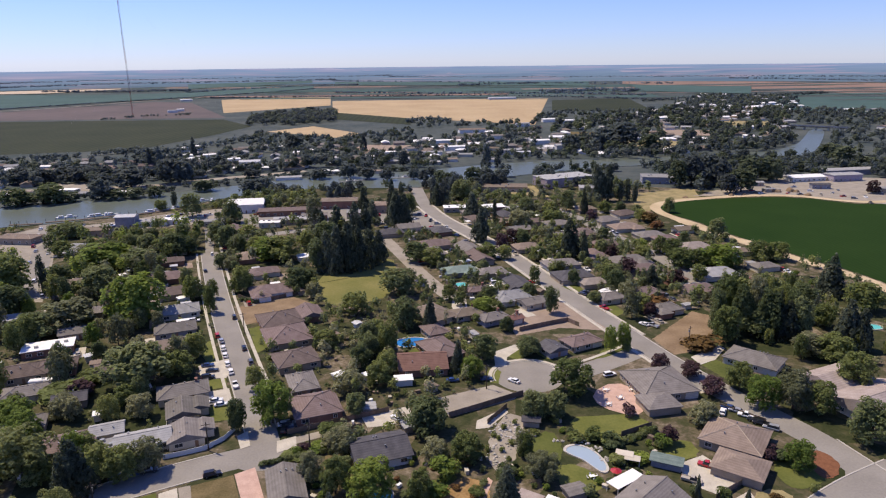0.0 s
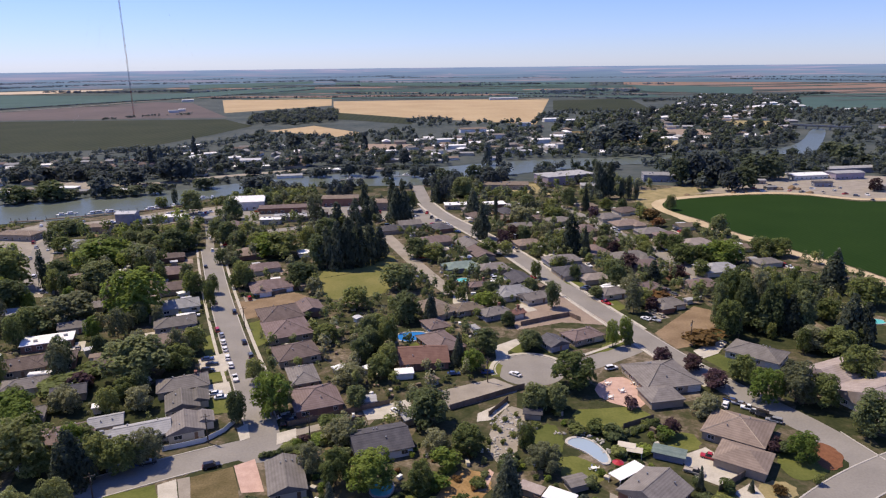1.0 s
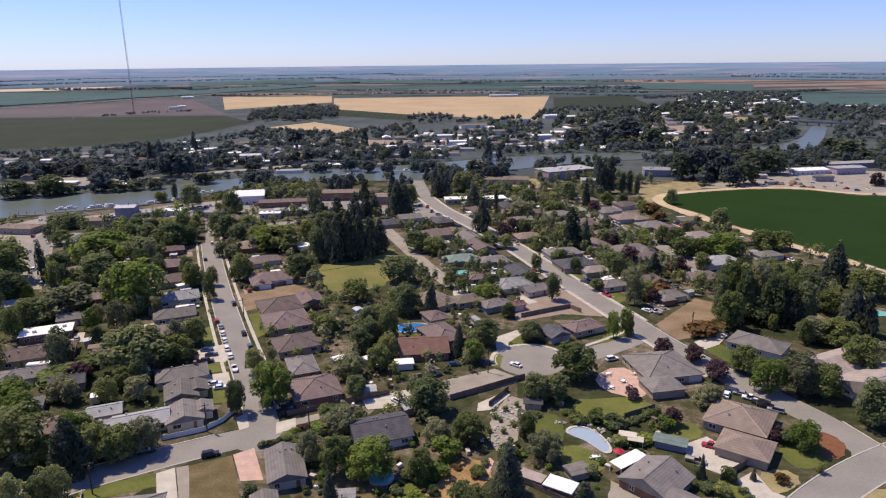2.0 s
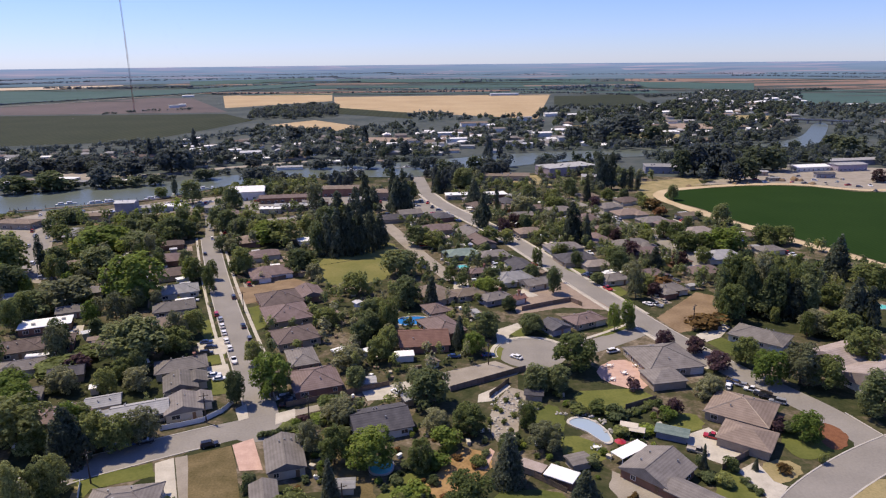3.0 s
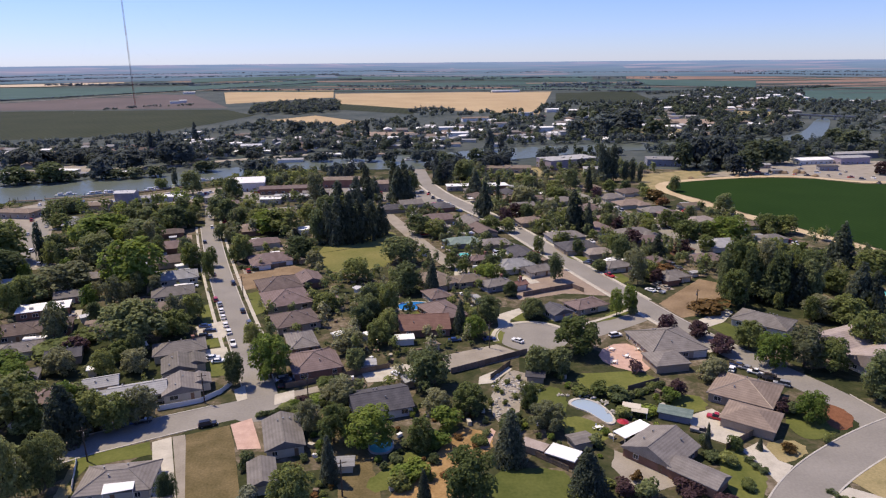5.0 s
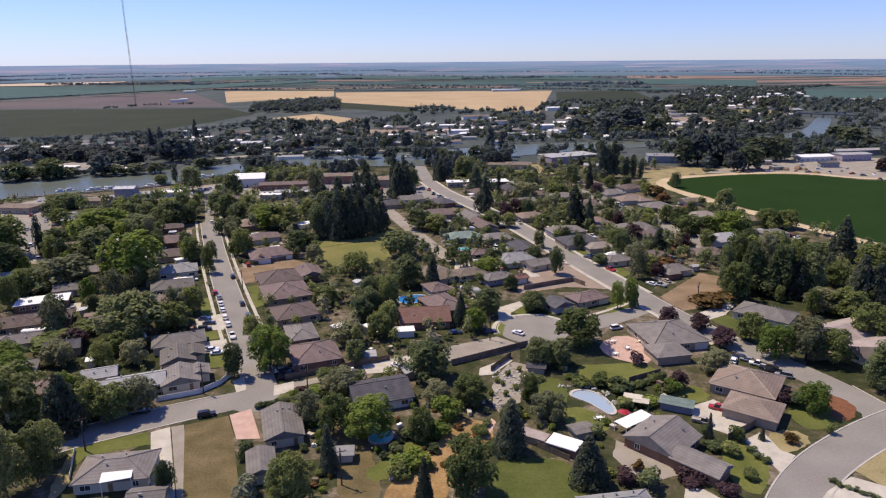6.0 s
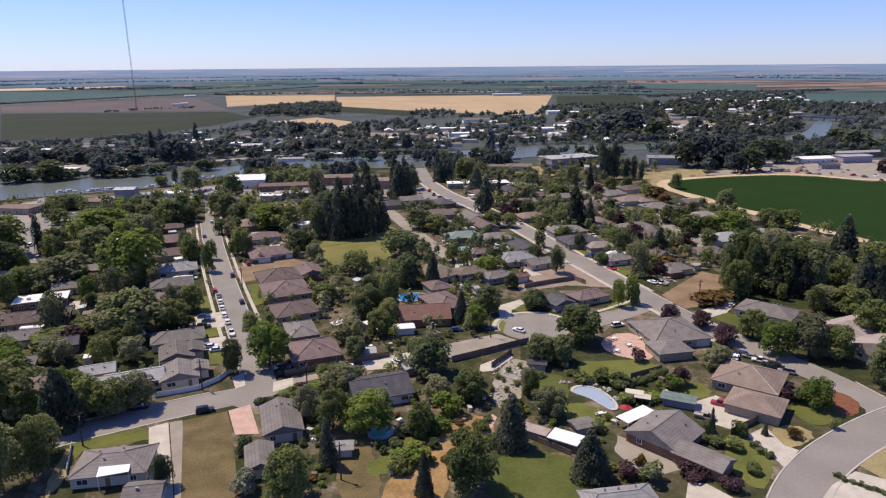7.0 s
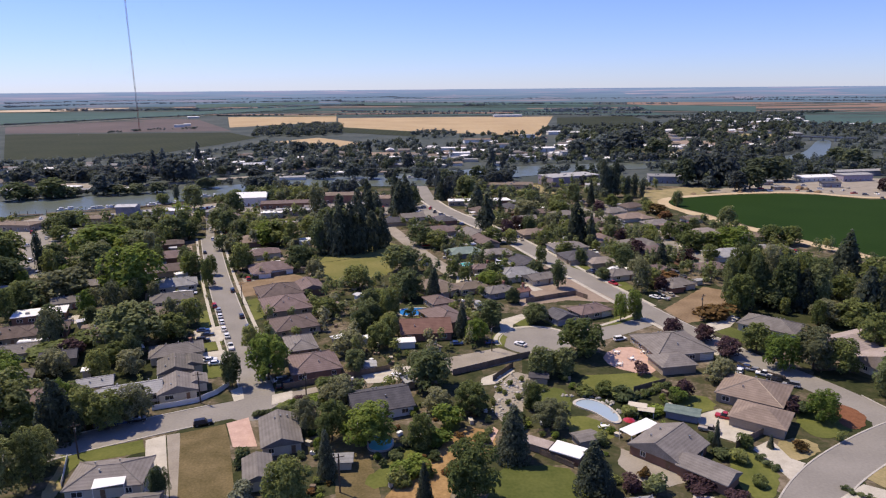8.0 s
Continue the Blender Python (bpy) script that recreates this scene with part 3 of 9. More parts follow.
def far_homes(spots, sizes, roofs, h, seed):
    """Distant homes that are too many to count: joined walls and joined gable roofs, one mass for each roof colour."""
    rnd = random.Random(seed)
    for k, roof in enumerate(roofs):
        bw, br = bmesh.new(), bmesh.new()
        for x, y in spots[k :: len(roofs)]:
            KEEP_OUT.append((x, y, sizes[1] * 0.6))
            w, d = rnd.uniform(*sizes), rnd.uniform(sizes[0] * 0.62, sizes[1] * 0.6)
            m = pose(x, y, rise(x, y), 0, 0, rnd.choice((8, 98, 20, -10)))
            n0, n1 = len(bw.verts), len(br.verts)
            box(bw, -w / 2, w / 2, -d / 2, d / 2, -0.2, h)
            gable_or_hip(br, w, d, h, 0.36, rnd.random() < 0.4, 0.5)
            bw.verts.ensure_lookup_table()
            br.verts.ensure_lookup_table()
            bmesh.ops.transform(bw, matrix=m, verts=bw.verts[n0:])
            bmesh.ops.transform(br, matrix=m, verts=br.verts[n1:])
        ob = tagged(new("far_houses"), f"{COLOUR_WORD[roof]} roofed far houses among trees beyond the river", "houses", kind="stuff")
        part("wall", bw, M["wall_" + rnd.choice(("cream", "whitewash", "beige"))], ob)
        part("roof", br, M["roof_" + roof], ob)

# ---- plants ----


def leaf_cloud(name, centres, radii, count, size, mat, seed, flat=0.95, droop=0.0):
    """A mesh of many small leaf clumps, each a bent four-cornered blade, spread over a cloud of boughs."""
    rng = np.random.default_rng(seed)
    centres, radii = np.array(centres, float), np.array(radii, float)
    weight = radii**2 / (radii**2).sum()
    pick = rng.choice(len(centres), count, p=weight)
    way = rng.normal(size=(count, 3))
    way /= np.linalg.norm(way, axis=1)[:, None]
    way[:, 2] = np.where(way[:, 2] < -0.6, -way[:, 2], way[:, 2])
    reach = radii[pick] * rng.uniform(0.55, 1.12, count) ** 0.6
    mid = centres[pick] + way * reach[:, None] * np.array([1, 1, flat])
    mid[:, 2] -= droop * np.hypot(mid[:, 0], mid[:, 1]) * rng.uniform(0.5, 1, count)
    mid[:, 2] = np.maximum(mid[:, 2], 0.15)
    out = mid - np.array([0, 0, 4.2])
    out /= np.linalg.norm(out, axis=1)[:, None] + 1e-6
    n = way * 0.75 + out * 0.6 + rng.normal(scale=0.5, size=(count, 3)) + np.array([0, 0, 0.65])
    n /= np.linalg.norm(n, axis=1)[:, None]
    u = np.cross(n, rng.normal(size=(count, 3)))
    u /= np.linalg.norm(u, axis=1)[:, None]
    v = np.cross(n, u)
    s = size * rng.uniform(0.55, 1.35, count)[:, None]
    a, b, c, d = mid - u * s, mid - v * s * 0.62 + n * s * 0.25, mid + u * s, mid + v * s * 0.62 + n * s * 0.25
    verts = np.stack([a, b, c, d], 1).reshape(-1, 3)
    faces = np.arange(count * 4).reshape(-1, 4)
    me = bpy.data.meshes.new(name)
    me.from_pydata(verts.tolist(), [], faces.tolist())
    me.materials.append(M[mat])
    return me


def boughs(kind, seed):
    """Centres and radii of the leafy masses of a tree 10 m tall and 10 m wide, and the limbs that bear them."""
    rnd = random.Random(seed)
    cs, rs = [], []
    if kind == "wide":
        for i in range(24):
            a, k = i * 2.4 + rnd.uniform(-0.5, 0.5), rnd.uniform(0.25, 1) ** 0.5
            z = 1.8 + 6.4 * (i + rnd.uniform(0, 1)) / 24
            lim = 3.7 * max(0.1, 1 - (abs(z - 3.9) / 5.2) ** 2.4) ** 0.6
            cs.append((math.cos(a) * lim * k, math.sin(a) * lim * k, z))
            rs.append(rnd.uniform(1.0, 1.75))
        cs += [(0, 0, 7.6), (0.5, -0.4, 5.0), (-0.6, 0.5, 3.4)]
        rs += [1.8, 2.8, 2.6]
    elif kind == "round":
        for i in range(30):
            a, k = i * 2.4 + rnd.uniform(-0.5, 0.5), rnd.uniform(0.35, 1) ** 0.5
            z = 1.5 + 7.4 * (i + rnd.uniform(0, 1)) / 30
            lim = 4.1 * max(0.1, 1 - (abs(z - 4.4) / 5.2) ** 2.2) ** 0.6
            cs.append((math.cos(a) * lim * k, math.sin(a) * lim * k, z))
            rs.append(rnd.uniform(0.85, 1.5))
        cs += [(0, 0, 8.2), (0.5, -0.4, 5.5), (-0.6, 0.5, 3.6)]
        rs += [1.5, 2.6, 2.4]
    elif kind == "conifer":
        for i in range(30):
            z = 0.9 + i * 0.295
            lim = 4.3 * (1 - (z / 10.4)) ** 0.85
            a = i * 2.4 + rnd.uniform(-0.4, 0.4)
            cs.append((math.cos(a) * lim * 0.62, math.sin(a) * lim * 0.62, z))
            rs.append(0.35 + lim * rnd.uniform(0.36, 0.58))
    elif kind == "spire":
        for i in range(34):
            z = 0.6 + i * 0.27
            lim = 4.6 * min(1, (1.03 - z / 10) * 1.35) ** 0.75
            a = i * 2.4 + rnd.uniform(-0.5, 0.5)
            k = rnd.uniform(0.35, 0.8)
            cs.append((math.cos(a) * lim * k, math.sin(a) * lim * k, z))
            rs.append(0.35 + lim * rnd.uniform(0.2, 0.4))
    elif kind == "column":
        for i in range(16):
            z = 0.7 + i * 0.56
            lim = 4.4 * math.sin(math.pi * min(1, (z + 0.6) / 11.2)) ** 0.45
            a = i * 2.4
            cs.append((math.cos(a) * lim * 0.4, math.sin(a) * lim * 0.4, z))
            rs.append(0.4 + lim * rnd.uniform(0.45, 0.7))
    elif kind == "bush":
        for i in range(9):
            a, k = i * 2.4, rnd.uniform(0.1, 1)
            cs.append((math.cos(a) * 3.3 * k, math.sin(a) * 3.3 * k, rnd.uniform(2.0, 6.5)))
            rs.append(rnd.uniform(1.8, 3.0))
    return cs, rs


TREES = {}
#        shape, leaf material, leaf clumps, clump size
SORTS = {"oak": ("round", "leaf_mid", 5600, 0.27), "ash": ("round", "leaf_bright", 5600, 0.265), "elm": ("wide", "leaf_dark", 5800, 0.27),
         "olive": ("round", "leaf_olive", 5600, 0.255), "plum": ("round", "leaf_purple", 4200, 0.31), "willow": ("round", "leaf_willow", 6200, 0.25), "bankoak": ("round", "leaf_bank", 4200, 0.31), "bankelm": ("wide", "leaf_far", 4200, 0.31), "bankfir": ("spire", "leaf_far", 3200, 0.36), "spruce": ("conifer", "leaf_conifer", 5400, 0.30),
         "cypress": ("column", "leaf_conifer", 2600, 0.44), "redwood": ("spire", "leaf_conifer", 4600, 0.34), "poplar": ("column", "leaf_mid", 2600, 0.44), "shrub": ("bush", "leaf_mid", 800, 0.75),
         "dryshrub": ("bush", "leaf_rust", 800, 0.7), "paleshrub": ("bush", "leaf_pale", 1100, 0.6), "darkshrub": ("bush", "leaf_dark", 800, 0.75),
         "plumshrub": ("bush", "leaf_purple", 800, 0.7), "limeshrub": ("bush", "leaf_bright", 800, 0.75)}
TREE_WORD = {"oak": "green broadleaf tree with an uneven round crown", "ash": "yellow-green broadleaf tree with a sunlit crown", "elm": "dark green spreading shade tree",
             "olive": "grey-olive broadleaf tree with a loose crown", "plum": "plum-leaved ornamental tree with a round crown", "willow": "grey-green willowy tree with a soft crown", "bankoak": "dull green broadleaf tree on the river bank", "bankelm": "dark blue-green spreading tree near the river", "bankfir": "tall dark blue-green conifer near the river", "spruce": "tall dark conifer with tiered boughs",
             "redwood": "tall dark evergreen with a dense tapering crown", "cypress": "slender dark cypress with a columnar crown", "poplar": "tall narrow green poplar", "shrub": "green garden shrub growing from the soil",
             "dryshrub": "dry rust-brown shrub growing from the soil", "paleshrub": "pale flowering garden shrub in the yard", "darkshrub": "dark green clipped shrub beside a yard",
             "plumshrub": "plum-leaved garden shrub in a front yard", "limeshrub": "bright green garden shrub in a yard"}


def tree(sort, x, y, height, width, level=0, turn=None, z=0.0, where=""):
    """A tree or shrub. level 0: close by; 1: middle distance; 2: far off."""
    shape, mat, count, size = SORTS[sort]
    rnd = random.Random(int(x * 31 + y * 17))
    x, y = beside_houses(x, y, 1.2)
    middle = level == 0 and math.hypot(x, y) > 175
    key = (sort, level, rnd.randrange(3 if level < 2 else 2), middle)
    turn = rnd.uniform(0, 360) if turn is None else turn
    shrub = shape == "bush"
    m = pose(x, y, z + rise(x, y), rnd.uniform(-2, 2), rnd.uniform(-2, 2), turn) @ Matrix.Diagonal((width / 10, width / 10 * rnd.uniform(0.88, 1.1), height / 10, 1))
    if key in TREES:
        ob = copy_thing(TREES[key], m)
    else:
        seed = sum(map(ord, sort)) * 10 + level * 3 + key[2]
        name = "shrub" if shrub else "conifer" if shape in ("conifer", "spire") or sort == "cypress" else "tree"
        ob = new(name)
        cs, rs = boughs(shape, seed)
        n, s = ((count, size), (count // 3, size * 1.6), (count // 9, size * 2.7))[level] if not middle else (int(count * 0.62), size * 1.25)
        bm = bmesh.new()
        fat = 0.26 if shape not in ("column", "spire") else 0.4
        rod(bm, (0, 0, -0.1), (0.1, 0.05, 4.6 if shape != "conifer" else 8.8), fat, 0.16 if shape != "conifer" else 0.05)
        if level < 2 and shape != "conifer":
            for c in cs[: 9 if level == 0 else 4]:
                rod(bm, (0.05, 0.02, min(2.2 + 0.2 * c[2], c[2])), (c[0] * 0.8, c[1] * 0.8, c[2]), 0.15, 0.05, 5)
        part("stem" if shrub else "trunk", bm, M["bark"], ob)
        shared("foliage" if shrub else "crown", leaf_cloud("crown", cs, rs, n, s, mat, seed, 1.3 if shape == "wide" else 0.95, 0.25 if shape == "conifer" else 0.0), ob)
        ob.matrix_basis = m
        ob.scale = m.to_scale()
        TREES[key] = ob
        # copies take the full pose, so the pattern tree keeps its own scale out of them
    if ob is not TREES[key]:
        ob.matrix_basis = m
    return tagged(ob, TREE_WORD[sort] + where, "shrub" if shrub else "conifer" if ob.name.startswith("conifer") else "tree", "garden shrubs" if shrub else "trees of the town")


def woods(name, spots, mat, label, tall=(7, 12), wide=(7, 12), each=60, seed=3, leaf=0.11):
    """Woods that nobody could count: lumpy crowns over many spots, joined into one mass of foliage."""
    rng = np.random.default_rng(seed)
    n = len(spots)
    if not n:
        return None
    size = rng.random(n)
    hs, ws = tall[0] + (tall[1] - tall[0]) * size, wide[0] + (wide[1] - wide[0]) * (0.6 * size + 0.4 * rng.random(n))
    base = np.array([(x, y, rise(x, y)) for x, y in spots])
    slim = rng.random(n) < 0.22  # some grow tall and narrow
    ws, hs = np.where(slim, ws * 0.62, ws), np.where(slim, hs * 1.22, hs * rng.uniform(0.8, 1.08, n))
    lumps = 9
    off = rng.normal(size=(n, lumps, 3))
    off /= np.linalg.norm(off, axis=2)[:, :, None]
    off *= rng.uniform(0.35, 1, (n, lumps, 1))
    core = base + np.stack([0 * hs, 0 * hs, hs * 0.5], 1)
    centre = core[:, None, :] + off * np.stack([ws * 0.26, ws * 0.26, hs * 0.25], 1)[:, None, :]
    reach = np.stack([ws * 0.24, ws * 0.24, hs * 0.23], 1)[:, None, :] * rng.uniform(0.75, 1.2, (n, lumps, 1))
    count = n * each
    which, lump = np.repeat(np.arange(n), each), rng.integers(0, lumps, count)
    way = rng.normal(size=(count, 3))
    way /= np.linalg.norm(way, axis=1)[:, None]
    way[:, 2] = np.where(way[:, 2] < -0.7, -way[:, 2], way[:, 2])
    mid = centre[which, lump] + way * reach[which, lump] * rng.uniform(0.65, 1.06, count)[:, None]
    mid[:, 2] = np.maximum(mid[:, 2], base[which, 2] + 0.3)
    out = (mid - core[which]) / np.stack([ws, ws, hs], 1)[which]
    out /= np.linalg.norm(out, axis=1)[:, None] + 1e-6
    nn = way * 0.6 + out * 0.8 + rng.normal(scale=0.45, size=(count, 3)) + np.array([0, 0, 0.55])
    nn /= np.linalg.norm(nn, axis=1)[:, None]
    u = np.cross(nn, rng.normal(size=(count, 3)))
    u /= np.linalg.norm(u, axis=1)[:, None]
    v = np.cross(nn, u)
    s = (ws[which] * leaf * rng.uniform(0.6, 1.35, count))[:, None]
    verts = np.stack([mid - u * s, mid - v * s * 0.7, mid + u * s, mid + v * s * 0.7], 1).reshape(-1, 3)
    me = bpy.data.meshes.new(name)
    me.from_pydata(verts.tolist(), [], np.arange(count * 4).reshape(-1, 4).tolist())
    me.materials.append(M[mat])
    return tagged(new(name, me), label, "woods", kind="stuff")


def inside(x, y, ring):
    hit = False
    for (x0, y0), (x1, y1) in zip(ring, ring[1:] + ring[:1]):
        if (y0 > y) != (y1 > y) and x < x0 + (y - y0) / (y1 - y0) * (x1 - x0):
            hit = not hit
    return hit


def spots_in(ring, count, seed, gap=0.0, clear=True):
    """Places at random inside a ring, off the roads and houses and not nearer than gap to one another."""
    rnd = random.Random(seed)
    xs, ys = [p[0] for p in ring], [p[1] for p in ring]
    out = []
    for _ in range(count * 40):
        if len(out) == count:
            break
        x, y = rnd.uniform(min(xs), max(xs)), rnd.uniform(min(ys), max(ys))
        if not inside(x, y, ring) or in_plan(x, y, 0.4) or clear and any((x - a) ** 2 + (y - b) ** 2 < (r + 0.8) ** 2 for a, b, r in KEEP_OUT):
            continue
        if gap and any((x - a) ** 2 + (y - b) ** 2 < gap * gap for a, b in out):
            continue
        out.append((x, y))
    return out


def scatter(ring, count, sorts, tall, wide, level, seed, gap=3.0, where=""):
    """Trees or shrubs at random inside a ring."""
    rnd = random.Random(seed)
    for x, y in spots_in(ring, count, seed, gap):
        k = rnd.random()
        tree(rnd.choice(sorts), x, y, tall[0] + (tall[1] - tall[0]) * k, wide[0] + (wide[1] - wide[0]) * (0.6 * k + 0.4 * rnd.random()), level, where=where)



def grove(ring, count, mats, tall, wide, seed, gap, each=60, leaf=0.11, name="woods", label="dense green trees between houses"):
    """Uncounted trees inside a ring: one mass of foliage for each leaf colour."""
    spots = spots_in(ring, count, seed, gap)
    for k, mat in enumerate(mats):
        woods(name, spots[k :: len(mats)], mat, label, tall, wide, each, seed + k, leaf)

def hedgerow(pts, width, count, tall, wide, seed, mat):
    """A far belt of trees along a line, joined into one mass of foliage."""
    rnd = random.Random(seed)
    le, ri = sides(pts, width)
    spots = []
    for _ in range(count):
        i = rnd.randrange(len(le) - 1)
        spots.append(le[i].lerp(ri[i], rnd.random()).lerp(le[i + 1].lerp(ri[i + 1], rnd.random()), rnd.random()))
    woods("far_woods", [(p.x, p.y) for p in spots], mat, "dark line of far trees between fields", tall, wide, 16, seed, 0.17)

# ---- vehicles ----


CARS = {}
CAR_WORD = {"sedan": "saloon car", "van": "sport utility car", "pickup": "pickup truck"}


def car(x, y, rot, colour="white", sort="sedan", where="parked on asphalt"):
    near, remote = math.hypot(x, y) < 330, math.hypot(x, y) > 400
    x, y = beside_houses(x, y, 2.2)
    key = (sort, colour, near, remote)
    m = pose(x, y, 0.03, 0, 0, rot)
    if key in CARS:
        ob = copy_thing(CARS[key], m)
        return tagged(ob, f"{colour} {CAR_WORD[sort]} {where}", "car", "parked cars")
    ob = tagged(new("car" if sort != "pickup" else "pickup_truck"), f"{colour} {CAR_WORD[sort]} {where}", "car", "parked cars")
    ob.matrix_basis = m
    ln, hi = {"sedan": (4.6, 1.42), "van": (4.8, 1.75), "pickup": (5.5, 1.8)}[sort]
    bm = bmesh.new()
    box(bm, -ln / 2, ln / 2, -0.92, 0.92, 0.0 if remote else 0.28, 0.92, bevel=0.14)
    if sort == "pickup":
        box(bm, -ln / 2 + 0.05, -0.4, -0.92, -0.8, 0.9, 1.12)
        box(bm, -ln / 2 + 0.05, -0.4, 0.8, 0.92, 0.9, 1.12)
    body = part("body", bm, M["car_" + colour], ob)
    x0, x1 = {"sedan": (-1.75, 1.05), "van": (-2.25, 1.2), "pickup": (-0.45, 1.45)}[sort]
    bm = bmesh.new()
    vs = box(bm, x0, x1, -0.84, 0.84, 0.9, hi - 0.05)
    for v in vs:
        if v.co.z > 1.2:
            v.co.y *= 0.8
            v.co.x = x0 + 0.5 if v.co.x < (x0 + x1) / 2 and sort == "sedan" else x0 + 0.18 if v.co.x < (x0 + x1) / 2 else x1 - 0.65
    part("cabin_glass", bm, M["glass"], ob, "dark glass cabin")
    bm = bmesh.new()
    box(bm, x0 + (0.48 if sort == "sedan" else 0.16), x1 - 0.62, -0.69, 0.69, hi - 0.07, hi, bevel=0.03)
    part("roof", bm, M["car_" + colour], ob)
    for sx in (-1, 1):
        for sy in () if remote else (-1, 1):
            key_w = "wheel"
            if key_w not in MESHES:
                bm = bmesh.new()
                rod(bm, (0, -0.11, 0), (0, 0.11, 0), 0.33, 0.33, 12)
                me = bpy.data.meshes.new("wheel")
                bm.to_mesh(me)
                bm.free()
                me.materials.append(M["tyre"])
                bm = bmesh.new()
                rod(bm, (0, -0.12, 0), (0, 0.12, 0), 0.19, 0.19, 10)
                mr = bpy.data.meshes.new("rim")
                bm.to_mesh(mr)
                bm.free()
                mr.materials.append(M["metal"])
                MESHES[key_w] = (me, mr)
            wh = shared("wheel", MESHES[key_w][0], ob, at=pose(sx * ln * 0.31, sy * 0.84, 0.33))
            if near:
                shared("rim", MESHES[key_w][1], wh)
        for sy in (-0.62, 0.62) if near else ():
            if sx > 0:
                shared("headlight", slab_mesh("headlight", "lamp", (-0.04, 0.03, -0.2, 0.2, -0.09, 0.09)), body, "clear headlight", at=pose(ln / 2, sy, 0.68))
            else:
                shared("tail_light", slab_mesh("tail_light", "tail", (-0.03, 0.04, -0.18, 0.18, -0.09, 0.09)), body, "red tail light", at=pose(-ln / 2, sy, 0.72))
    CARS[key] = ob
    return ob


def trailer(x, y, rot, ln=7.0, label="white camper trailer parked on a drive", mat="roof_white"):
    ob = tagged(new("camper_trailer"), label, "trailer")
    ob.matrix_basis = pose(x, y, 0.02, 0, 0, rot)
    bm = bmesh.new()
    box(bm, -ln / 2, ln / 2, -1.2, 1.2, 0.55, 3.0, bevel=0.22)
    body = part("body", bm, M[mat], ob)
    for sx in (-0.5, 0.5):
        for sy in (-1.05, 1.05):
            bm = bmesh.new()
            rod(bm, (sx, sy - 0.12, 0.36), (sx, sy + 0.12, 0.36), 0.36, 0.36, 10)
            part("wheel", bm, M["tyre"], ob)
    for u in (-2, 0.2, 2.1):
        me, mp = window_mesh(1.2, 1.2)
        wi = shared("window", me, body, at=pose(u, -1.22, 1.4))
    bm = bmesh.new()
    box(bm, -0.5, 0.5, -0.4, 0.4, 2.98, 3.25, bevel=0.08)
    part("roof_vent", bm, M["metal"], body)
    return ob


def boat(x, y, rot, ln=8.0, colour="white"):
    """A motor boat on the river."""
    ob = tagged(new("motor_boat"), f"{colour} motor boat moored at a river dock", "boat", "boats at the docks")
    ob.matrix_basis = pose(x, y, 0.05, 0, 0, rot)
    bm = bmesh.new()
    vs = box(bm, -ln / 2, ln / 2, -1.3, 1.3, -0.2, 1.1)
    for v in vs:
        if v.co.x > 0:
            v.co.y *= 0.25
        if v.co.z < 0.3:
            v.co.y *= 0.7
    part("hull", bm, M["roof_white"], ob)
    bm = bmesh.new()
    box(bm, -ln * 0.3, ln * 0.12, -0.9, 0.9, 1.1, 2.4, bevel=0.25)
    cab = part("cabin", bm, M["car_white"], ob)
    bm = bmesh.new()
    box(bm, -ln * 0.22, ln * 0.125, -0.92, 0.92, 1.6, 2.0)
    part("windscreen", bm, M["glass"], cab)
    return ob


def dock(x, y, rot, ln, mat="fence"):
    """A floating dock of plank sections with mooring piles."""
    ob = tagged(new("dock"), f"{'pale' if mat != 'fence' else 'weathered'} floating river dock with mooring piles", "dock", "docks on the river")
    ob.matrix_basis = pose(x, y, 0.35, 0, 0, rot)
    n = max(2, round(ln / 6))
    for i in range(n):
        bm = bmesh.new()
        box(bm, i * ln / n + 0.06, (i + 1) * ln / n - 0.06, -1.1, 1.1, -0.15, 0.45, bevel=0.05)
        part("deck_section", bm, M[mat], ob)
        bm = bmesh.new()
        rod(bm, (i * ln / n + 0.4, 1.35, -0.5), (i * ln / n + 0.4, 1.35, 2.6), 0.17, 0.15, 7)
        part("post", bm, M["pole"], ob)
    return ob

# ---- street furniture ----


def fence(pts, h=1.8, mat="fence", label="weathered wooden board fence along a yard"):
    """A board fence of posts and panels along a line."""
    ob = tagged(new("fence"), label, "fence", "yard fences")
    ob.location = (*pts[0], 0)
    for (x0, y0), (x1, y1) in zip(pts, pts[1:]):
        ln, a = math.hypot(x1 - x0, y1 - y0), math.degrees(math.atan2(y1 - y0, x1 - x0))
        n = max(1, round(ln / 2.4))
        for i in range(n):
            u = (i + 0.5) / n
            at = pose(x0 + (x1 - x0) * u - pts[0][0], y0 + (y1 - y0) * u - pts[0][1], 0, 0, 0, a) @ Matrix.Diagonal((ln / n / 2.4, 1, h / 1.8, 1))
            shared("panel", slab_mesh("panel_" + mat, mat, (-1.2, 1.2, -0.03, 0.03, 0.02, 1.8), (-1.2, 1.2, -0.06, 0.06, 0.35, 0.45), (-1.2, 1.2, -0.06, 0.06, 1.4, 1.5)), ob, at=at)
            shared("post", slab_mesh("post_" + mat, mat, (-0.06, 0.06, -0.06, 0.06, 0, 1.9)), ob, at=at @ pose(-1.2, 0, 0))
    return ob


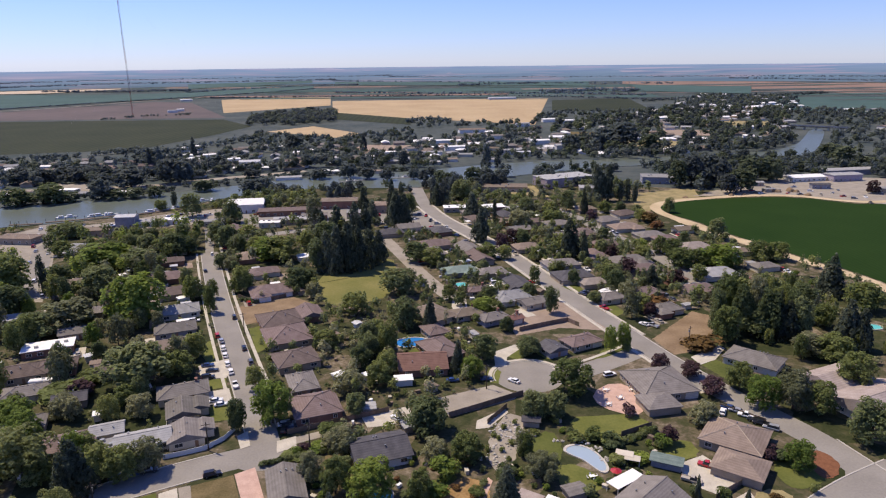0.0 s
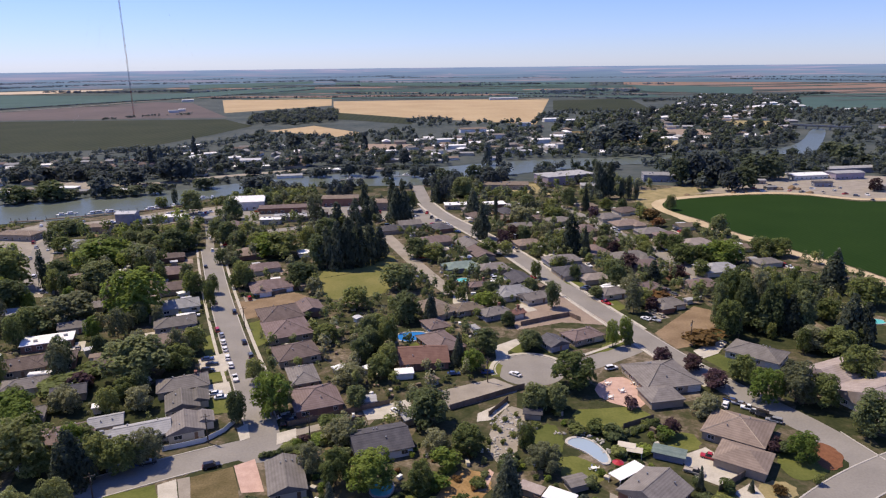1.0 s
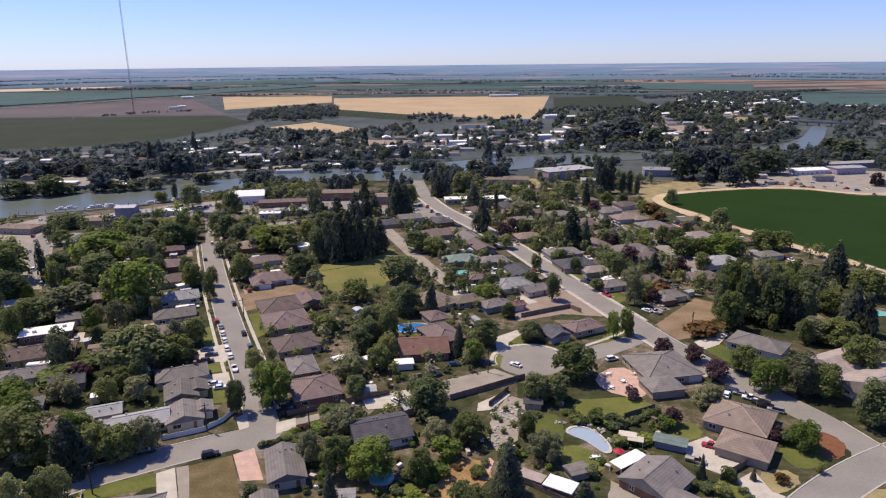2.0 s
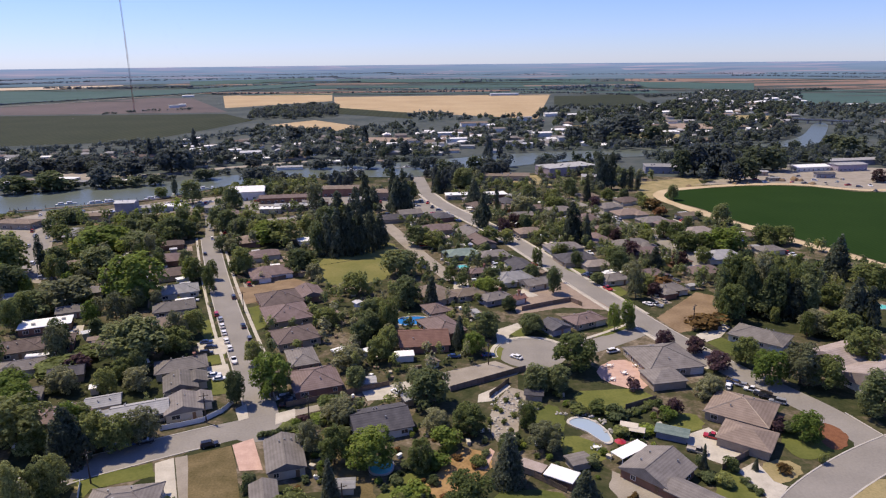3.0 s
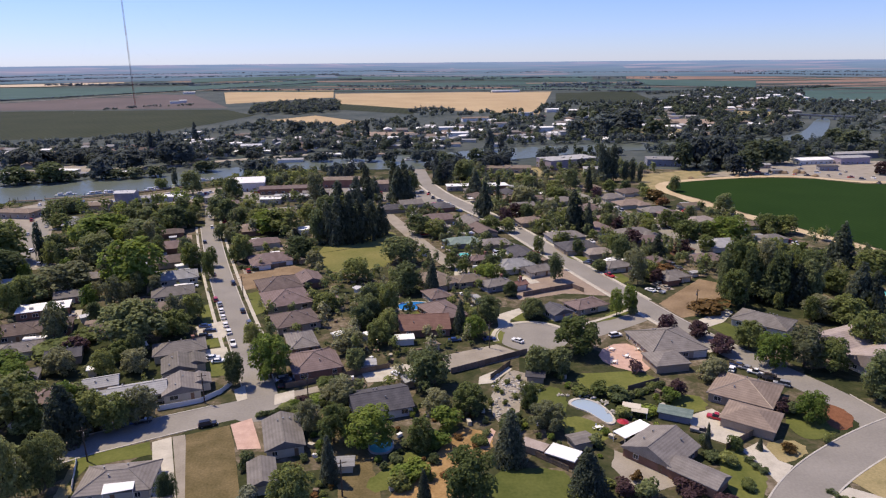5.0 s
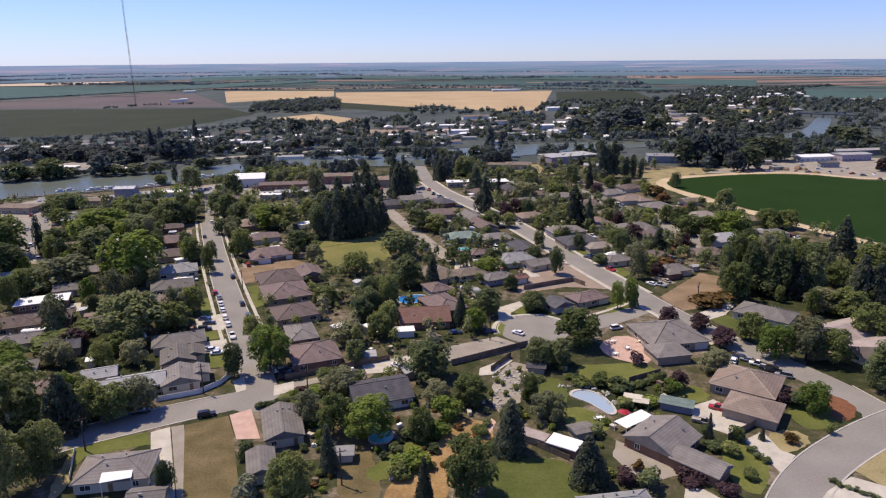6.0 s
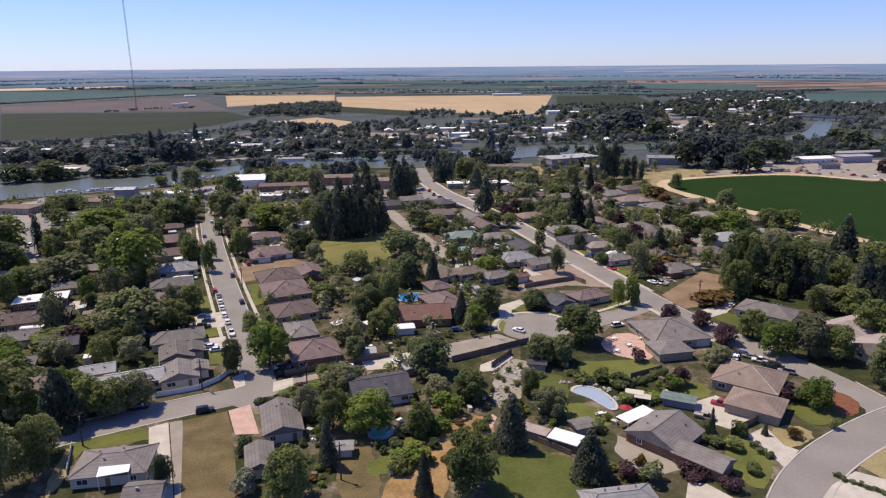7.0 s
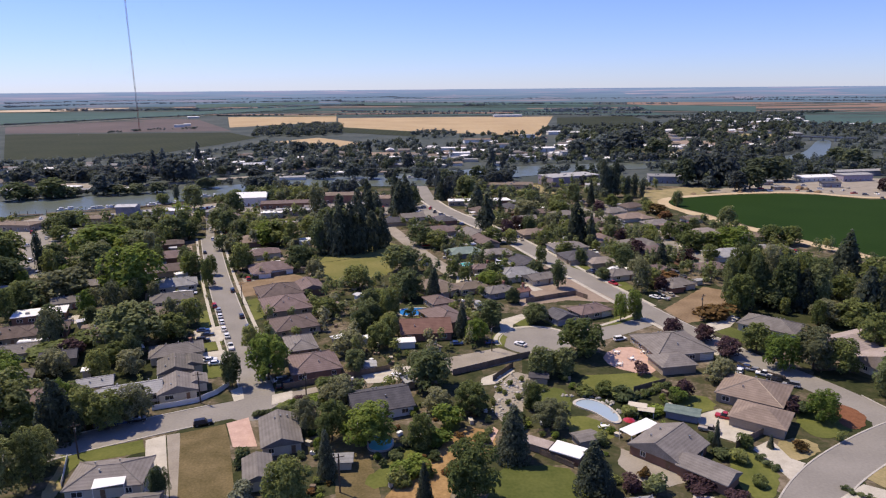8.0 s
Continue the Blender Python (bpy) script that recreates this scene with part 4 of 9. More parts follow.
def utility_pole(x, y, rot, h=11.0, lamp=False):
    ob = tagged(new("utility_pole"), "dark wooden utility pole with a cross-arm at the roadside", "utility pole", "utility poles")
    ob.matrix_basis = pose(x, y, 0, 0, 0, rot)
    bm = bmesh.new()
    rod(bm, (0, 0, -0.2), (0, 0, h), 0.2, 0.13, 9)
    part("pole", bm, M["pole"], ob)
    bm = bmesh.new()
    box(bm, -1.3, 1.3, -0.16, -0.04, h - 0.9, h - 0.76)
    arm = part("cross_arm", bm, M["pole"], ob)
    for u in (-1.15, -0.5, 0.5, 1.15):
        bm = bmesh.new()
        rod(bm, (u, -0.1, h - 0.76), (u, -0.1, h - 0.55), 0.06, 0.04, 6)
        part("insulator", bm, M["metal"], arm)
    bm = bmesh.new()
    rod(bm, (0.05, 0.32, h - 2.6), (0.05, 0.32, h - 1.6), 0.24, 0.24, 10)
    part("transformer", bm, M["metal"], ob)
    return ob


def shed(x, y, rot, w, d, roof="metal", wall="beige", h=2.2, label="small garden shed with a low roof in a yard", shape="gable"):
    return house(x, y, rot, w, d, roof, wall, shape, h=h, pitch=0.22, fine=False, name="shed", label=label)


def shelter(x, y, rot, w, d, h=2.6, mat="roof_white", label="white patio cover on posts beside a house"):
    ob = tagged(new("patio_cover"), label, "patio cover")
    ob.matrix_basis = pose(x, y, 0, 0, 0, rot)
    bm = bmesh.new()
    box(bm, -w / 2, w / 2, -d / 2, d / 2, h, h + 0.14, bevel=0.03)
    part("canopy", bm, M[mat], ob)
    for sx in (-1, 1):
        for sy in (-1, 1):
            bm = bmesh.new()
            box(bm, sx * (w / 2 - 0.2) - 0.07, sx * (w / 2 - 0.2) + 0.07, sy * (d / 2 - 0.2) - 0.07, sy * (d / 2 - 0.2) + 0.07, 0, h)
            part("post", bm, M["frame"], ob)
    return ob


def pool(x, y, rot, pts, mat, label, rim="kerb"):
    """A garden pool: a rim all round and the surface inside it."""
    ob = tagged(new("swimming_pool"), label, "pool")
    KEEP_OUT.append((x, y, max(math.hypot(*p) for p in pts)))
    ob.matrix_basis = pose(x, y, 0, 0, 0, rot)
    ring = [Vector((*p, 0)) for p in pts]
    for _ in range(3):
        ring = [c for i in range(len(ring)) for c in (ring[i].lerp(ring[(i + 1) % len(ring)], 0.25), ring[i].lerp(ring[(i + 1) % len(ring)], 0.75))]
    bm = bmesh.new()
    bm.faces.new([bm.verts.new((p.x, p.y, 0.2)) for p in ring])
    part("water", bm, M[mat], ob)
    bm = bmesh.new()
    c = sum(ring, Vector()) / len(ring)
    rows = [[bm.verts.new((*(c + (p - c) * k).xy, z)) for p in ring] for k, z in ((0.97, 0.1), (0.97, 0.34), (1.1, 0.34), (1.1, 0.0))]
    for r0, r1 in zip(rows, rows[1:]):
        for i in range(len(ring)):
            j = (i + 1) % len(ring)
            bm.faces.new((r0[i], r0[j], r1[j], r1[i]))
    bmesh.ops.recalc_face_normals(bm, faces=bm.faces)
    part("coping", bm, M[rim], ob)
    return ob


def rockery(x, y, rx, ry, count, seed):
    """A bank of pale garden stones."""
    ob = tagged(new("rockery"), "garden rockery of pale tumbled stones", "rockery")
    ob.location = (x, y, 0)
    rnd = random.Random(seed)
    for k in range(4):
        bm = bmesh.new()
        bmesh.ops.create_icosphere(bm, subdivisions=1, radius=0.5)
        for v in bm.verts:
            v.co *= rnd.uniform(0.7, 1.2)
        me = bpy.data.meshes.new("stone")
        bm.to_mesh(me)
        bm.free()
        me.materials.append(M["stone"])
        MESHES["stone", k] = me
    for _ in range(count):
        a, r, s = rnd.uniform(0, 6.28), math.sqrt(rnd.random()), rnd.uniform(0.35, 1.3)
        at = pose(rx * r * math.cos(a), ry * r * math.sin(a), 0.15 * s, 0, 0, rnd.uniform(0, 360)) @ Matrix.Diagonal((s, s * rnd.uniform(0.6, 1), s * rnd.uniform(0.5, 0.9), 1))
        shared("stone", MESHES["stone", rnd.randrange(4)], ob, at=at)
    return ob


def umbrella(x, y, col="car_red", label="red patio umbrella beside a pool", r=1.6):
    ob = tagged(new("patio_umbrella"), label, "umbrella")
    ob.location = (x, y, 0)
    bm = bmesh.new()
    rod(bm, (0, 0, 0), (0, 0, 2.5), 0.04, 0.04, 6)
    part("pole", bm, M["metal"], ob)
    bm = bmesh.new()
    bmesh.ops.create_cone(bm, segments=8, radius1=r, radius2=0.05, depth=0.6, cap_ends=False, matrix=Matrix.Translation((0, 0, 2.4)))
    part("canopy", bm, M[col], ob)
    bm = bmesh.new()
    box(bm, -0.35, 0.35, -0.35, 0.35, 0, 0.12, bevel=0.03)
    part("base", bm, M["concrete"], ob)
    return ob


def lattice_mast(x, y, h):
    """A guyed lattice radio mast, far out in the fields."""
    ob = tagged(new("radio_mast"), "tall slender guyed lattice radio mast standing in farmland", "radio mast")
    ob.matrix_basis = pose(x, y, 0, 0, 0, 20)
    r = 1.35
    leg = [(r * math.cos(a), r * math.sin(a)) for a in (0, 2.094, 4.189)]
    step = 14.0
    for k in range(int(h / step)):
        z0, z1 = k * step, (k + 1) * step
        bm = bmesh.new()
        for i in range(3):
            rod(bm, (*leg[i], z0), (*leg[i], z1), 0.26, 0.26, 5)
            for q in range(4):
                za, zb = z0 + q * step / 4, z0 + (q + 1) * step / 4
                p, o = (leg[i], leg[(i + 1) % 3]) if q % 2 else (leg[(i + 1) % 3], leg[i])
                rod(bm, (*p, za), (*o, zb), 0.1, 0.1, 4)
        part("mast_section", bm, M["mast"] if (k // 4) % 2 else M["mast_red"], ob)
    for level in (0.3, 0.6, 0.9):
        for a in (0, 2.094, 4.189):
            bm = bmesh.new()
            rod(bm, (0, 0, h * level), (math.cos(a) * h * 0.42, math.sin(a) * h * 0.42, 0), 0.02, 0.02, 4)
            part("guy_wire", bm, M["mast"], ob)
    return ob


def soil_mound(x, y, r, h, seed, mat="dirt"):
    """A tipped heap of soil with an uneven slope."""
    rnd = random.Random(seed)
    bm = bmesh.new()
    bmesh.ops.create_icosphere(bm, subdivisions=3, radius=1)
    for v in bm.verts:
        k = max(0.0, v.co.z)
        v.co = Vector((v.co.x * r * (1 + 0.12 * math.sin(5 * v.co.y + seed)), v.co.y * r * 0.8, h * k**1.3 * (1 + 0.2 * math.sin(4 * v.co.x + seed)) + rnd.uniform(-0.05, 0.05) * h - 0.03))
    ob = tagged(new("soil_mound"), "tan heap of tipped soil in a dusty yard", "soil heap", "heaps of soil")
    part("soil_body", bm, M[mat], ob)
    ob.matrix_basis = pose(x, y, 0, rz=rnd.uniform(0, 360))
    return ob


def leg(bm, x, y, z, s=0.03):
    box(bm, x - s, x + s, y - s, y + s, 0, z)


GARDEN = {}


def garden_set(x, y, rot, chairs=4, mat="roof_white"):
    """A garden table with its chairs, each a thing of its own."""
    if "table" not in GARDEN:
        t = tagged(new("garden_table"), "pale garden table on a patio", "table", "garden tables")
        bm = bmesh.new()
        box(bm, -0.85, 0.85, -0.55, 0.55, 0.70, 0.75, bevel=0.02)
        part("tabletop", bm, M[mat], t)
        for i in (-0.72, 0.72):
            for j in (-0.44, 0.44):
                bm = bmesh.new()
                leg(bm, i, j, 0.70)
                part("leg", bm, M["metal"], t)
        c = tagged(new("garden_chair"), "pale garden chair beside a patio table", "chair", "garden chairs")
        bm = bmesh.new()
        box(bm, -0.25, 0.25, -0.25, 0.25, 0.41, 0.46, bevel=0.02)
        part("seat", bm, M[mat], c)
        bm = bmesh.new()
        box(bm, -0.25, 0.25, 0.21, 0.26, 0.46, 0.95, bevel=0.02)
        part("backrest", bm, M[mat], c)
        for i in (-0.21, 0.21):
            for j in (-0.2, 0.2):
                bm = bmesh.new()
                leg(bm, i, j, 0.41, 0.02)
                part("leg", bm, M["metal"], c)
        GARDEN["table"], GARDEN["chair"] = t, c
        t.matrix_basis = pose(x, y, 0.06, rz=rot)
        c.matrix_basis = pose(x, y, 0.06, rz=rot) @ pose(0, 1.05, 0)
        start = 1
    else:
        copy_thing(GARDEN["table"], pose(x, y, 0.06, rz=rot))
        start = 0
    for k in range(start, chairs):
        a = 360 / chairs * k
        copy_thing(GARDEN["chair"], pose(x, y, 0.06, rz=rot + a) @ pose(0, 1.05 if k % 2 == 0 else 1.3, 0))


def storage_box(x, y, rot, w, d, h, mat, label):
    """A garden chest with a lid that stands over its sides."""
    ob = tagged(new("storage_box"), label, "storage box", "boxes in the yards")
    bm = bmesh.new()
    box(bm, -w / 2, w / 2, -d / 2, d / 2, 0, h * 0.85, bevel=0.03)
    part("body", bm, M[mat], ob)
    bm = bmesh.new()
    box(bm, -w / 2 - 0.05, w / 2 + 0.05, -d / 2 - 0.05, d / 2 + 0.05, h * 0.85 + 0.002, h, bevel=0.03)
    part("lid", bm, M[mat], ob)
    ob.matrix_basis = pose(x, y, 0.02, rz=rot)
    return ob

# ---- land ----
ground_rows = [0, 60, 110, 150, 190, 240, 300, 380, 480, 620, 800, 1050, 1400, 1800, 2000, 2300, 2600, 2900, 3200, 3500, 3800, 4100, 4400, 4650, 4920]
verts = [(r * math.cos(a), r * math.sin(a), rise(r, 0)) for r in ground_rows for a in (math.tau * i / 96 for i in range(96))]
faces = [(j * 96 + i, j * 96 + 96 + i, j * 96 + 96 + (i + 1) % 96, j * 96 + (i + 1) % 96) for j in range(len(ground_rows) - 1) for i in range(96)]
me = bpy.data.meshes.new("ground")
me.from_pydata(verts, [], faces)
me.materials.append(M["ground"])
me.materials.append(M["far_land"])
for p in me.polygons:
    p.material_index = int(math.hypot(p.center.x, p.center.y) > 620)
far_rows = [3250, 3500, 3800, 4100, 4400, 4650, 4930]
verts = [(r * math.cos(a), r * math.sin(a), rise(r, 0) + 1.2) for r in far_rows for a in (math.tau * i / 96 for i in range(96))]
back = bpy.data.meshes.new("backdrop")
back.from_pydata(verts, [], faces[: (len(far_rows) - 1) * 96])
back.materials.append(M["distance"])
tagged(new("backdrop", back), "far plain with blue haze painted as a glow towards the horizon", "backdrop", kind="structure")
tagged(new("ground", me), "flat valley land of dry soil and weeds", "ground", kind="structure")
field("field", "olive", (-568, 860), (-407, 905), (-446, 1391), (-903, 1382), 0.25, "dark green orchard rows beyond the river", "field")
field("field", "olive", (-407, 905), (-366, 1078), (-344, 1227), (-446, 1391), 0.27, "dark green orchard edge", "field")
field("field", "fallow", (-924, 1415), (-456, 1440), (-729, 2001), (-1088, 1671), 0.25, "mauve fallow strip beside a farm track", "field")
field("field", "fallow", (-1088, 1671), (-729, 2001), (-869, 2081), (-960, 1900), 0.3, "mauve fallow strip beside a farm track", "field")
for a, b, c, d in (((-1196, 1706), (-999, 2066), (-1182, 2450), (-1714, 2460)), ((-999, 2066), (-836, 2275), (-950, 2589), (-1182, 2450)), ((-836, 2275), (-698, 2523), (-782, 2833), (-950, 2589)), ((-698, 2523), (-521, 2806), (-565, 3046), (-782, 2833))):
    field("field", "farcrop", a, b, c, d, 2.0, "long green crop strip, tinted teal as painted haze, beside a farm track", "field")
field("field", "pale", (-1697, 2496), (-1473, 2572), (-1582, 2766), (-1783, 2626), 2.0, "pale stubble strip", "field")
field("field", "pale", (-1473, 2572), (-1324, 2848), (-1343, 2890), (-1582, 2766), 2.0, "pale stubble strip", "field")
field("field", "gold", (-503, 1573), (-295, 1819), (-381, 2362), (-690, 2150), 0.3, "ripe golden grain beside a farm track", "field")
field("field", "gold", (-241.5, 1510.9), (165.7, 1202.6), (321.0, 2061.5), (-323.0, 2030.0), 0.32, "ripe golden grain field", "field")
field("field", "gold", (-290.9, 1126.8), (-132.4, 1001.8), (-134.7, 1090.2), (-230.9, 1217.9), 0.3, "small ripe golden field", "field")
field("field", "olive", (-232.7, 1381.4), (-54.5, 1226.0), (-72.5, 1379.3), (-241.6, 1552.0), 0.4, "green strip beside the grain", "field")
field("field", "olive", (251.0, 1549.5), (471.1, 1518.9), (549.4, 2018.5), (315.6, 1953.7), 0.3, "dull green field", "field")
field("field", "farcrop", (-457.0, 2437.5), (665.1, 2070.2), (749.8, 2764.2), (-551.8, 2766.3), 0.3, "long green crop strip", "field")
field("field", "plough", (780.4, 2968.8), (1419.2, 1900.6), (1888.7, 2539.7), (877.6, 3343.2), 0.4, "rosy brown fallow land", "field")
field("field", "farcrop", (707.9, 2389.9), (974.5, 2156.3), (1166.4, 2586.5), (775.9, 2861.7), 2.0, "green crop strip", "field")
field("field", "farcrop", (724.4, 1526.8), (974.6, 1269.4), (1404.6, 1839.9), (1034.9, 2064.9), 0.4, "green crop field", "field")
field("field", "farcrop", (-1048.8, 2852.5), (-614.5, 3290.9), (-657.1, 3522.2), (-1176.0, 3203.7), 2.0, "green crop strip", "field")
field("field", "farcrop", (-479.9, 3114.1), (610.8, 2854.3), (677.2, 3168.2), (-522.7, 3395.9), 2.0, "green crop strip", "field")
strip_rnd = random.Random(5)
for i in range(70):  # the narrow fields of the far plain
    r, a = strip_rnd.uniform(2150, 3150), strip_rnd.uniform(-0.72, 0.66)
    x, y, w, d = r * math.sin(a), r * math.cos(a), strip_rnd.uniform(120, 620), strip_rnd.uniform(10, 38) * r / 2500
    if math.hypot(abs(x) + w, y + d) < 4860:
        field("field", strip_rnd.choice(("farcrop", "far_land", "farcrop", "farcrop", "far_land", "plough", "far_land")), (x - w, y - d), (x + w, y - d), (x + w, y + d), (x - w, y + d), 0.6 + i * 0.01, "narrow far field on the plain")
# ---- river ----
patch("river", "river", [(-331.0, 453.8), (-310.9, 458.9), (-261.4, 477.6), (-213.8, 512.4), (-178.8, 570.9), (-116.9, 603.1), (-24.7, 595.1), (26.6, 620.2), (60.9, 652.4), (120.9, 682.3), (159.7, 702.5), (249.9, 725.7), (377.1, 737.8), (411.7, 756.8), (456.6, 818.5), (525.7, 928.8), (608.9, 1073.0), (585.3, 1075.3), (523.7, 971.8), (464.8, 879.4), (405.3, 822.2), (269.1, 783.3), (174.0, 767.2), (62.9, 742.6), (-28.5, 691.1), (-128.0, 662.9), (-192.7, 617.3), (-241.9, 583.2), (-299.1, 550.2), (-353.9, 525.9), (-371.1, 511.7)], 0.35, "still grey-blue river water", "water", smooth=2)
bridge = tagged(new("bridge"), "low grey road bridge across the river bend", "bridge")
bridge.location = (567.5, 1077.0, 0)
bm = bmesh.new()
box(bm, -12, 76, -5, 5, 4.6, 6.0, bevel=0.1)
part("deck", bm, M["patch"], bridge)
for side in (-4.8, 4.8):
    bm = bmesh.new()
    box(bm, -12, 76, side - 0.15, side + 0.15, 6.0, 7.0)
    part("parapet", bm, M["metal"], bridge)
for i in range(4):
    bm = bmesh.new()
    box(bm, 8 + i * 17, 10 + i * 17, -4, 4, -0.5, 4.6, bevel=0.2)
    part("pier", bm, M["concrete"], bridge)
bridge.rotation_euler = (0, 0, -0.6729)
# ---- streets ----
strip("road", "asphalt", [(-50.0, 165.8), (-56.9, 185.1), (-67.8, 210.7), (-81.1, 240.5), (-102.7, 291.2), (-122.8, 341.3), (-141.4, 390.0)], 9.6, 0.03, "sun-bleached asphalt residential street", "road")
strip("road", "asphalt", [(-139.5, 385.0), (-146.0, 404.0), (-152.5, 424.0), (-163.0, 452.0)], 5.0, 0.028, "narrow asphalt end of a street below trees", "road")
strip("road", "asphalt", [(-105.3, 143.3), (-94.9, 151.9), (-84.6, 157.5), (-74.9, 163.0), (-64.4, 168.2), (-56.1, 172.0), (-50.4, 175.0)], 10.5, 0.034, "sun-bleached asphalt cross street", "road")
strip("road", "asphalt", [(119.4, 149.9), (115.7, 162.1), (111.8, 176.4), (105.3, 189.5), (94.3, 209.2), (84.6, 231.1), (76.9, 255.4), (67.4, 284.1), (57.8, 315.2), (48.2, 347.2), (36.6, 384.4), (18.6, 430.1), (-1.8, 474.0), (-14.3, 521.6), (-21.9, 585.2), (-24.4, 612.2)], 10.5, 0.03, "sun-bleached asphalt street curving through the town", "road")
strip("road", "asphalt", [(71.5, 120.8), (77.0, 128.1), (86.2, 137.3), (98.0, 145.8), (111.4, 154.1), (127.7, 162.0)], 10.5, 0.034, "asphalt street bending round a corner", "road")
strip("road", "asphalt", [(30.7, 221.7), (43.5, 220.4), (54.7, 226.6), (67.0, 234.8), (82.2, 246.8)], 9.5, 0.034, "short asphalt street to a turning circle", "road")
patch("road", "asphalt", [(-53.5 + 8.2 * math.cos(i * 0.209), 172.0 + 8.2 * math.sin(i * 0.209)) for i in range(30)], 0.042, "asphalt street corner", "road")
patch("road", "asphalt", [(30.6 + 12.5 * math.cos(i * 0.209), 220.6 + 12.5 * math.sin(i * 0.209)) for i in range(30)], 0.038, "round asphalt turning circle", "road")
patch("road", "asphalt", [(111.8, 164.0), (119.0, 167.3), (124.4, 157.3), (117.6, 147.4), (109.9, 148.2), (107.1, 154.7)], 0.04, "asphalt street junction", "road")
strip("road", "asphalt", [(84.4, 507.3), (97.3, 474.4), (103.9, 449.4), (112.7, 409.7), (121.8, 381.7), (128.8, 349.8), (130.4, 318.4)], 10, 0.03, "sun-bleached asphalt back street with parked cars", "road")
strip("lane", "gravel", [(-37.2, 418.1), (-24.6, 380.6), (-13.6, 348.9), (-4.3, 323.9), (3.9, 304.0)], 8, 0.03, "dusty gravel lane", "lane")
strip("road", "asphalt", [(-289.9, 480.9), (-256.8, 418.8), (-229.3, 362.4), (-204.3, 311.8)], 11, 0.03, "pale side street beside parked cars", "road")
strip("lane", "gravel", [(-1164, 1660), (-1088, 1715), (-1021, 1799), (-975, 1948), (-919, 2119), (-823, 2239), (-767, 2413)], 11, 1.2, "pale farm track between far fields", "lane")
strip("lane", "gravel", [(-450.0, 590.0), (-401.5, 600.6), (-352.8, 612.0), (-320.4, 613.5), (-286.8, 619.7), (-262.2, 627.0), (-242.5, 646.0), (-211.9, 667.4), (-180.8, 681.5), (-144.9, 705.0)], 13, 0.05, "pale levee road across the river", "lane")
strip("road", "asphalt", [(-146.4, 415.1), (-88.3, 448.8), (-35.7, 466.8), (-12.6, 504.0)], 9, 0.026, "asphalt river street behind trees", "road")
patch("field", "crop", [(164.5, 503.5), (181.0, 523.0), (217.9, 533.2), (258.7, 540.7), (293.7, 536.4), (310.5, 517.3), (327.0, 507.8), (359.4, 510.5), (420.0, 500.0), (300.0, 270.0), (221.9, 288.5), (224.1, 321.1), (217.0, 342.3), (210.0, 357.3), (203.0, 374.7), (194.3, 399.0), (186.3, 421.9), (180.6, 450.6), (173.1, 468.2), (166.6, 485.2)], 0.12, "deep green crop field with a curved corner", "field", smooth=1)
strip("track", "sand", [(217.0, 270.0), (219.0, 320.0), (211.5, 340.0), (204.0, 355.5), (197.5, 373.0), (188.5, 397.0), (180.5, 420.0), (174.5, 449.0), (167.0, 467.0), (162.0, 484.0), (162.5, 504.0), (171.0, 519.0), (184.0, 527.5), (217.0, 539.5), (258.0, 548.5), (294.0, 544.5), (314.0, 525.5), (330.0, 515.5), (362.0, 518.5)], 8, 0.2, "sandy farm track round a crop field", "track")
patch("verge", "sand", [(172.0, 452.0), (184.0, 418.0), (196.0, 398.0), (189.0, 393.0), (176.0, 420.0), (166.0, 450.0), (162.0, 470.0), (168.0, 472.0)], 0.16, "wide sandy turn beside a crop field", "verge", smooth=1, wander=0.4)
patch("yard", "gravel", [(208.6, 546.9), (276.6, 607.1), (339.8, 640.8), (440.9, 616.3), (357.7, 495.6), (283.6, 549.1)], 0.15, "dusty pale industrial yard", "yard", wander=2.0)
patch("yard", "drygrass", [(167.2, 563.6), (223.0, 586.0), (212.1, 543.9), (174.4, 526.4), (160.9, 504.0), (139.8, 454.0), (140.9, 486.0)], 0.1, "dry grass beside a farm track", "grass", wander=1.0)
patch("yard", "gravel", [(-380.0, 640.0), (-344.5, 639.1), (-318.0, 598.0), (-352.0, 594.0)], 0.06, "pale dusty yard behind the levee road", "yard", wander=1.0)
patch("bank", "drygrass", [(45.0, 574.2), (89.9, 549.5), (83.0, 603.2), (53.0, 611.3)], 0.05, "dry tan bank beside a river building", "grass", wander=1.0)
# ---- kerbs and pavements ----
strip("kerb", "kerb", beside([(-56.9, 185.1), (-67.8, 210.7), (-81.1, 240.5), (-102.7, 291.2), (-122.8, 341.3), (-141.4, 390.0)], 4.9), 0.4, 0.14, "pale concrete kerb along a street", "kerb", 0.14)
strip("kerb", "kerb", beside([(94.3, 209.2), (84.6, 231.1), (76.9, 255.4), (67.4, 284.1), (57.8, 315.2), (48.2, 347.2), (36.6, 384.4), (18.6, 430.1), (-1.8, 474.0), (-14.3, 521.6)], 5.4), 0.4, 0.14, "pale concrete kerb along a street", "kerb", 0.14)
strip("kerb", "kerb", beside([(-56.9, 185.1), (-67.8, 210.7), (-81.1, 240.5), (-102.7, 291.2), (-122.8, 341.3), (-141.4, 390.0)], -4.9), 0.4, 0.14, "pale concrete kerb along a street", "kerb", 0.14)
strip("kerb", "kerb", beside([(94.3, 209.2), (84.6, 231.1), (76.9, 255.4), (67.4, 284.1), (57.8, 315.2), (48.2, 347.2), (36.6, 384.4), (18.6, 430.1), (-1.8, 474.0), (-14.3, 521.6)], -5.4), 0.4, 0.14, "pale concrete kerb along a street", "kerb", 0.14)
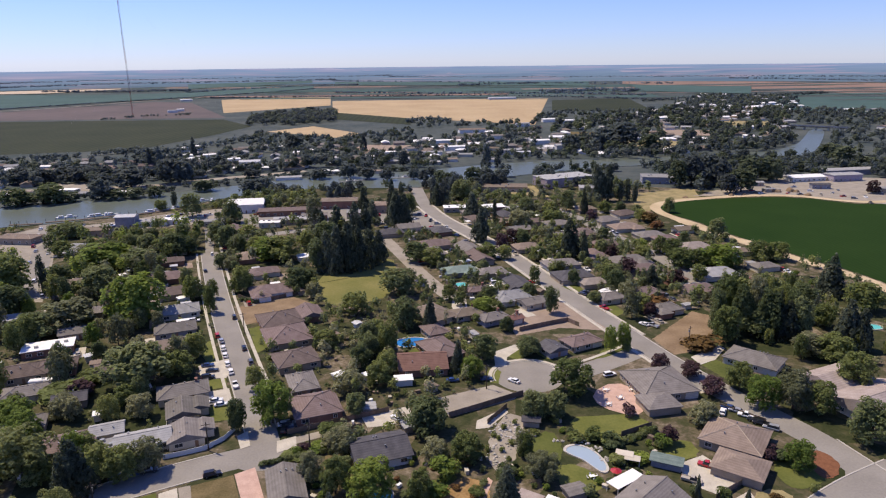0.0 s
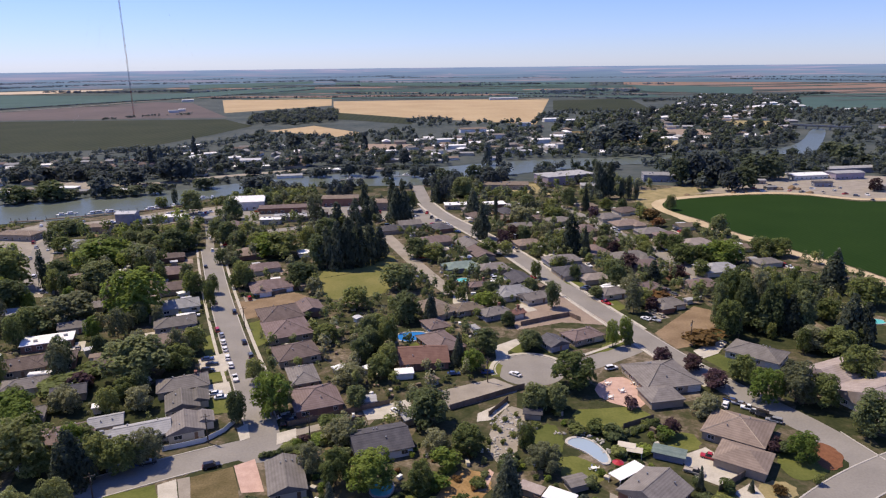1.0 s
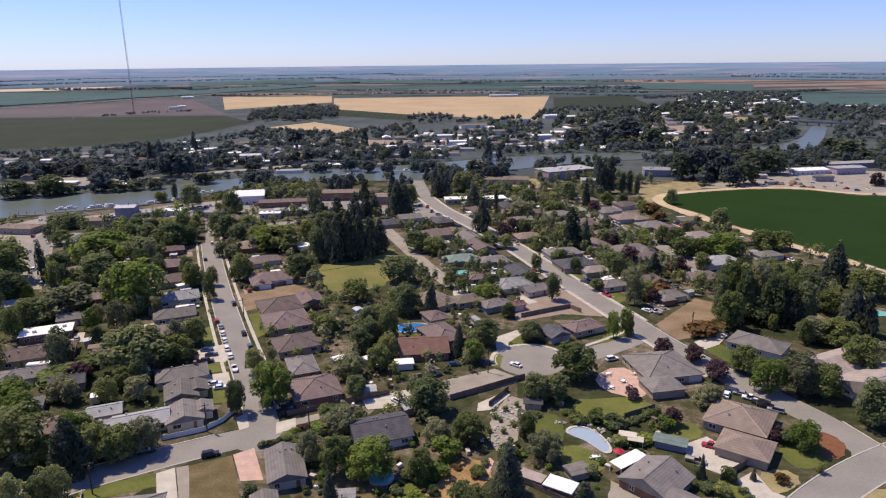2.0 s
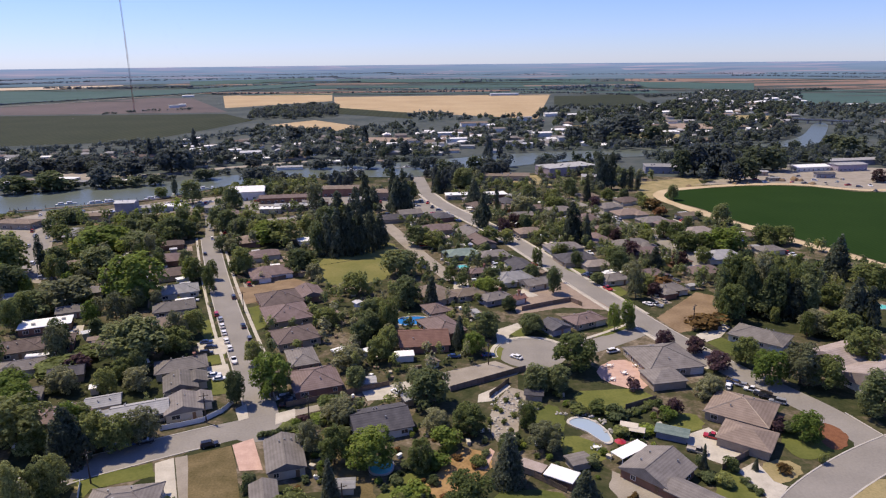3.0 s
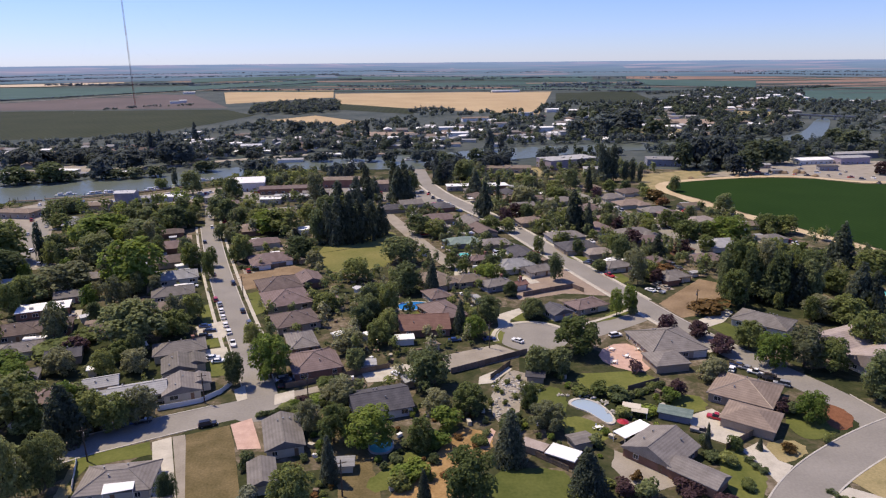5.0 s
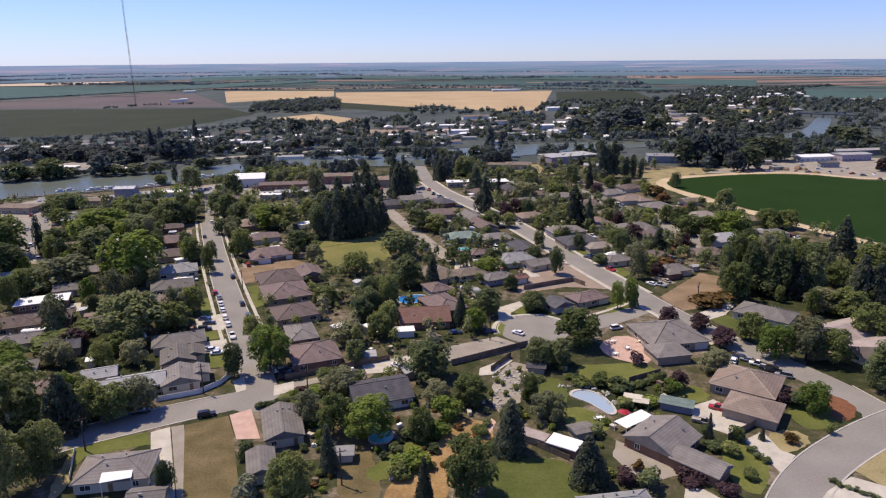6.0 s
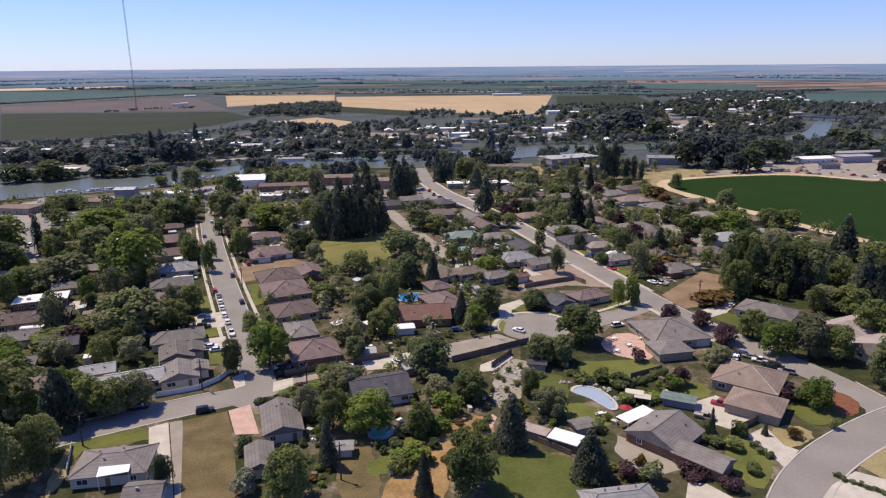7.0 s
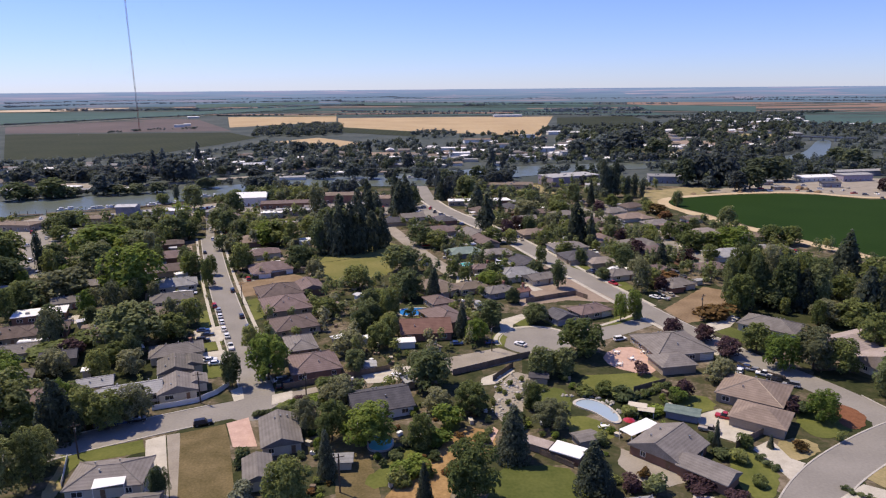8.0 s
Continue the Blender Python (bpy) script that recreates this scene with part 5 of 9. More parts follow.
strip("pavement", "concrete", beside([(-67.8, 210.7), (-81.1, 240.5), (-102.7, 291.2), (-122.8, 341.3), (-141.4, 390.0), (-150.0, 412.0)], -7.2), 1.3, 0.15, "pale concrete pavement along a street", "pavement", 0.15)
strip("pavement", "concrete", beside([(-67.8, 210.7), (-81.1, 240.5), (-102.7, 291.2), (-122.8, 341.3), (-141.4, 390.0)], 7.2), 1.2, 0.15, "pale concrete pavement along a street", "pavement", 0.15)
strip("kerb", "kerb", beside([(-105.3, 143.3), (-94.9, 151.9), (-84.6, 157.5), (-74.9, 163.0), (-64.4, 168.2)], -5.4), 0.4, 0.14, "pale concrete kerb along a street", "kerb", 0.14)
strip("kerb", "kerb", beside([(-105.3, 143.3), (-94.9, 151.9), (-84.6, 157.5), (-74.9, 163.0), (-64.4, 168.2)], 5.4), 0.4, 0.14, "pale concrete kerb along a street", "kerb", 0.14)
strip("kerb", "kerb", beside([(119.4, 149.9), (115.7, 162.1), (111.8, 176.4)], -5.4), 0.4, 0.14, "pale concrete kerb along a street", "kerb", 0.14)
strip("kerb", "kerb", beside([(71.5, 120.8), (77.0, 128.1), (86.2, 137.3), (98.0, 145.8), (111.4, 154.1), (127.7, 162.0)], 5.4), 0.4, 0.14, "pale concrete kerb along a street", "kerb", 0.14)
strip("kerb", "kerb", beside([(71.5, 120.8), (77.0, 128.1), (86.2, 137.3), (98.0, 145.8), (111.4, 154.1), (127.7, 162.0)], -5.4), 0.4, 0.14, "pale concrete kerb along a street", "kerb", 0.14)
strip("pavement", "concrete", beside([(94.3, 209.2), (84.6, 231.1), (76.9, 255.4), (67.4, 284.1), (57.8, 315.2), (48.2, 347.2), (36.6, 384.4), (18.6, 430.1), (-1.8, 474.0), (-14.3, 521.6)], 6.5), 1.4, 0.15, "concrete pavement along a curving street", "pavement", 0.15)
strip("pavement", "concrete", beside([(76.9, 255.4), (67.4, 284.1), (57.8, 315.2), (48.2, 347.2), (36.6, 384.4), (18.6, 430.1), (-1.8, 474.0), (-14.3, 521.6)], -6.5), 1.4, 0.15, "concrete pavement along a curving street", "pavement", 0.15)
ring = [(30.6 + 14.0 * math.cos(radians(a)), 220.6 + 14.0 * math.sin(radians(a))) for a in range(36, 206, 10)]
strip("pavement", "concrete", ring, 1.5, 0.15, "pale concrete pavement round a turning circle", "pavement", 0.15)
strip("kerb", "kerb", [(30.6 + 12.7 * math.cos(radians(a)), 220.6 + 12.7 * math.sin(radians(a))) for a in range(36, 206, 10)], 0.4, 0.14, "pale concrete kerb round a turning circle", "kerb", 0.14)
strip("pavement", "concrete", beside([(43.5, 220.4), (54.7, 226.6), (67.0, 234.8), (76.0, 242.0)], 6.4), 1.5, 0.15, "pale concrete pavement along a short street", "pavement", 0.15)
# ---- plots and lawns ----
patch("lawn", "parkgrass", [(-66.0, 328.7), (-55.3, 333.9), (-39.0, 344.8), (-28.7, 369.7), (-23.0, 338.6), (-27.0, 307.5), (-34.4, 301.2), (-49.5, 296.1), (-60.0, 303.6)], 0.06, "open sunlit park lawn", "lawn", wander=0.25)
patch("lawn", "parkgrass", [(-66.0, 328.7), (-60.9, 370.6), (-43.0, 384.0), (-28.7, 369.7), (-39.0, 344.8)], 0.05, "open park lawn below conifers", "lawn", wander=0.25)
patch("plot", "dirt", [(-96.2, 295.4), (-84.8, 301.4), (-73.1, 308.6), (-61.8, 299.1), (-66.0, 287.9), (-78.8, 278.4), (-86.9, 272.4)], 0.06, "bare earth plot", "plot", wander=0.25)
patch("lawn", "lawn", [(-84.1, 268.6), (-79.1, 272.2), (-69.6, 249.6), (-73.7, 243.4)], 0.06, "mown green lawn", "lawn", wander=0.25)
patch("lawn", "lawn", [(-95.6, 256.7), (-83.7, 225.1), (-94.5, 240.7), (-98.1, 253.4)], 0.06, "mown green lawn", "lawn", wander=0.25)
patch("lawn", "lawn", [(-86.4, 219.4), (-79.4, 222.4), (-76.8, 214.8), (-83.9, 212.4)], 0.06, "mown green lawn", "lawn", wander=0.25)
patch("lawn", "lawn", [(-78.9, 200.9), (-72.3, 203.0), (-68.5, 192.3), (-74.7, 191.2)], 0.06, "mown green lawn", "lawn", wander=0.25)
patch("lawn", "lawn", [(-94.0, 146.9), (-77.0, 154.4), (-73.9, 148.5), (-87.5, 143.1), (-88.1, 134.0), (-90.2, 143.2)], 0.06, "mown verge lawn", "lawn", wander=0.25)
patch("lawn", "drygrass", [(-89.3, 131.9), (-92.0, 144.4), (-90.6, 144.4), (-85.7, 131.9), (-85.9, 123.9)], 0.05, "dry yard grass", "grass", wander=0.25)
patch("driveway", "concrete", [(-76.3, 154.1), (-72.3, 156.6), (-56.4, 120.0), (-62.6, 121.8)], 0.07, "pale concrete driveway", "driveway")
patch("driveway", "gravel", [(-72.0, 156.6), (-69.1, 157.7), (-53.1, 119.9), (-56.1, 120.0)], 0.065, "worn gravel driveway", "driveway")
patch("plot", "weeds", [(-68.8, 157.4), (-58.8, 162.2), (-54.8, 153.1), (-42.7, 119.9), (-55.2, 120.0)], 0.07, "empty plot of dry brown weeds", "plot")
patch("driveway", "pinkpave", [(-58.6, 162.5), (-53.7, 165.8), (-47.2, 150.8), (-53.1, 150.4)], 0.075, "rosy paved driveway", "driveway")
patch("driveway", "concrete", [(-49.3, 172.9), (-50.7, 179.2), (-45.5, 182.0), (-44.2, 176.3), (-47.0, 174.2)], 0.12, "concrete corner drive", "driveway")
patch("lane", "gravel", [(-46.0, 177.0), (-47.2, 180.6), (-39.2, 184.5), (-26.2, 189.3), (-25.5, 186.2), (-38.6, 180.8)], 0.06, "narrow concrete lane between fences", "lane")
patch("driveway", "concrete", [(-26.6, 192.6), (-12.0, 199.9), (-9.9, 192.3), (-17.4, 187.7), (-24.2, 186.6)], 0.08, "concrete parking court", "driveway")
patch("lawn", "lawn", [(9.1, 141.0), (26.7, 142.1), (30.7, 135.2), (31.5, 121.1), (7.9, 121.3)], 0.06, "broad mown back lawn", "lawn", smooth=1, wander=0.25)
patch("lawn", "rustgrass", [(-14.5, 121.5), (-13.6, 131.0), (-8.6, 140.5), (-3.0, 147.0), (0.0, 155.5), (4.5, 160.5), (10.6, 158.0), (12.4, 152.5), (9.0, 147.0), (4.5, 142.3), (1.5, 134.5), (-1.5, 121.4)], 0.05, "overgrown dry rust-coloured weeds", "grass", smooth=1, wander=0.25)
patch("lawn", "lawn", [(-19.8, 135.6), (-12.7, 144.9), (-4.7, 156.7), (1.3, 163.4), (3.5, 159.5), (-1.7, 152.0), (-9.7, 141.2), (-15.5, 131.3)], 0.045, "rough green weeds beside a fence", "grass", smooth=1, wander=0.25)
patch("lawn", "weeds", [(-36.6, 170.1), (-28.4, 174.0), (-23.3, 158.3), (-17.9, 142.5), (-13.8, 127.2), (-18.1, 121.5), (-22.8, 121.5), (-28.8, 152.8)], 0.04, "trodden strip of back-yard weeds", "grass", smooth=1, wander=0.25)
patch("patio", "gravel", [(42.2, 148.9), (46.5, 145.5), (52.9, 139.9), (52.4, 134.5), (43.6, 130.8), (39.4, 142.0)], 0.05, "tan earth yard behind a house", "yard", wander=0.3)
patch("patio", "concrete", [(52.9, 130.3), (56.7, 129.0), (60.7, 123.7), (58.4, 120.9), (49.7, 122.8)], 0.06, "pale concrete patio beside a house", "patio")
patch("patio", "concrete", [(9.6, 185.0), (10.2, 190.0), (19.6, 197.7), (20.8, 195.2), (13.7, 185.7)], 0.05, "pale concrete slab behind a fence", "patio")
patch("patio", "pinkpave", [(7.3, 149.9), (10.3, 150.4), (12.9, 158.2), (11.8, 160.0)], 0.09, "pale rosy slab beside a conifer", "patio")
patch("lawn", "lawn", [(25.9, 179.6), (32.8, 184.7), (35.0, 175.3), (32.8, 166.1), (25.3, 163.1), (24.3, 170.0)], 0.06, "garden lawn beside a rockery", "lawn", smooth=1, wander=0.25)
patch("garden", "gravel", [(20.2, 194.8), (25.7, 191.8), (23.4, 176.8), (17.7, 163.2), (13.1, 163.2), (12.5, 177.0), (16.6, 188.0)], 0.075, "stony garden bank with pale gravel", "garden bed", smooth=1, wander=0.4)
patch("lawn", "lawn", [(30.7, 164.9), (36.8, 166.1), (41.5, 161.1), (43.8, 157.0), (39.8, 152.6), (31.3, 152.7)], 0.06, "garden lawn beside a pool", "lawn", smooth=1, wander=0.25)
patch("lawn", "lawn", [(39.9, 190.8), (50.9, 193.1), (63.0, 192.5), (65.2, 185.4), (50.9, 179.3), (39.7, 180.9)], 0.06, "rough olive back lawn", "lawn", smooth=1, wander=0.7)
patch("lawn", "lawn", [(62.6, 174.6), (73.0, 179.0), (74.2, 169.5), (65.3, 166.4)], 0.06, "green back lawn", "lawn", smooth=1, wander=0.25)
patch("patio", "pinkpave", [(50.1, 207.5), (60.2, 216.1), (67.7, 208.7), (67.1, 197.5), (60.9, 191.3), (51.1, 197.7)], 0.09, "salmon paved patio with clutter", "patio", smooth=1)
patch("driveway", "concrete", [(64.8, 164.8), (74.2, 169.5), (81.2, 157.2), (71.4, 151.2), (66.5, 155.1)], 0.1, "pale concrete parking court behind a house", "driveway")
patch("lawn", "drygrass", [(79.9, 151.1), (87.8, 154.3), (91.5, 148.9), (82.8, 142.7), (79.9, 145.2)], 0.08, "front yard of bark and dry grass", "lawn", smooth=1, wander=0.25)
patch("lawn", "lawn", [(71.0, 151.8), (73.5, 147.8), (75.8, 139.3), (71.3, 130.5), (67.4, 126.5), (63.6, 130.6), (64.9, 141.7)], 0.06, "green front lawn with shrubs", "lawn", smooth=1, wander=0.25)
patch("driveway", "concrete", [(73.6, 148.6), (80.2, 152.8), (80.7, 144.2), (83.2, 142.0), (76.3, 135.0), (75.8, 138.8), (74.9, 143.8)], 0.1, "pale concrete driveway", "driveway")
patch("lawn", "lawn", [(91.4, 164.5), (98.3, 169.2), (105.2, 167.5), (105.3, 158.4), (95.7, 152.9), (90.7, 154.3)], 0.06, "front lawn on a street corner", "lawn", smooth=1, wander=0.25)
patch("flower_bed", "mulch", [(107.1, 172.4), (110.7, 169.0), (110.8, 163.4), (105.6, 157.5), (101.7, 158.4), (102.8, 165.3)], 0.1, "curved bed of red bark mulch", "flower bed", smooth=2, wander=0.25)
patch("yard", "concrete", [(75.9, 120.8), (83.4, 128.4), (91.5, 133.5), (99.5, 128.3), (97.9, 118.8)], 0.08, "pale gravelled corner yard", "yard")
patch("lawn", "drygrass", [(93.5, 135.7), (106.4, 145.0), (115.0, 143.7), (103.7, 127.2), (95.9, 130.3)], 0.1, "dry tan corner plot", "grass", wander=0.25)
patch("plot", "dirt", [(85.3, 253.2), (112.3, 283.9), (118.7, 278.1), (112.5, 259.5), (96.3, 240.3), (88.9, 237.4)], 0.06, "bare rust-brown corner plot", "plot", wander=0.25)
patch("lawn", "lawn", [(96.1, 228.6), (103.0, 233.0), (111.4, 221.9), (100.4, 216.9)], 0.06, "mown green lawn", "lawn", wander=0.25)
patch("lawn", "lawn", [(100.1, 213.9), (108.6, 217.8), (109.0, 210.4), (104.2, 208.1)], 0.06, "mown green lawn", "lawn", wander=0.25)
patch("driveway", "concrete", [(94.5, 235.5), (109.4, 246.2), (110.7, 243.1), (103.0, 233.0), (95.7, 228.6)], 0.1, "pale concrete driveway", "driveway")
patch("lawn", "lawn", [(60.0, 320.2), (71.5, 328.4), (72.8, 314.8), (66.0, 308.1)], 0.06, "mown green lawn", "lawn", wander=0.25)
patch("lawn", "lawn", [(68.4, 300.6), (76.0, 305.0), (82.1, 282.9), (75.7, 277.4)], 0.06, "mown green lawn", "lawn", wander=0.25)
patch("plot", "dust", [(36.0, 292.0), (56.0, 299.0), (70.5, 262.0), (50.0, 266.0), (30.0, 258.0), (28.0, 276.0)], 0.05, "bare dusty plot behind a house", "plot", wander=0.25)
patch("lawn", "lawn", [(55.3, 233.9), (68.8, 250.2), (72.6, 243.8), (62.1, 236.1)], 0.06, "mown green lawn", "lawn", wander=0.25)
patch("lawn", "lawn", [(35.4, 241.4), (42.3, 244.3), (46.3, 236.4), (38.8, 235.3)], 0.06, "mown green lawn", "lawn", wander=0.25)
patch("lawn", "lawn", [(23.3, 238.6), (29.7, 247.7), (32.9, 238.4), (28.2, 234.4)], 0.06, "mown green lawn", "lawn", wander=0.25)
patch("driveway", "concrete", [(19.2, 230.0), (19.3, 241.7), (28.7, 249.0), (30.5, 245.2), (24.2, 236.8), (23.4, 228.8)], 0.07, "pale concrete driveway at a turning circle", "driveway")
patch("driveway", "concrete", [(4.5, 303.9), (10.7, 306.6), (11.6, 276.4), (6.7, 272.7), (3.8, 293.1)], 0.08, "bright concrete driveway", "driveway")
patch("yard", "gravel", [(-2.1, 205.1), (17.2, 214.3), (25.1, 207.0), (23.8, 203.8), (1.5, 192.2)], 0.07, "bare dusty parking yard", "yard")
patch("lawn", "lawn", [(14.2, 221.9), (18.4, 230.0), (21.0, 224.5), (19.2, 215.2), (14.5, 216.8)], 0.06, "mown green lawn", "lawn", wander=0.25)
patch("lawn", "lawn", [(-17.3, 239.3), (-11.2, 247.2), (-6.7, 245.3), (-8.6, 237.4), (-14.9, 235.1)], 0.06, "mown green lawn", "lawn", wander=0.25)
patch("driveway", "concrete", [(-92.9, 231.9), (-83.5, 238.7), (-78.9, 227.2), (-79.2, 221.9), (-87.9, 221.0)], 0.1, "concrete driveway crowded with cars", "driveway")
patch("driveway", "concrete", [(-85.0, 210.1), (-75.7, 213.8), (-72.0, 205.2), (-80.8, 200.9)], 0.1, "concrete driveway crowded with cars", "driveway")
patch("driveway", "concrete", [(-63.7, 182.2), (-61.2, 185.2), (-58.1, 176.8), (-60.5, 175.1)], 0.12, "small concrete apron", "driveway")
patch("yard", "gravel", [(-271.4, 455.5), (-239.5, 474.7), (-208.9, 500.2), (-171.8, 518.1), (-160.9, 489.1), (-174.6, 463.9), (-209.7, 453.2), (-252.8, 432.4)], 0.04, "pale dusty landing crowded with vehicles by the river", "yard", wander=1.0)
patch("yard", "asphalt", [(-157.0, 498.1), (-100.6, 515.1), (-39.7, 522.7), (-23.7, 511.8), (-22.1, 474.8), (-90.5, 460.7), (-140.0, 454.6)], 0.02, "worn asphalt yard between low buildings", "yard", wander=1.0)
patch("yard", "gravel", [(-308.0, 420.5), (-285.4, 456.0), (-258.1, 422.2), (-248.9, 383.2), (-278.0, 377.1)], 0.05, "pale brown dirt yard by the river", "yard")
patch("yard", "gravel", [(-206.2, 305.2), (-243.0, 369.3), (-286.2, 456.0), (-278.3, 469.9), (-227.9, 375.6), (-193.6, 304.9)], 0.025, "pale dusty side yard crowded with cars", "yard")
patch("yard", "dirt", [(-239.5, 442.9), (-233.5, 458.0), (-217.8, 429.5), (-228.4, 421.2)], 0.05, "bare rusty earth plot", "plot")
patch("yard", "asphalt", [(-38.1, 446.9), (-8.3, 503.9), (4.1, 459.2), (-18.4, 431.4)], 0.04, "asphalt parking lot full of cars", "yard")
# ---- houses of the foreground ----
house(-75.5, 134.9, 9.6, 15.5, 10.9, "grey", "cream", "hip", chimney=False)
house(-64.0, 124.0, 10.1, 7.1, 6.1, "grey", "cream", "gable")
house(-42.2, 154.0, 17.4, 9.0, 14.8, "grey", "cream", "gable", wing=(-6.0, -16.3, 5.8, 9.7))
house(-19.0, 171.1, 19.1, 15.7, 13.6, "dark", "whitewash", "gable")
house(-42.2, 196.9, 20.5, 14.6, 15.0, "brown", "brick", "hip")
house(-49.7, 213.4, 21.2, 9.0, 13.8, "grey", "beige", "hip")
house(-56.3, 233.4, 27.2, 15.5, 14.1, "brown", "beige", "hip")
house(-64.8, 256.4, 24.0, 17.4, 18.9, "brown", "beige", "hip")
house(-71.7, 273.9, 25.4, 17.3, 16.5, "brown", "brick", "hip")
house(-60.1, 281.3, 24.2, 10.0, 13.9, "brown", "brick", "gable")
house(-8.1, 228.9, 5.7, 17.3, 15.1, "red", "brick", "gable")
house(-1.6, 241.2, 28.9, 11.9, 18.2, "brown", "brick", "hip")
house(-3.9, 259.4, 24.9, 8.4, 10.5, "brown", "beige", "hip")
house(-4.8, 278.9, 37.0, 14.0, 19.0, "tan", "beige", "hip")
house(74.2, 211.0, 11.1, 19.5, 19.0, "grey", "beige", "hip", garage=True, wing=(-7.0, -13.0, 11.0, 9.5))
house(86.1, 175.8, -35.2, 16.5, 15.8, "tan", "beige", "hip", wing=(4.6, -15.0, 13.0, 10.8))
house(52.6, 146.5, -45.7, 12.9, 13.0, "grey", "brick", "gable", ridge='y', pitch=0.42, wing=(11.5, -3.7, 11.1, 6.5))
house(35.2, 121.0, 9.3, 14.7, 5.7, "light", "whitewash", "hip")
house(115.5, 228.7, -41.5, 18.4, 12.5, "grey", "cream", "hip", garage=True)
house(142.3, 193.9, -65.3, 23.4, 28.4, "rose", "cream", "gable", wing=(-19.1, 2.5, 13.6, 19.5))
# ---- houses along the streets ----
house(-143.3, 336.4, 22.5, 18, 13, "brown", "brick", "hip")
house(-130.5, 312.3, 22.5, 18, 12, "brown", "beige", "hip")
house(-120.3, 286.0, 22.5, 17, 12, "light", "cream", "hip")
house(-113.6, 264.4, 22.5, 16, 11, "grey", "slate", "hip")
house(-109.6, 246.9, 22.5, 15, 10, "tan", "cream", "gable")
house(-89.4, 208.0, 22.5, 16, 10, "grey", "cream", "hip", chimney=True)
house(-84.7, 194.9, 22.5, 9.5, 11, "grey", "cream", "gable", ridge="y", wing=(4.8, 1.5, 6.0, 7.0))
house(-78.5, 180.8, 22.5, 10, 10.5, "grey", "cream", "gable", ridge="y", wing=(5.2, 1.8, 5.5, 6.0))
house(-169.3, 365.8, 22.5, 14, 10, "brown", "beige", "hip")
house(-154.9, 365.4, 22.5, 14, 9, "brown", "brick", "hip")
house(-192.4, 324.3, 22.5, 15, 11, "tan", "cream", "gable")
house(-155.5, 261.6, 22.5, 10, 8, "grey", "cream", "gable")
house(-157.2, 246.5, 22.5, 18, 9, "white", "brick", "flat")
house(-144.4, 228.1, 22.5, 14, 11, "brown", "brick", "hip")
house(-155.1, 223.8, 22.5, 18, 12, "brown", "beige", "hip")
house(-143.5, 208.3, 22.5, 14, 9, "grey", "cream", "hip")
house(-125.6, 203.3, 22.5, 10, 8, "dark", "beige", "gable")
house(-111.9, 175.7, 22.5, 15, 10, "brown", "beige", "hip")
house(-103.4, 182.9, 22.5, 9, 7, "light", "cream", "gable")
house(-90.0, 177.5, 22.5, 15, 9, "light", "cream", "gable")
house(-99.0, 174.1, 22.5, 8, 5, "light", "cream", "flat")
house(-131.7, 186.4, 22.5, 13, 9, "grey", "beige", "hip")
house(-121.9, 226.0, 22.5, 12, 9, "brown", "beige", "hip")
house(-160.8, 285.3, 22.5, 12, 9, "grey", "beige", "hip")
house(-191.3, 277.7, 22.5, 10, 8, "light", "cream", "hip")
house(-200.3, 373.7, 22.5, 12, 9, "brown", "cream", "hip")
house(-187.2, 387.8, 22.5, 12, 9, "grey", "cream", "hip")
# ---- the middle of the town ----
house(-34.7, 426.6, 17, 16.6, 12.0, "dark", "beige", "hip", h=2.7, pitch=0.36, chimney=True)
house(-5.4, 396.8, 17, 20.8, 13.2, "brown", "beige", "hip", h=2.7, pitch=0.36, chimney=True)
house(-23.5, 441.9, 17, 15.0, 11.0, "grey", "cream", "gable", h=2.7, pitch=0.36, chimney=True)
house(8.4, 342.5, 17, 17.9, 11.6, "green", "slate", "hip", h=2.7, pitch=0.36, wing=(4.8, -4.9, 7.5, 7.2))
house(25.2, 339.9, 17, 15.5, 10.0, "grey", "beige", "hip", h=2.7, pitch=0.36, wing=(4.2, -4.2, 6.5, 6.2), chimney=True)
house(31.9, 301.7, 17, 16.9, 11.7, "light", "cream", "hip", h=2.7, pitch=0.36, wing=(-4.6, -4.9, 7.1, 7.3))
house(41.2, 292.7, 27, 12.0, 8.6, "grey", "cream", "gable", h=2.7, pitch=0.36)
house(49.8, 389.3, 14, 15.2, 10.0, "tan", "beige", "hip", h=2.7, pitch=0.36, wing=(-4.1, -4.2, 6.4, 6.2), garage=True)
house(64.7, 353.1, 14, 18.8, 12.2, "grey", "slate", "hip", h=2.7, pitch=0.36, garage=True)
house(67.1, 332.5, 14, 18.9, 12.8, "dark", "beige", "hip", h=2.7, pitch=0.36, wing=(-5.1, -5.4, 7.9, 7.9), garage=True)
house(75.7, 320.9, 14, 13.9, 9.6, "rose", "beige", "hip", h=2.7, pitch=0.36)
house(98.6, 393.9, 14, 15.1, 10.2, "brown", "brick", "hip", h=2.7, pitch=0.36, wing=(4.1, -4.3, 6.3, 6.3))
house(103.5, 358.3, 14, 20.8, 14.1, "grey", "beige", "hip", h=2.7, pitch=0.36, wing=(5.6, -5.9, 8.7, 8.7), garage=True, chimney=True)
house(78.2, 447.2, 14, 17.6, 11.5, "grey", "cream", "hip", h=2.7, pitch=0.36, wing=(-4.8, -4.8, 7.4, 7.1))
house(65.6, 454.7, 14, 15.5, 9.8, "brown", "beige", "gable", h=2.7, pitch=0.36)
house(114.4, 457.6, 14, 15.9, 11.7, "grey", "cream", "hip", h=2.7, pitch=0.36, wing=(-4.3, -4.9, 6.7, 7.3), garage=True)
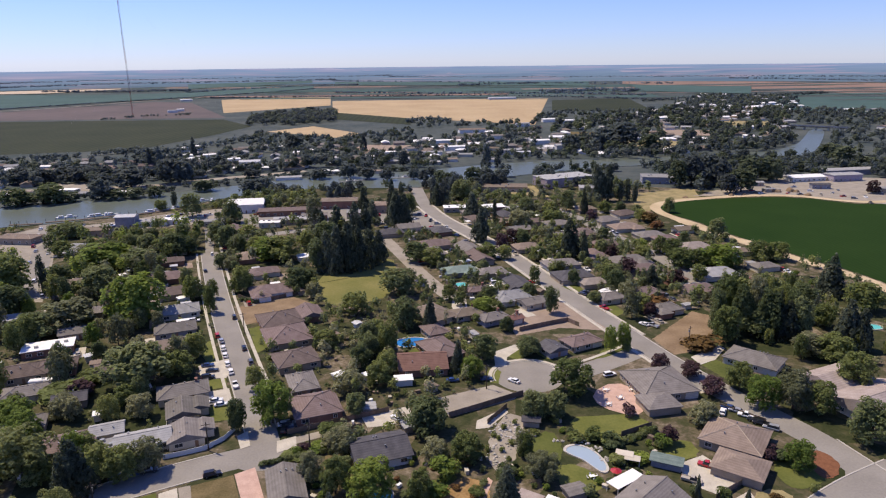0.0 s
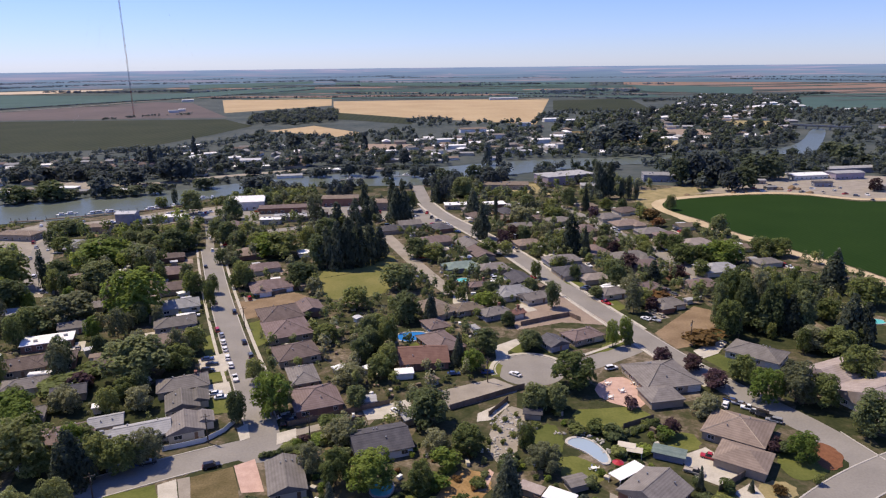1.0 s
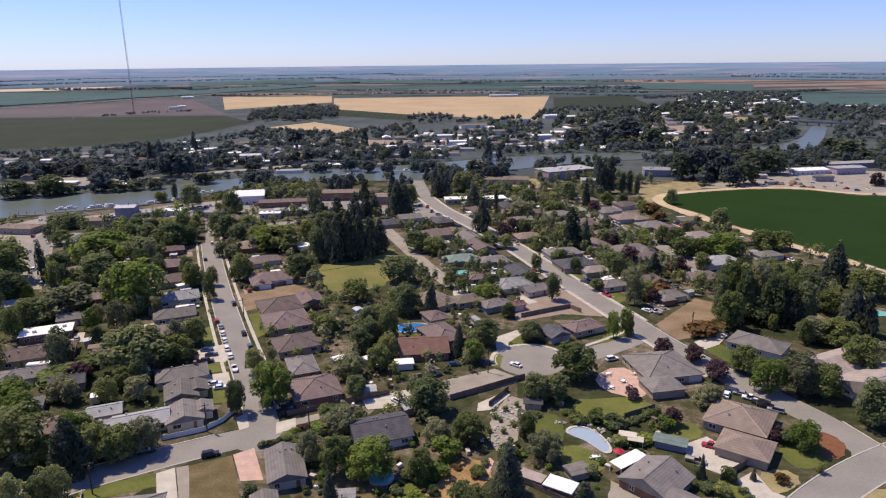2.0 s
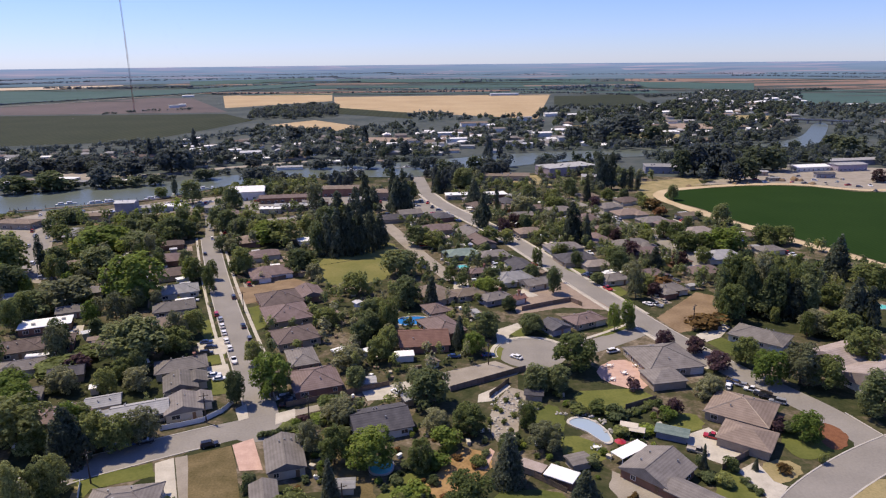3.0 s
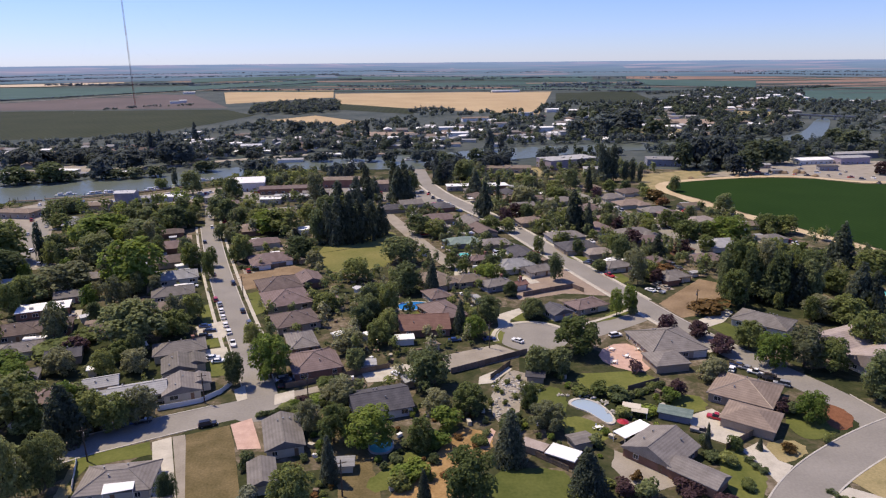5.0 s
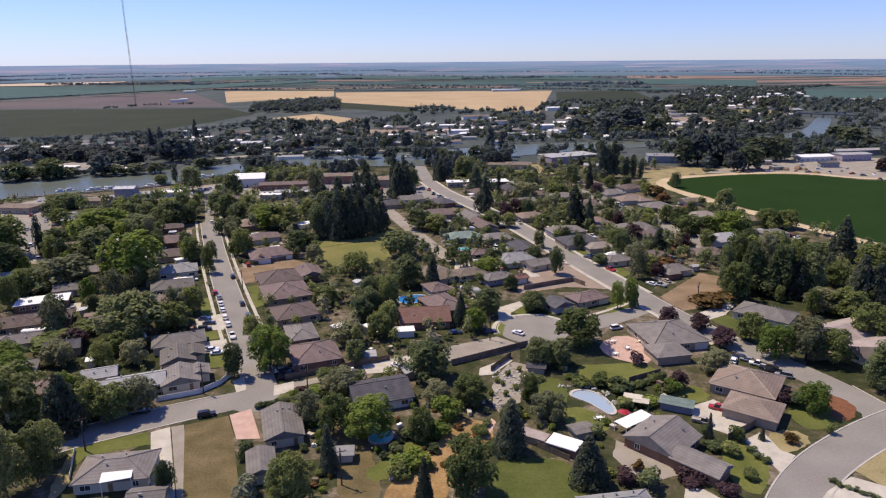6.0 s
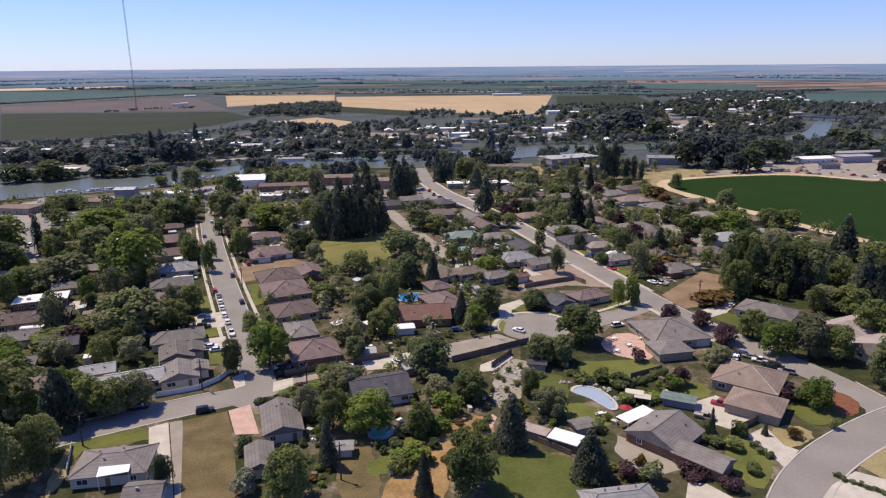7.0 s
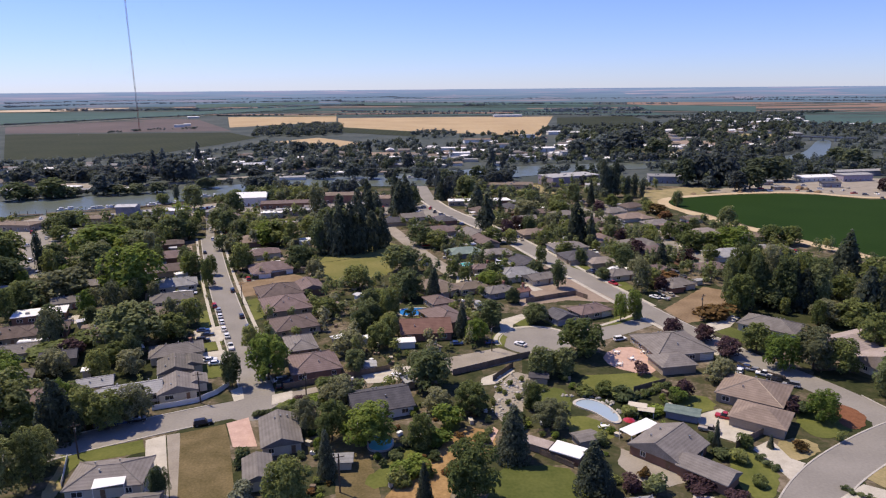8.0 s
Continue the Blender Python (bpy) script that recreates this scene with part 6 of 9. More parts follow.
house(122.0, 435.4, 14, 19.9, 13.2, "tan", "cream", "hip", h=2.7, pitch=0.36, wing=(5.4, -5.5, 8.4, 8.2), garage=True, chimney=True)
house(132.0, 413.4, 14, 18.3, 12.5, "grey", "beige", "hip", h=2.7, pitch=0.36, chimney=True)
house(138.2, 404.6, 14, 14.4, 9.2, "brown", "beige", "hip", h=2.7, pitch=0.36, wing=(3.9, -3.9, 6.0, 5.7), garage=True)
house(149.9, 385.3, 14, 18.9, 13.3, "rose", "mauve", "hip", h=2.7, pitch=0.36)
house(157.8, 427.4, 14, 11.5, 8.4, "tan", "cream", "gable", h=2.7, pitch=0.36)
house(106.6, 343.1, 14, 17.6, 11.3, "brown", "beige", "hip", h=2.7, pitch=0.36, wing=(4.8, -4.7, 7.4, 7.0), chimney=True)
house(117.8, 325.0, 14, 11.1, 8.2, "red", "brick", "hip", h=2.7, pitch=0.36, garage=True, chimney=True)
house(142.9, 333.8, 10, 20.2, 14.8, "light", "cream", "hip", h=2.7, pitch=0.36, chimney=True)
house(124.2, 308.7, 14, 16.3, 11.5, "brown", "beige", "hip", h=2.7, pitch=0.36, garage=True)
house(172.9, 344.9, 14, 13.7, 9.1, "grey", "cream", "hip", h=2.7, pitch=0.36)
house(96.6, 304.6, 20, 15.1, 10.7, "brown", "brick", "hip", h=2.7, pitch=0.36, wing=(-4.1, -4.5, 6.3, 6.6))
house(78.8, 298.6, 20, 13.0, 9.1, "grey", "cream", "hip", h=2.7, pitch=0.36)
house(107.2, 494.0, 14, 15.4, 9.8, "tan", "beige", "hip", h=2.7, pitch=0.36, wing=(-4.2, -4.1, 6.5, 6.1), garage=True)
house(132.6, 477.0, 14, 16.7, 11.4, "brown", "cream", "hip", h=2.7, pitch=0.36, wing=(-4.5, -4.8, 7.0, 7.1))
house(50.5, 432.2, 14, 14.7, 9.1, "grey", "brick", "gable", h=2.7, pitch=0.36, garage=True)
house(41.3, 455.8, 14, 14.7, 9.3, "tan", "brick", "hip", h=2.7, pitch=0.36, wing=(4.0, -3.9, 6.2, 5.8), chimney=True)
house(52.2, 496.8, 10, 14.3, 9.8, "light", "whitewash", "flat", h=2.7, pitch=0.36)
house(21.7, 486.3, 17, 14.8, 10.1, "grey", "beige", "hip", h=2.7, pitch=0.36, wing=(-4.0, -4.2, 6.2, 6.3))
house(172.8, 374.4, 14, 11.8, 7.8, "tan", "cream", "gable", h=2.7, pitch=0.36)
house(99.1, 282.8, 20, 14.2, 9.9, "grey", "brick", "hip", h=2.7, pitch=0.36, wing=(-3.8, -4.2, 6.0, 6.1), garage=True)
house(16.7, 310.5, 17, 10.5, 6.8, "brown", "beige", "hip", h=2.7, pitch=0.36, chimney=True)
house(10.1, 279.7, 22, 13.7, 9.2, "tan", "beige", "hip", h=2.7, pitch=0.36, chimney=True)
house(21.5, 273.8, 28, 13.0, 8.7, "grey", "slate", "hip", h=2.7, pitch=0.36, garage=True, chimney=True)
house(30.7, 272.2, 28, 6.9, 4.8, "red", "brick", "gable", h=2.7, pitch=0.36, garage=True, chimney=True)
house(54.7, 247.4, 27, 14.1, 9.0, "brown", "beige", "hip", h=2.7, pitch=0.36, garage=True)
house(42.3, 240.6, 27, 8.3, 8.5, "dark", "slate", "gable", h=2.7, pitch=0.36)
house(-96.7, 344.2, 22, 15.7, 10.2, "brown", "cream", "hip", h=2.7, pitch=0.36, wing=(-4.2, -4.3, 6.6, 6.3), chimney=True)
house(-85.4, 313.0, 22, 19.2, 14.0, "brown", "whitewash", "hip", h=2.7, pitch=0.36, wing=(-5.2, -5.9, 8.1, 8.7), chimney=True)
street_homes([(57.8, 315.2), (48.2, 347.2), (36.6, 384.4), (18.6, 430.1), (0.2, 469.6)], 19, 18, ('grey', 'brown', 'dark', 'tan'), 201)
street_homes([(75.6, 258.9), (67.4, 284.1), (57.8, 315.2), (48.2, 347.2), (36.6, 384.4), (18.6, 430.1), (0.2, 469.6)], -19, 18, ('grey', 'brown', 'dark', 'brown'), 202)
street_homes([(84.4, 507.3), (97.3, 474.4), (103.9, 449.4), (112.7, 409.7), (121.8, 381.7), (128.8, 349.8), (130.4, 318.4)], 18, 17, ('brown', 'grey', 'tan'), 203)
street_homes([(84.4, 507.3), (97.3, 474.4), (103.9, 449.4), (112.7, 409.7), (121.8, 381.7), (128.8, 349.8), (130.4, 318.4)], -18, 17, ('brown', 'grey', 'dark'), 204)
street_homes([(57.8, 315.2), (48.2, 347.2), (36.6, 384.4), (18.6, 430.1), (0.2, 469.6)], 42, 20, ('grey', 'brown', 'dark'), 205)
street_homes([(75.6, 258.9), (67.4, 284.1), (57.8, 315.2), (48.2, 347.2), (36.6, 384.4), (18.6, 430.1), (0.2, 469.6)], -42, 20, ('brown', 'grey', 'dark'), 206)
street_homes([(-120.0, 335.6), (-141.4, 390.0), (-166.9, 455.6)], 19, 17, ('brown', 'grey'), 207)
street_homes([(-122.8, 341.3), (-141.4, 390.0), (-166.9, 455.6)], -19, 17, ('brown', 'tan'), 208)
street_homes([(-229.3, 362.4), (-256.8, 418.8), (-283.7, 470.1)], -19, 17, ('grey', 'tan', 'light'), 209)
# ---- drives and cars of the middle of the town ----
drive_rnd = random.Random(77)
for hx, hy, rot, w, d in [p for p in PLANS if 285 < math.hypot(p[0], p[1]) < 520 and p[3] > 11]:
    side = drive_rnd.choice((-1, 1))
    m = pose(hx, hy, 0, 0, 0, rot)
    a, b = side * (w / 2 - 0.8), side * (w / 2 + 4.2)
    ends = [m @ Vector((u, v, 0)) for u, v in ((a, -d / 2 - 6.5), (b, -d / 2 - 6.5), (b, -d / 2 + 4), (side * (w / 2 + 0.3), -d / 2 + 4), (side * (w / 2 + 0.3), -d / 2 - 0.4), (a, -d / 2 - 0.4))]
    if any(in_plan(p.x, p.y, 0.1) for p in ends):
        continue
    patch("driveway", drive_rnd.choice(("concrete", "concrete", "gravel", "dust")), [(p.x, p.y) for p in ends], 0.09, "pale driveway beside a house", "driveway")
    for k in range(drive_rnd.choice((0, 1, 1, 2))):
        c = m @ Vector((side * (w / 2 + 1.9), -d / 2 - 3.6 + 5.4 * k, 0))
        car(c.x, c.y, rot + 90 + drive_rnd.uniform(-4, 4), drive_rnd.choice(("white", "white", "silver", "black", "grey", "red", "blue", "beige")), drive_rnd.choice(("sedan", "van", "pickup")), "parked on a driveway")
    if drive_rnd.random() < 0.6:
        c = m @ Vector((-side * w * 0.2, d / 2 + 2.6, 0))
        if not in_plan(c.x, c.y, 2.0):
            shelter(c.x, c.y, rot, drive_rnd.uniform(4, 7), 3.6, 2.4, drive_rnd.choice(("roof_white", "roof_light", "wall_cream", "roof_metal")), "pale patio cover on posts behind a house")
# ---- buildings by the river ----
house(-152.0, 511.9, 10, 26, 24, "white", "whitewash", "gable", h=6.5, name='building', label='white metal-roofed hall near the river', pitch=0.2, fine=True)
house(-115.7, 495.4, 8, 44, 13, "brown", "brick", "gable", h=4, name='building', label='long brown-roofed brick building', pitch=0.2, fine=True)
house(-105.1, 465.5, 8, 30, 11, "light", "beige", "flat", h=3.5, name='building', label='long low pale-roofed building', pitch=0.2, fine=True)
house(-81.2, 519.1, 5, 28, 14, "tan", "brick", "hip", h=6, name='building', label='brick hall with a tan hipped roof', pitch=0.2, fine=True)
house(-42.4, 502.1, 0, 20, 14, "tan", "beige", "hip", h=6, name='building', label='tan-roofed building among conifers', pitch=0.2, fine=True)
house(10.9, 499.7, 5, 20, 10, "white", "beige", "flat", h=3.5, name='building', label='low building with a white flat roof', pitch=0.2, fine=True)
house(38.4, 498.6, 10, 16, 12, "white", "brick", "flat", h=4, name='building', label='low brick building with a white roof edge', pitch=0.2, fine=True)
house(54.6, 583.8, -5, 40, 18, "tan", "beige", "flat", h=4, name='building', label='long tan store with a flat roof', pitch=0.2, fine=True)
house(111.0, 609.0, 24, 50, 24, "light", "mauve", "flat", h=8, name='building', label='mauve block building with a flat roof', pitch=0.2, fine=True)
house(132.0, 573.2, -8, 26, 14, "light", "cream", "flat", h=4, name='building', label='pale flat-roofed building near the river', pitch=0.2, fine=True)
house(201.1, 614.8, -10, 32, 20, "light", "slate", "flat", h=6, name='building', label='pale grey warehouse standing beside dry grass', pitch=0.2, fine=True)
house(337.0, 618.0, 10, 34, 16, "white", "whitewash", "gable", h=4, name='building', label='white-roofed packing shed in a dusty yard', pitch=0.16, fine=True)
house(372.0, 616.0, 10, 30, 14, "light", "mauve", "gable", h=6, name='building', label='mauve warehouse with a low pale roof', pitch=0.1, fine=True)
house(396.0, 650.0, 10, 56, 14, "light", "slate", "gable", h=5, name='building', label='long pale-roofed shed behind a mauve warehouse', pitch=0.12, fine=True)
house(329.4, 576.2, -6, 15, 7, "dark", "slate", "gable", h=4, name='building', label='dark open shed in a dusty yard', pitch=0.2, fine=True)
house(369.9, 554.9, -12, 18, 9, "light", "beige", "flat", h=4, name='building', label='low pale shed in a dusty yard', pitch=0.2, fine=True)
house(278.0, 562.6, 8, 9, 5, "light", "beige", "gable", h=3, name='building', label='small pale shed in a dusty yard', pitch=0.2, fine=True)
house(280.7, 592.4, 0, 12, 7, "light", "beige", "gable", h=3.5, name='building', label='small pale shed beside trees', pitch=0.2, fine=True)
house(-221.9, 459.6, 5, 13, 10, "metal", "slate", "gable", h=8, name='building', label='blue-grey metal boathouse by the river', pitch=0.2, fine=True)
house(-205.6, 463.1, 5, 20, 8, "light", "whitewash", "flat", h=3.5, name='building', label='low white boathouse by the river', pitch=0.2, fine=True)
house(-192.0, 469.0, 5, 14, 9, "white", "whitewash", "gable", h=3.5, name='building', label='small white boathouse by the river', pitch=0.2, fine=True)
house(-120.5, 455.6, 5, 14, 8, "white", "cream", "flat", h=3.5, name='building', label='small white-roofed shop on a street', pitch=0.2, fine=True)
house(-274.2, 419.8, -8, 26, 12, "tan", "beige", "hip", h=4, name='building', label='tan-roofed building by the river', pitch=0.2, fine=True)
# ---- small buildings and pools ----
shed(-14.4, 216.0, 8, 6, 4, roof='white', wall='whitewash', shape='flat', label='small white flat-roofed shed in a back yard')
shed(-25.1, 196.6, 10, 4.5, 4, roof='light', wall='whitewash', label='small white shed beside a lane')
shed(-24.9, 141.8, 5, 4.5, 3.5, roof='light', wall='cream', label='small pale playhouse in a back yard')
shed(28.4, 144.7, -32, 7, 4.5, roof='white', wall='brick', shape='flat', label='low shed with a white roof beside a lawn')
shed(21.8, 148.9, -32, 6, 3, roof='rose', wall='beige', shape='flat', h=1.8, label='low lean-to along a garden fence')
shed(27.2, 187.6, -10, 5, 4, roof='dark', wall='beige', label='small dark-roofed garden shed')
shed(33.8, 151.5, 20, 5, 4, roof='grey', wall='beige', label='small grey garden shed beside a pool')
shed(-79.5, 374.0, 22.5, 10, 8, roof='white', wall='whitewash', shape='flat', label='white-roofed shelter beside conifers')
shed(62.2, 164.6, -25, 8, 4, roof='green', wall='slate', label='blue-grey garden shed with a green roof')
shelter(-73.5, 130.7, 18, 6.5, 5, 3.6)
shelter(47.9, 154.7, -55.3, 4.1, 10.4, 2.7)
umbrella(46.6, 159.4)
shelter(51.2, 167.9, -20, 5, 3, 2.0, "wall_cream", "cream shade cloth on posts in a garden")
shelter(52.8, 165.6, -20, 4.4, 3, 1.9, "wall_cream", "cream shade cloth on posts in a garden")
rockery(18.9, 181.2, 5.5, 9, 60, 7)
rockery(14.7, 170.2, 3, 5, 40, 8)
rockery(41.8, 176.9, 1.9, 1.3, 16, 30)
rockery(44.5, 173.1, 1.9, 1.3, 16, 31)
rockery(46.0, 167.9, 1.9, 1.3, 16, 32)
rockery(34.2, 178.1, 1.9, 1.3, 12, 33)
rockery(38.8, 178.0, 1.9, 1.3, 10, 34)
rockery(18.5, 186.0, 4, 7, 60, 41)
pool(40.1, 168.6, 0, [(-5.4, 4.0), (-3.0, 6.6), (0.6, 6.2), (3.6, 3.0), (5.3, -2.2), (5.2, -6.0), (3.2, -7.2), (1.4, -4.4), (-0.8, -0.6), (-3.6, 1.4)], "poolwater", "garden pool with a pale lavender surface and curved coping", "stone")
pool(-13.1, 251.7, 0, [(-7.2, 0.1), (-4.1, 4.7), (5.0, 5.2), (8.1, -0.9), (2.4, -4.0), (-4.2, -5.2)], "bluepool", "garden pool with a vivid blue liner")
pool(9.3, 324.6, 20, [(-3.2, 3), (3.2, 3), (3.2, -4), (-3.2, -4)], "aqua", "turquoise pool in a back yard")
pool(-16.8, 151.6, 0, [(-3, 3.5), (3, 3.5), (3, -3.5), (-3, -3.5)], "aqua", "turquoise paddling pool half hidden below a tree")
pool(180.1, 263.0, 0, [(-5, 3), (5, 3), (5, -3), (-5, -3)], "aqua", "pale blue garden pool")
# ---- trees of the foreground ----
tree("willow", -96.5, 127.5, 18.0, 12.5, 0)
tree("willow", -93.0, 133.0, 14.5, 9.5, 0)
tree("willow", -116.6, 160.8, 15.7, 19.6, 0)
tree("ash", -138.0, 190.4, 8.4, 16.0, 0)
tree("willow", -95.5, 140.5, 11.5, 10.5, 0)
tree("redwood", -97.7, 153.8, 17.0, 10.3, 0)
tree("oak", -94.5, 159.5, 12.2, 11.1, 0)
tree("oak", -88.1, 160.3, 10.8, 11.0, 0)
tree("olive", -83.2, 164.5, 10.7, 11.1, 0)
tree("elm", -62.4, 129.3, 8.1, 5.1, 0)
tree("elm", -64.1, 185.3, 11.5, 8.2, 0)
tree("paleshrub", -43.7, 127.1, 6.2, 6.6, 0)
tree("darkshrub", -48.8, 142.5, 5.1, 4.5, 0)
tree("oak", -33.1, 123.0, 13.5, 11.6, 0)
tree("olive", -98.2, 194.7, 8.4, 10.9, 0)
tree("shrub", -133.3, 207.6, 5.7, 17.4, 0)
tree("elm", -107.8, 216.1, 16.6, 26.2, 0)
tree("ash", -54.5, 190.0, 15.3, 14.6, 0)
tree("oak", -66.0, 212.3, 9.8, 8.0, 0)
tree("olive", -29.6, 172.9, 8.6, 10.6, 0)
tree("olive", -36.7, 158.6, 9.7, 7.5, 0)
tree("oak", -29.1, 153.4, 11.4, 9.3, 0)
tree("ash", -19.6, 151.9, 10.9, 14.7, 0)
tree("oak", -6.7, 150.2, 9.3, 7.3, 0)
tree("olive", -2.6, 168.7, 6.9, 10.2, 0)
tree("elm", -5.8, 184.1, 11.4, 15.3, 0)
tree("oak", 6.3, 167.7, 9.0, 10.2, 0)
tree("oak", 4.6, 127.0, 15.0, 13.8, 0)
tree("spruce", -4.9, 125.3, 10.9, 5.3, 0)
tree("spruce", -27.4, 136.9, 12.3, 5.8, 0)
tree("spruce", 15.2, 144.4, 14.4, 10.3, 0)
tree("spruce", 31.8, 131.8, 12.1, 10.7, 0)
tree("olive", 26.8, 159.5, 8.0, 10.7, 0)
tree("elm", 28.2, 191.1, 9.8, 10.0, 0)
tree("elm", 34.8, 192.0, 8.8, 10.9, 0)
tree("oak", 43.3, 207.1, 13.1, 17.0, 0)
tree("spruce", 4.9, 225.2, 13.0, 6.8, 0)
tree("ash", 9.8, 220.5, 8.3, 9.9, 0)
tree("elm", 15.6, 235.0, 10.5, 12.1, 0)
tree("plum", 66.4, 176.0, 5.6, 5.8, 0)
tree("olive", 81.2, 187.3, 7.3, 11.4, 0)
tree("ash", 98.3, 162.6, 8.6, 9.4, 0)
tree("ash", 103.7, 196.3, 11.5, 12.7, 0)
tree("olive", 113.2, 195.5, 14.3, 14.5, 0)
tree("oak", 119.9, 192.5, 11.0, 12.1, 0)
tree("plum", 78.9, 223.9, 7.1, 7.6, 0)
tree("plum", 88.6, 219.0, 6.3, 7.9, 0)
tree("plum", 91.2, 205.7, 6.9, 9.2, 0)
for x, y, h, w, sort in ((-3.0, 144.3, 2.6, 3.6, "darkshrub"), (-4.2, 137.2, 2.2, 3.4, "shrub"), (-7.7, 141.9, 2.4, 3.8, "darkshrub"), (-9.9, 133.9, 2.8, 4.2, "shrub"), (-0.3, 138.3, 1.8, 2.8, "dryshrub"), (-6.6, 149.4, 3.4, 4.4, "shrub"),
                         (-9.5, 150.7, 3.6, 4.6, "darkshrub"), (2.9, 155.0, 1.6, 2.6, "dryshrub"), (7.5, 151.4, 1.8, 3.0, "dryshrub"), (10.2, 156.4, 2.0, 2.8, "darkshrub"), (-12.5, 144.3, 3.0, 4.0, "darkshrub"), (3.4, 144.6, 2.2, 3.2, "darkshrub")):
    tree(sort, x, y, h, w, 0, where="in rust-coloured weeds")
tree("elm", -30.0, 246.6, 11.5, 11, 0)
tree("oak", -20.6, 223.6, 9.5, 9, 0)
tree("elm", -31.0, 229.6, 9.5, 10, 0)
tree("plumshrub", 59.5, 192.4, 4.4, 5.1, 0)
tree("oak", 113.5, 249.8, 15.6, 12.5, 0)
tree("oak", 129.0, 265.8, 21.7, 16.4, 1)
tree("elm", 142.7, 272.2, 19.0, 13.4, 1)
tree("elm", 127.2, 255.6, 13.0, 17.4, 0)
tree("redwood", 139.0, 250.8, 16.6, 11.0, 1)
tree("spruce", 184.9, 302.3, 21.0, 15.9, 1)
tree("oak", 160.9, 264.1, 10.5, 11.8, 1)
tree("redwood", 158.7, 244.0, 19.3, 11.2, 1)
tree("oak", 146.0, 230.1, 10.9, 14.3, 0)
tree("olive", 140.0, 236.1, 9.4, 15.4, 0)
tree("oak", 189.0, 283.3, 13.3, 17.6, 1)
tree("elm", 125.9, 174.5, 14.4, 15.4, 0)
tree("elm", 161.9, 283.6, 13.1, 14.1, 1)
tree("ash", 151.6, 350.1, 13.1, 24.1, 1)
tree("oak", 141.4, 355.0, 9.4, 16.4, 1)
tree("elm", 173.4, 410.4, 13.5, 14.4, 1)
tree("redwood", 136.0, 253.7, 20.4, 8.1, 1)
tree("redwood", 131.9, 259.3, 21.2, 8.7, 1)
tree("spruce", 146.0, 253.5, 15.9, 8.7, 1)
tree("spruce", 159.1, 267.1, 13.3, 8.1, 1)
tree("oak", 141.7, 209.6, 13.7, 13.4, 0)
tree("redwood", 162.6, 240.5, 17.2, 9.1, 1)
tree("oak", 179.1, 363.7, 11.3, 15.2, 1)
tree("oak", 189.8, 363.1, 10.7, 14.0, 1)
tree("oak", 102.2, 210.0, 10.3, 10.4, 0)
tree("oak", -216.8, 315.9, 21.1, 24.9, 1)
tree("elm", -196.0, 284.1, 15.6, 20.8, 1)
tree("elm", -171.6, 258.4, 11.7, 22.5, 1)
tree("ash", -191.1, 360.6, 14.6, 31.8, 1)
tree("cypress", -197.9, 315.5, 19.0, 5.8, 1)
tree("olive", -161.0, 270.7, 13.9, 25.5, 1)
tree("ash", -136.1, 276.9, 22.5, 27.6, 1)
tree("elm", -168.4, 359.0, 11.3, 25.0, 1)
tree("elm", -159.6, 380.4, 14.6, 21.8, 1)
tree("elm", -171.2, 314.9, 14.5, 22.7, 1)
tree("oak", -120.1, 305.3, 12.9, 10.8, 1)
tree("oak", -106.9, 288.6, 13.2, 7.5, 1)
tree("oak", -96.3, 239.6, 10.4, 9.6, 0)
tree("oak", -97.4, 223.7, 10.2, 13.8, 0)
tree("elm", -198.8, 329.5, 11.5, 16.5, 1)
tree("elm", -68.3, 351.0, 18.6, 14.1, 1)
tree("redwood", -63.5, 348.0, 23.4, 11.6, 1)
tree("redwood", -57.3, 346.8, 25.9, 12.1, 1)
tree("redwood", -50.9, 349.0, 27.8, 12.2, 1)
tree("redwood", -45.7, 351.1, 25.1, 11.6, 1)
tree("redwood", -40.2, 357.0, 22.5, 11.1, 1)
tree("redwood", -35.9, 364.3, 19.0, 10.7, 1)
tree("redwood", -53.8, 347.9, 23.3, 12.1, 1)
tree("redwood", -54.8, 414.8, 25.5, 12.9, 1)
tree("redwood", -49.8, 421.2, 23.1, 12.3, 1)
tree("redwood", -70.9, 436.0, 19.2, 12.8, 1)
tree("redwood", -78.8, 427.4, 16.0, 12.6, 1)
tree("redwood", -32.8, 453.8, 25.4, 14.7, 1)
tree("redwood", -26.2, 453.1, 23.7, 12.4, 1)
tree("elm", -72.9, 403.6, 15.8, 17.5, 1)
tree("oak", -99.8, 316.4, 14.1, 11.5, 1)
tree("ash", -101.9, 373.7, 13.3, 21.8, 1)
tree("oak", -92.0, 373.3, 14.9, 21.0, 1)
tree("elm", -72.5, 321.3, 11.2, 18.2, 1)
tree("elm", -132.0, 397.7, 15.5, 17.8, 1)
tree("oak", -40.2, 284.5, 10.7, 13.5, 1)
tree("elm", -21.5, 310.9, 13.3, 19.9, 1)
tree("elm", -16.3, 269.3, 12.9, 16.0, 0)
tree("spruce", -6.0, 265.3, 15.1, 8.9, 0)
tree("oak", -47.1, 248.3, 7.1, 10.7, 0)
tree("elm", -29.0, 238.9, 9.6, 10.7, 0)
tree("oak", -21.7, 241.6, 14.1, 9.9, 0)
tree("olive", -32.6, 210.4, 8.2, 11.8, 0)
tree("oak", -23.1, 214.7, 9.6, 10.4, 0)
tree("elm", -28.6, 194.5, 7.9, 8.9, 0)
tree("oak", -27.6, 257.4, 8.3, 9.1, 0)
tree("oak", -5.6, 359.1, 10.6, 13.6, 1)
tree("elm", -15.2, 366.4, 12.1, 17.0, 1)
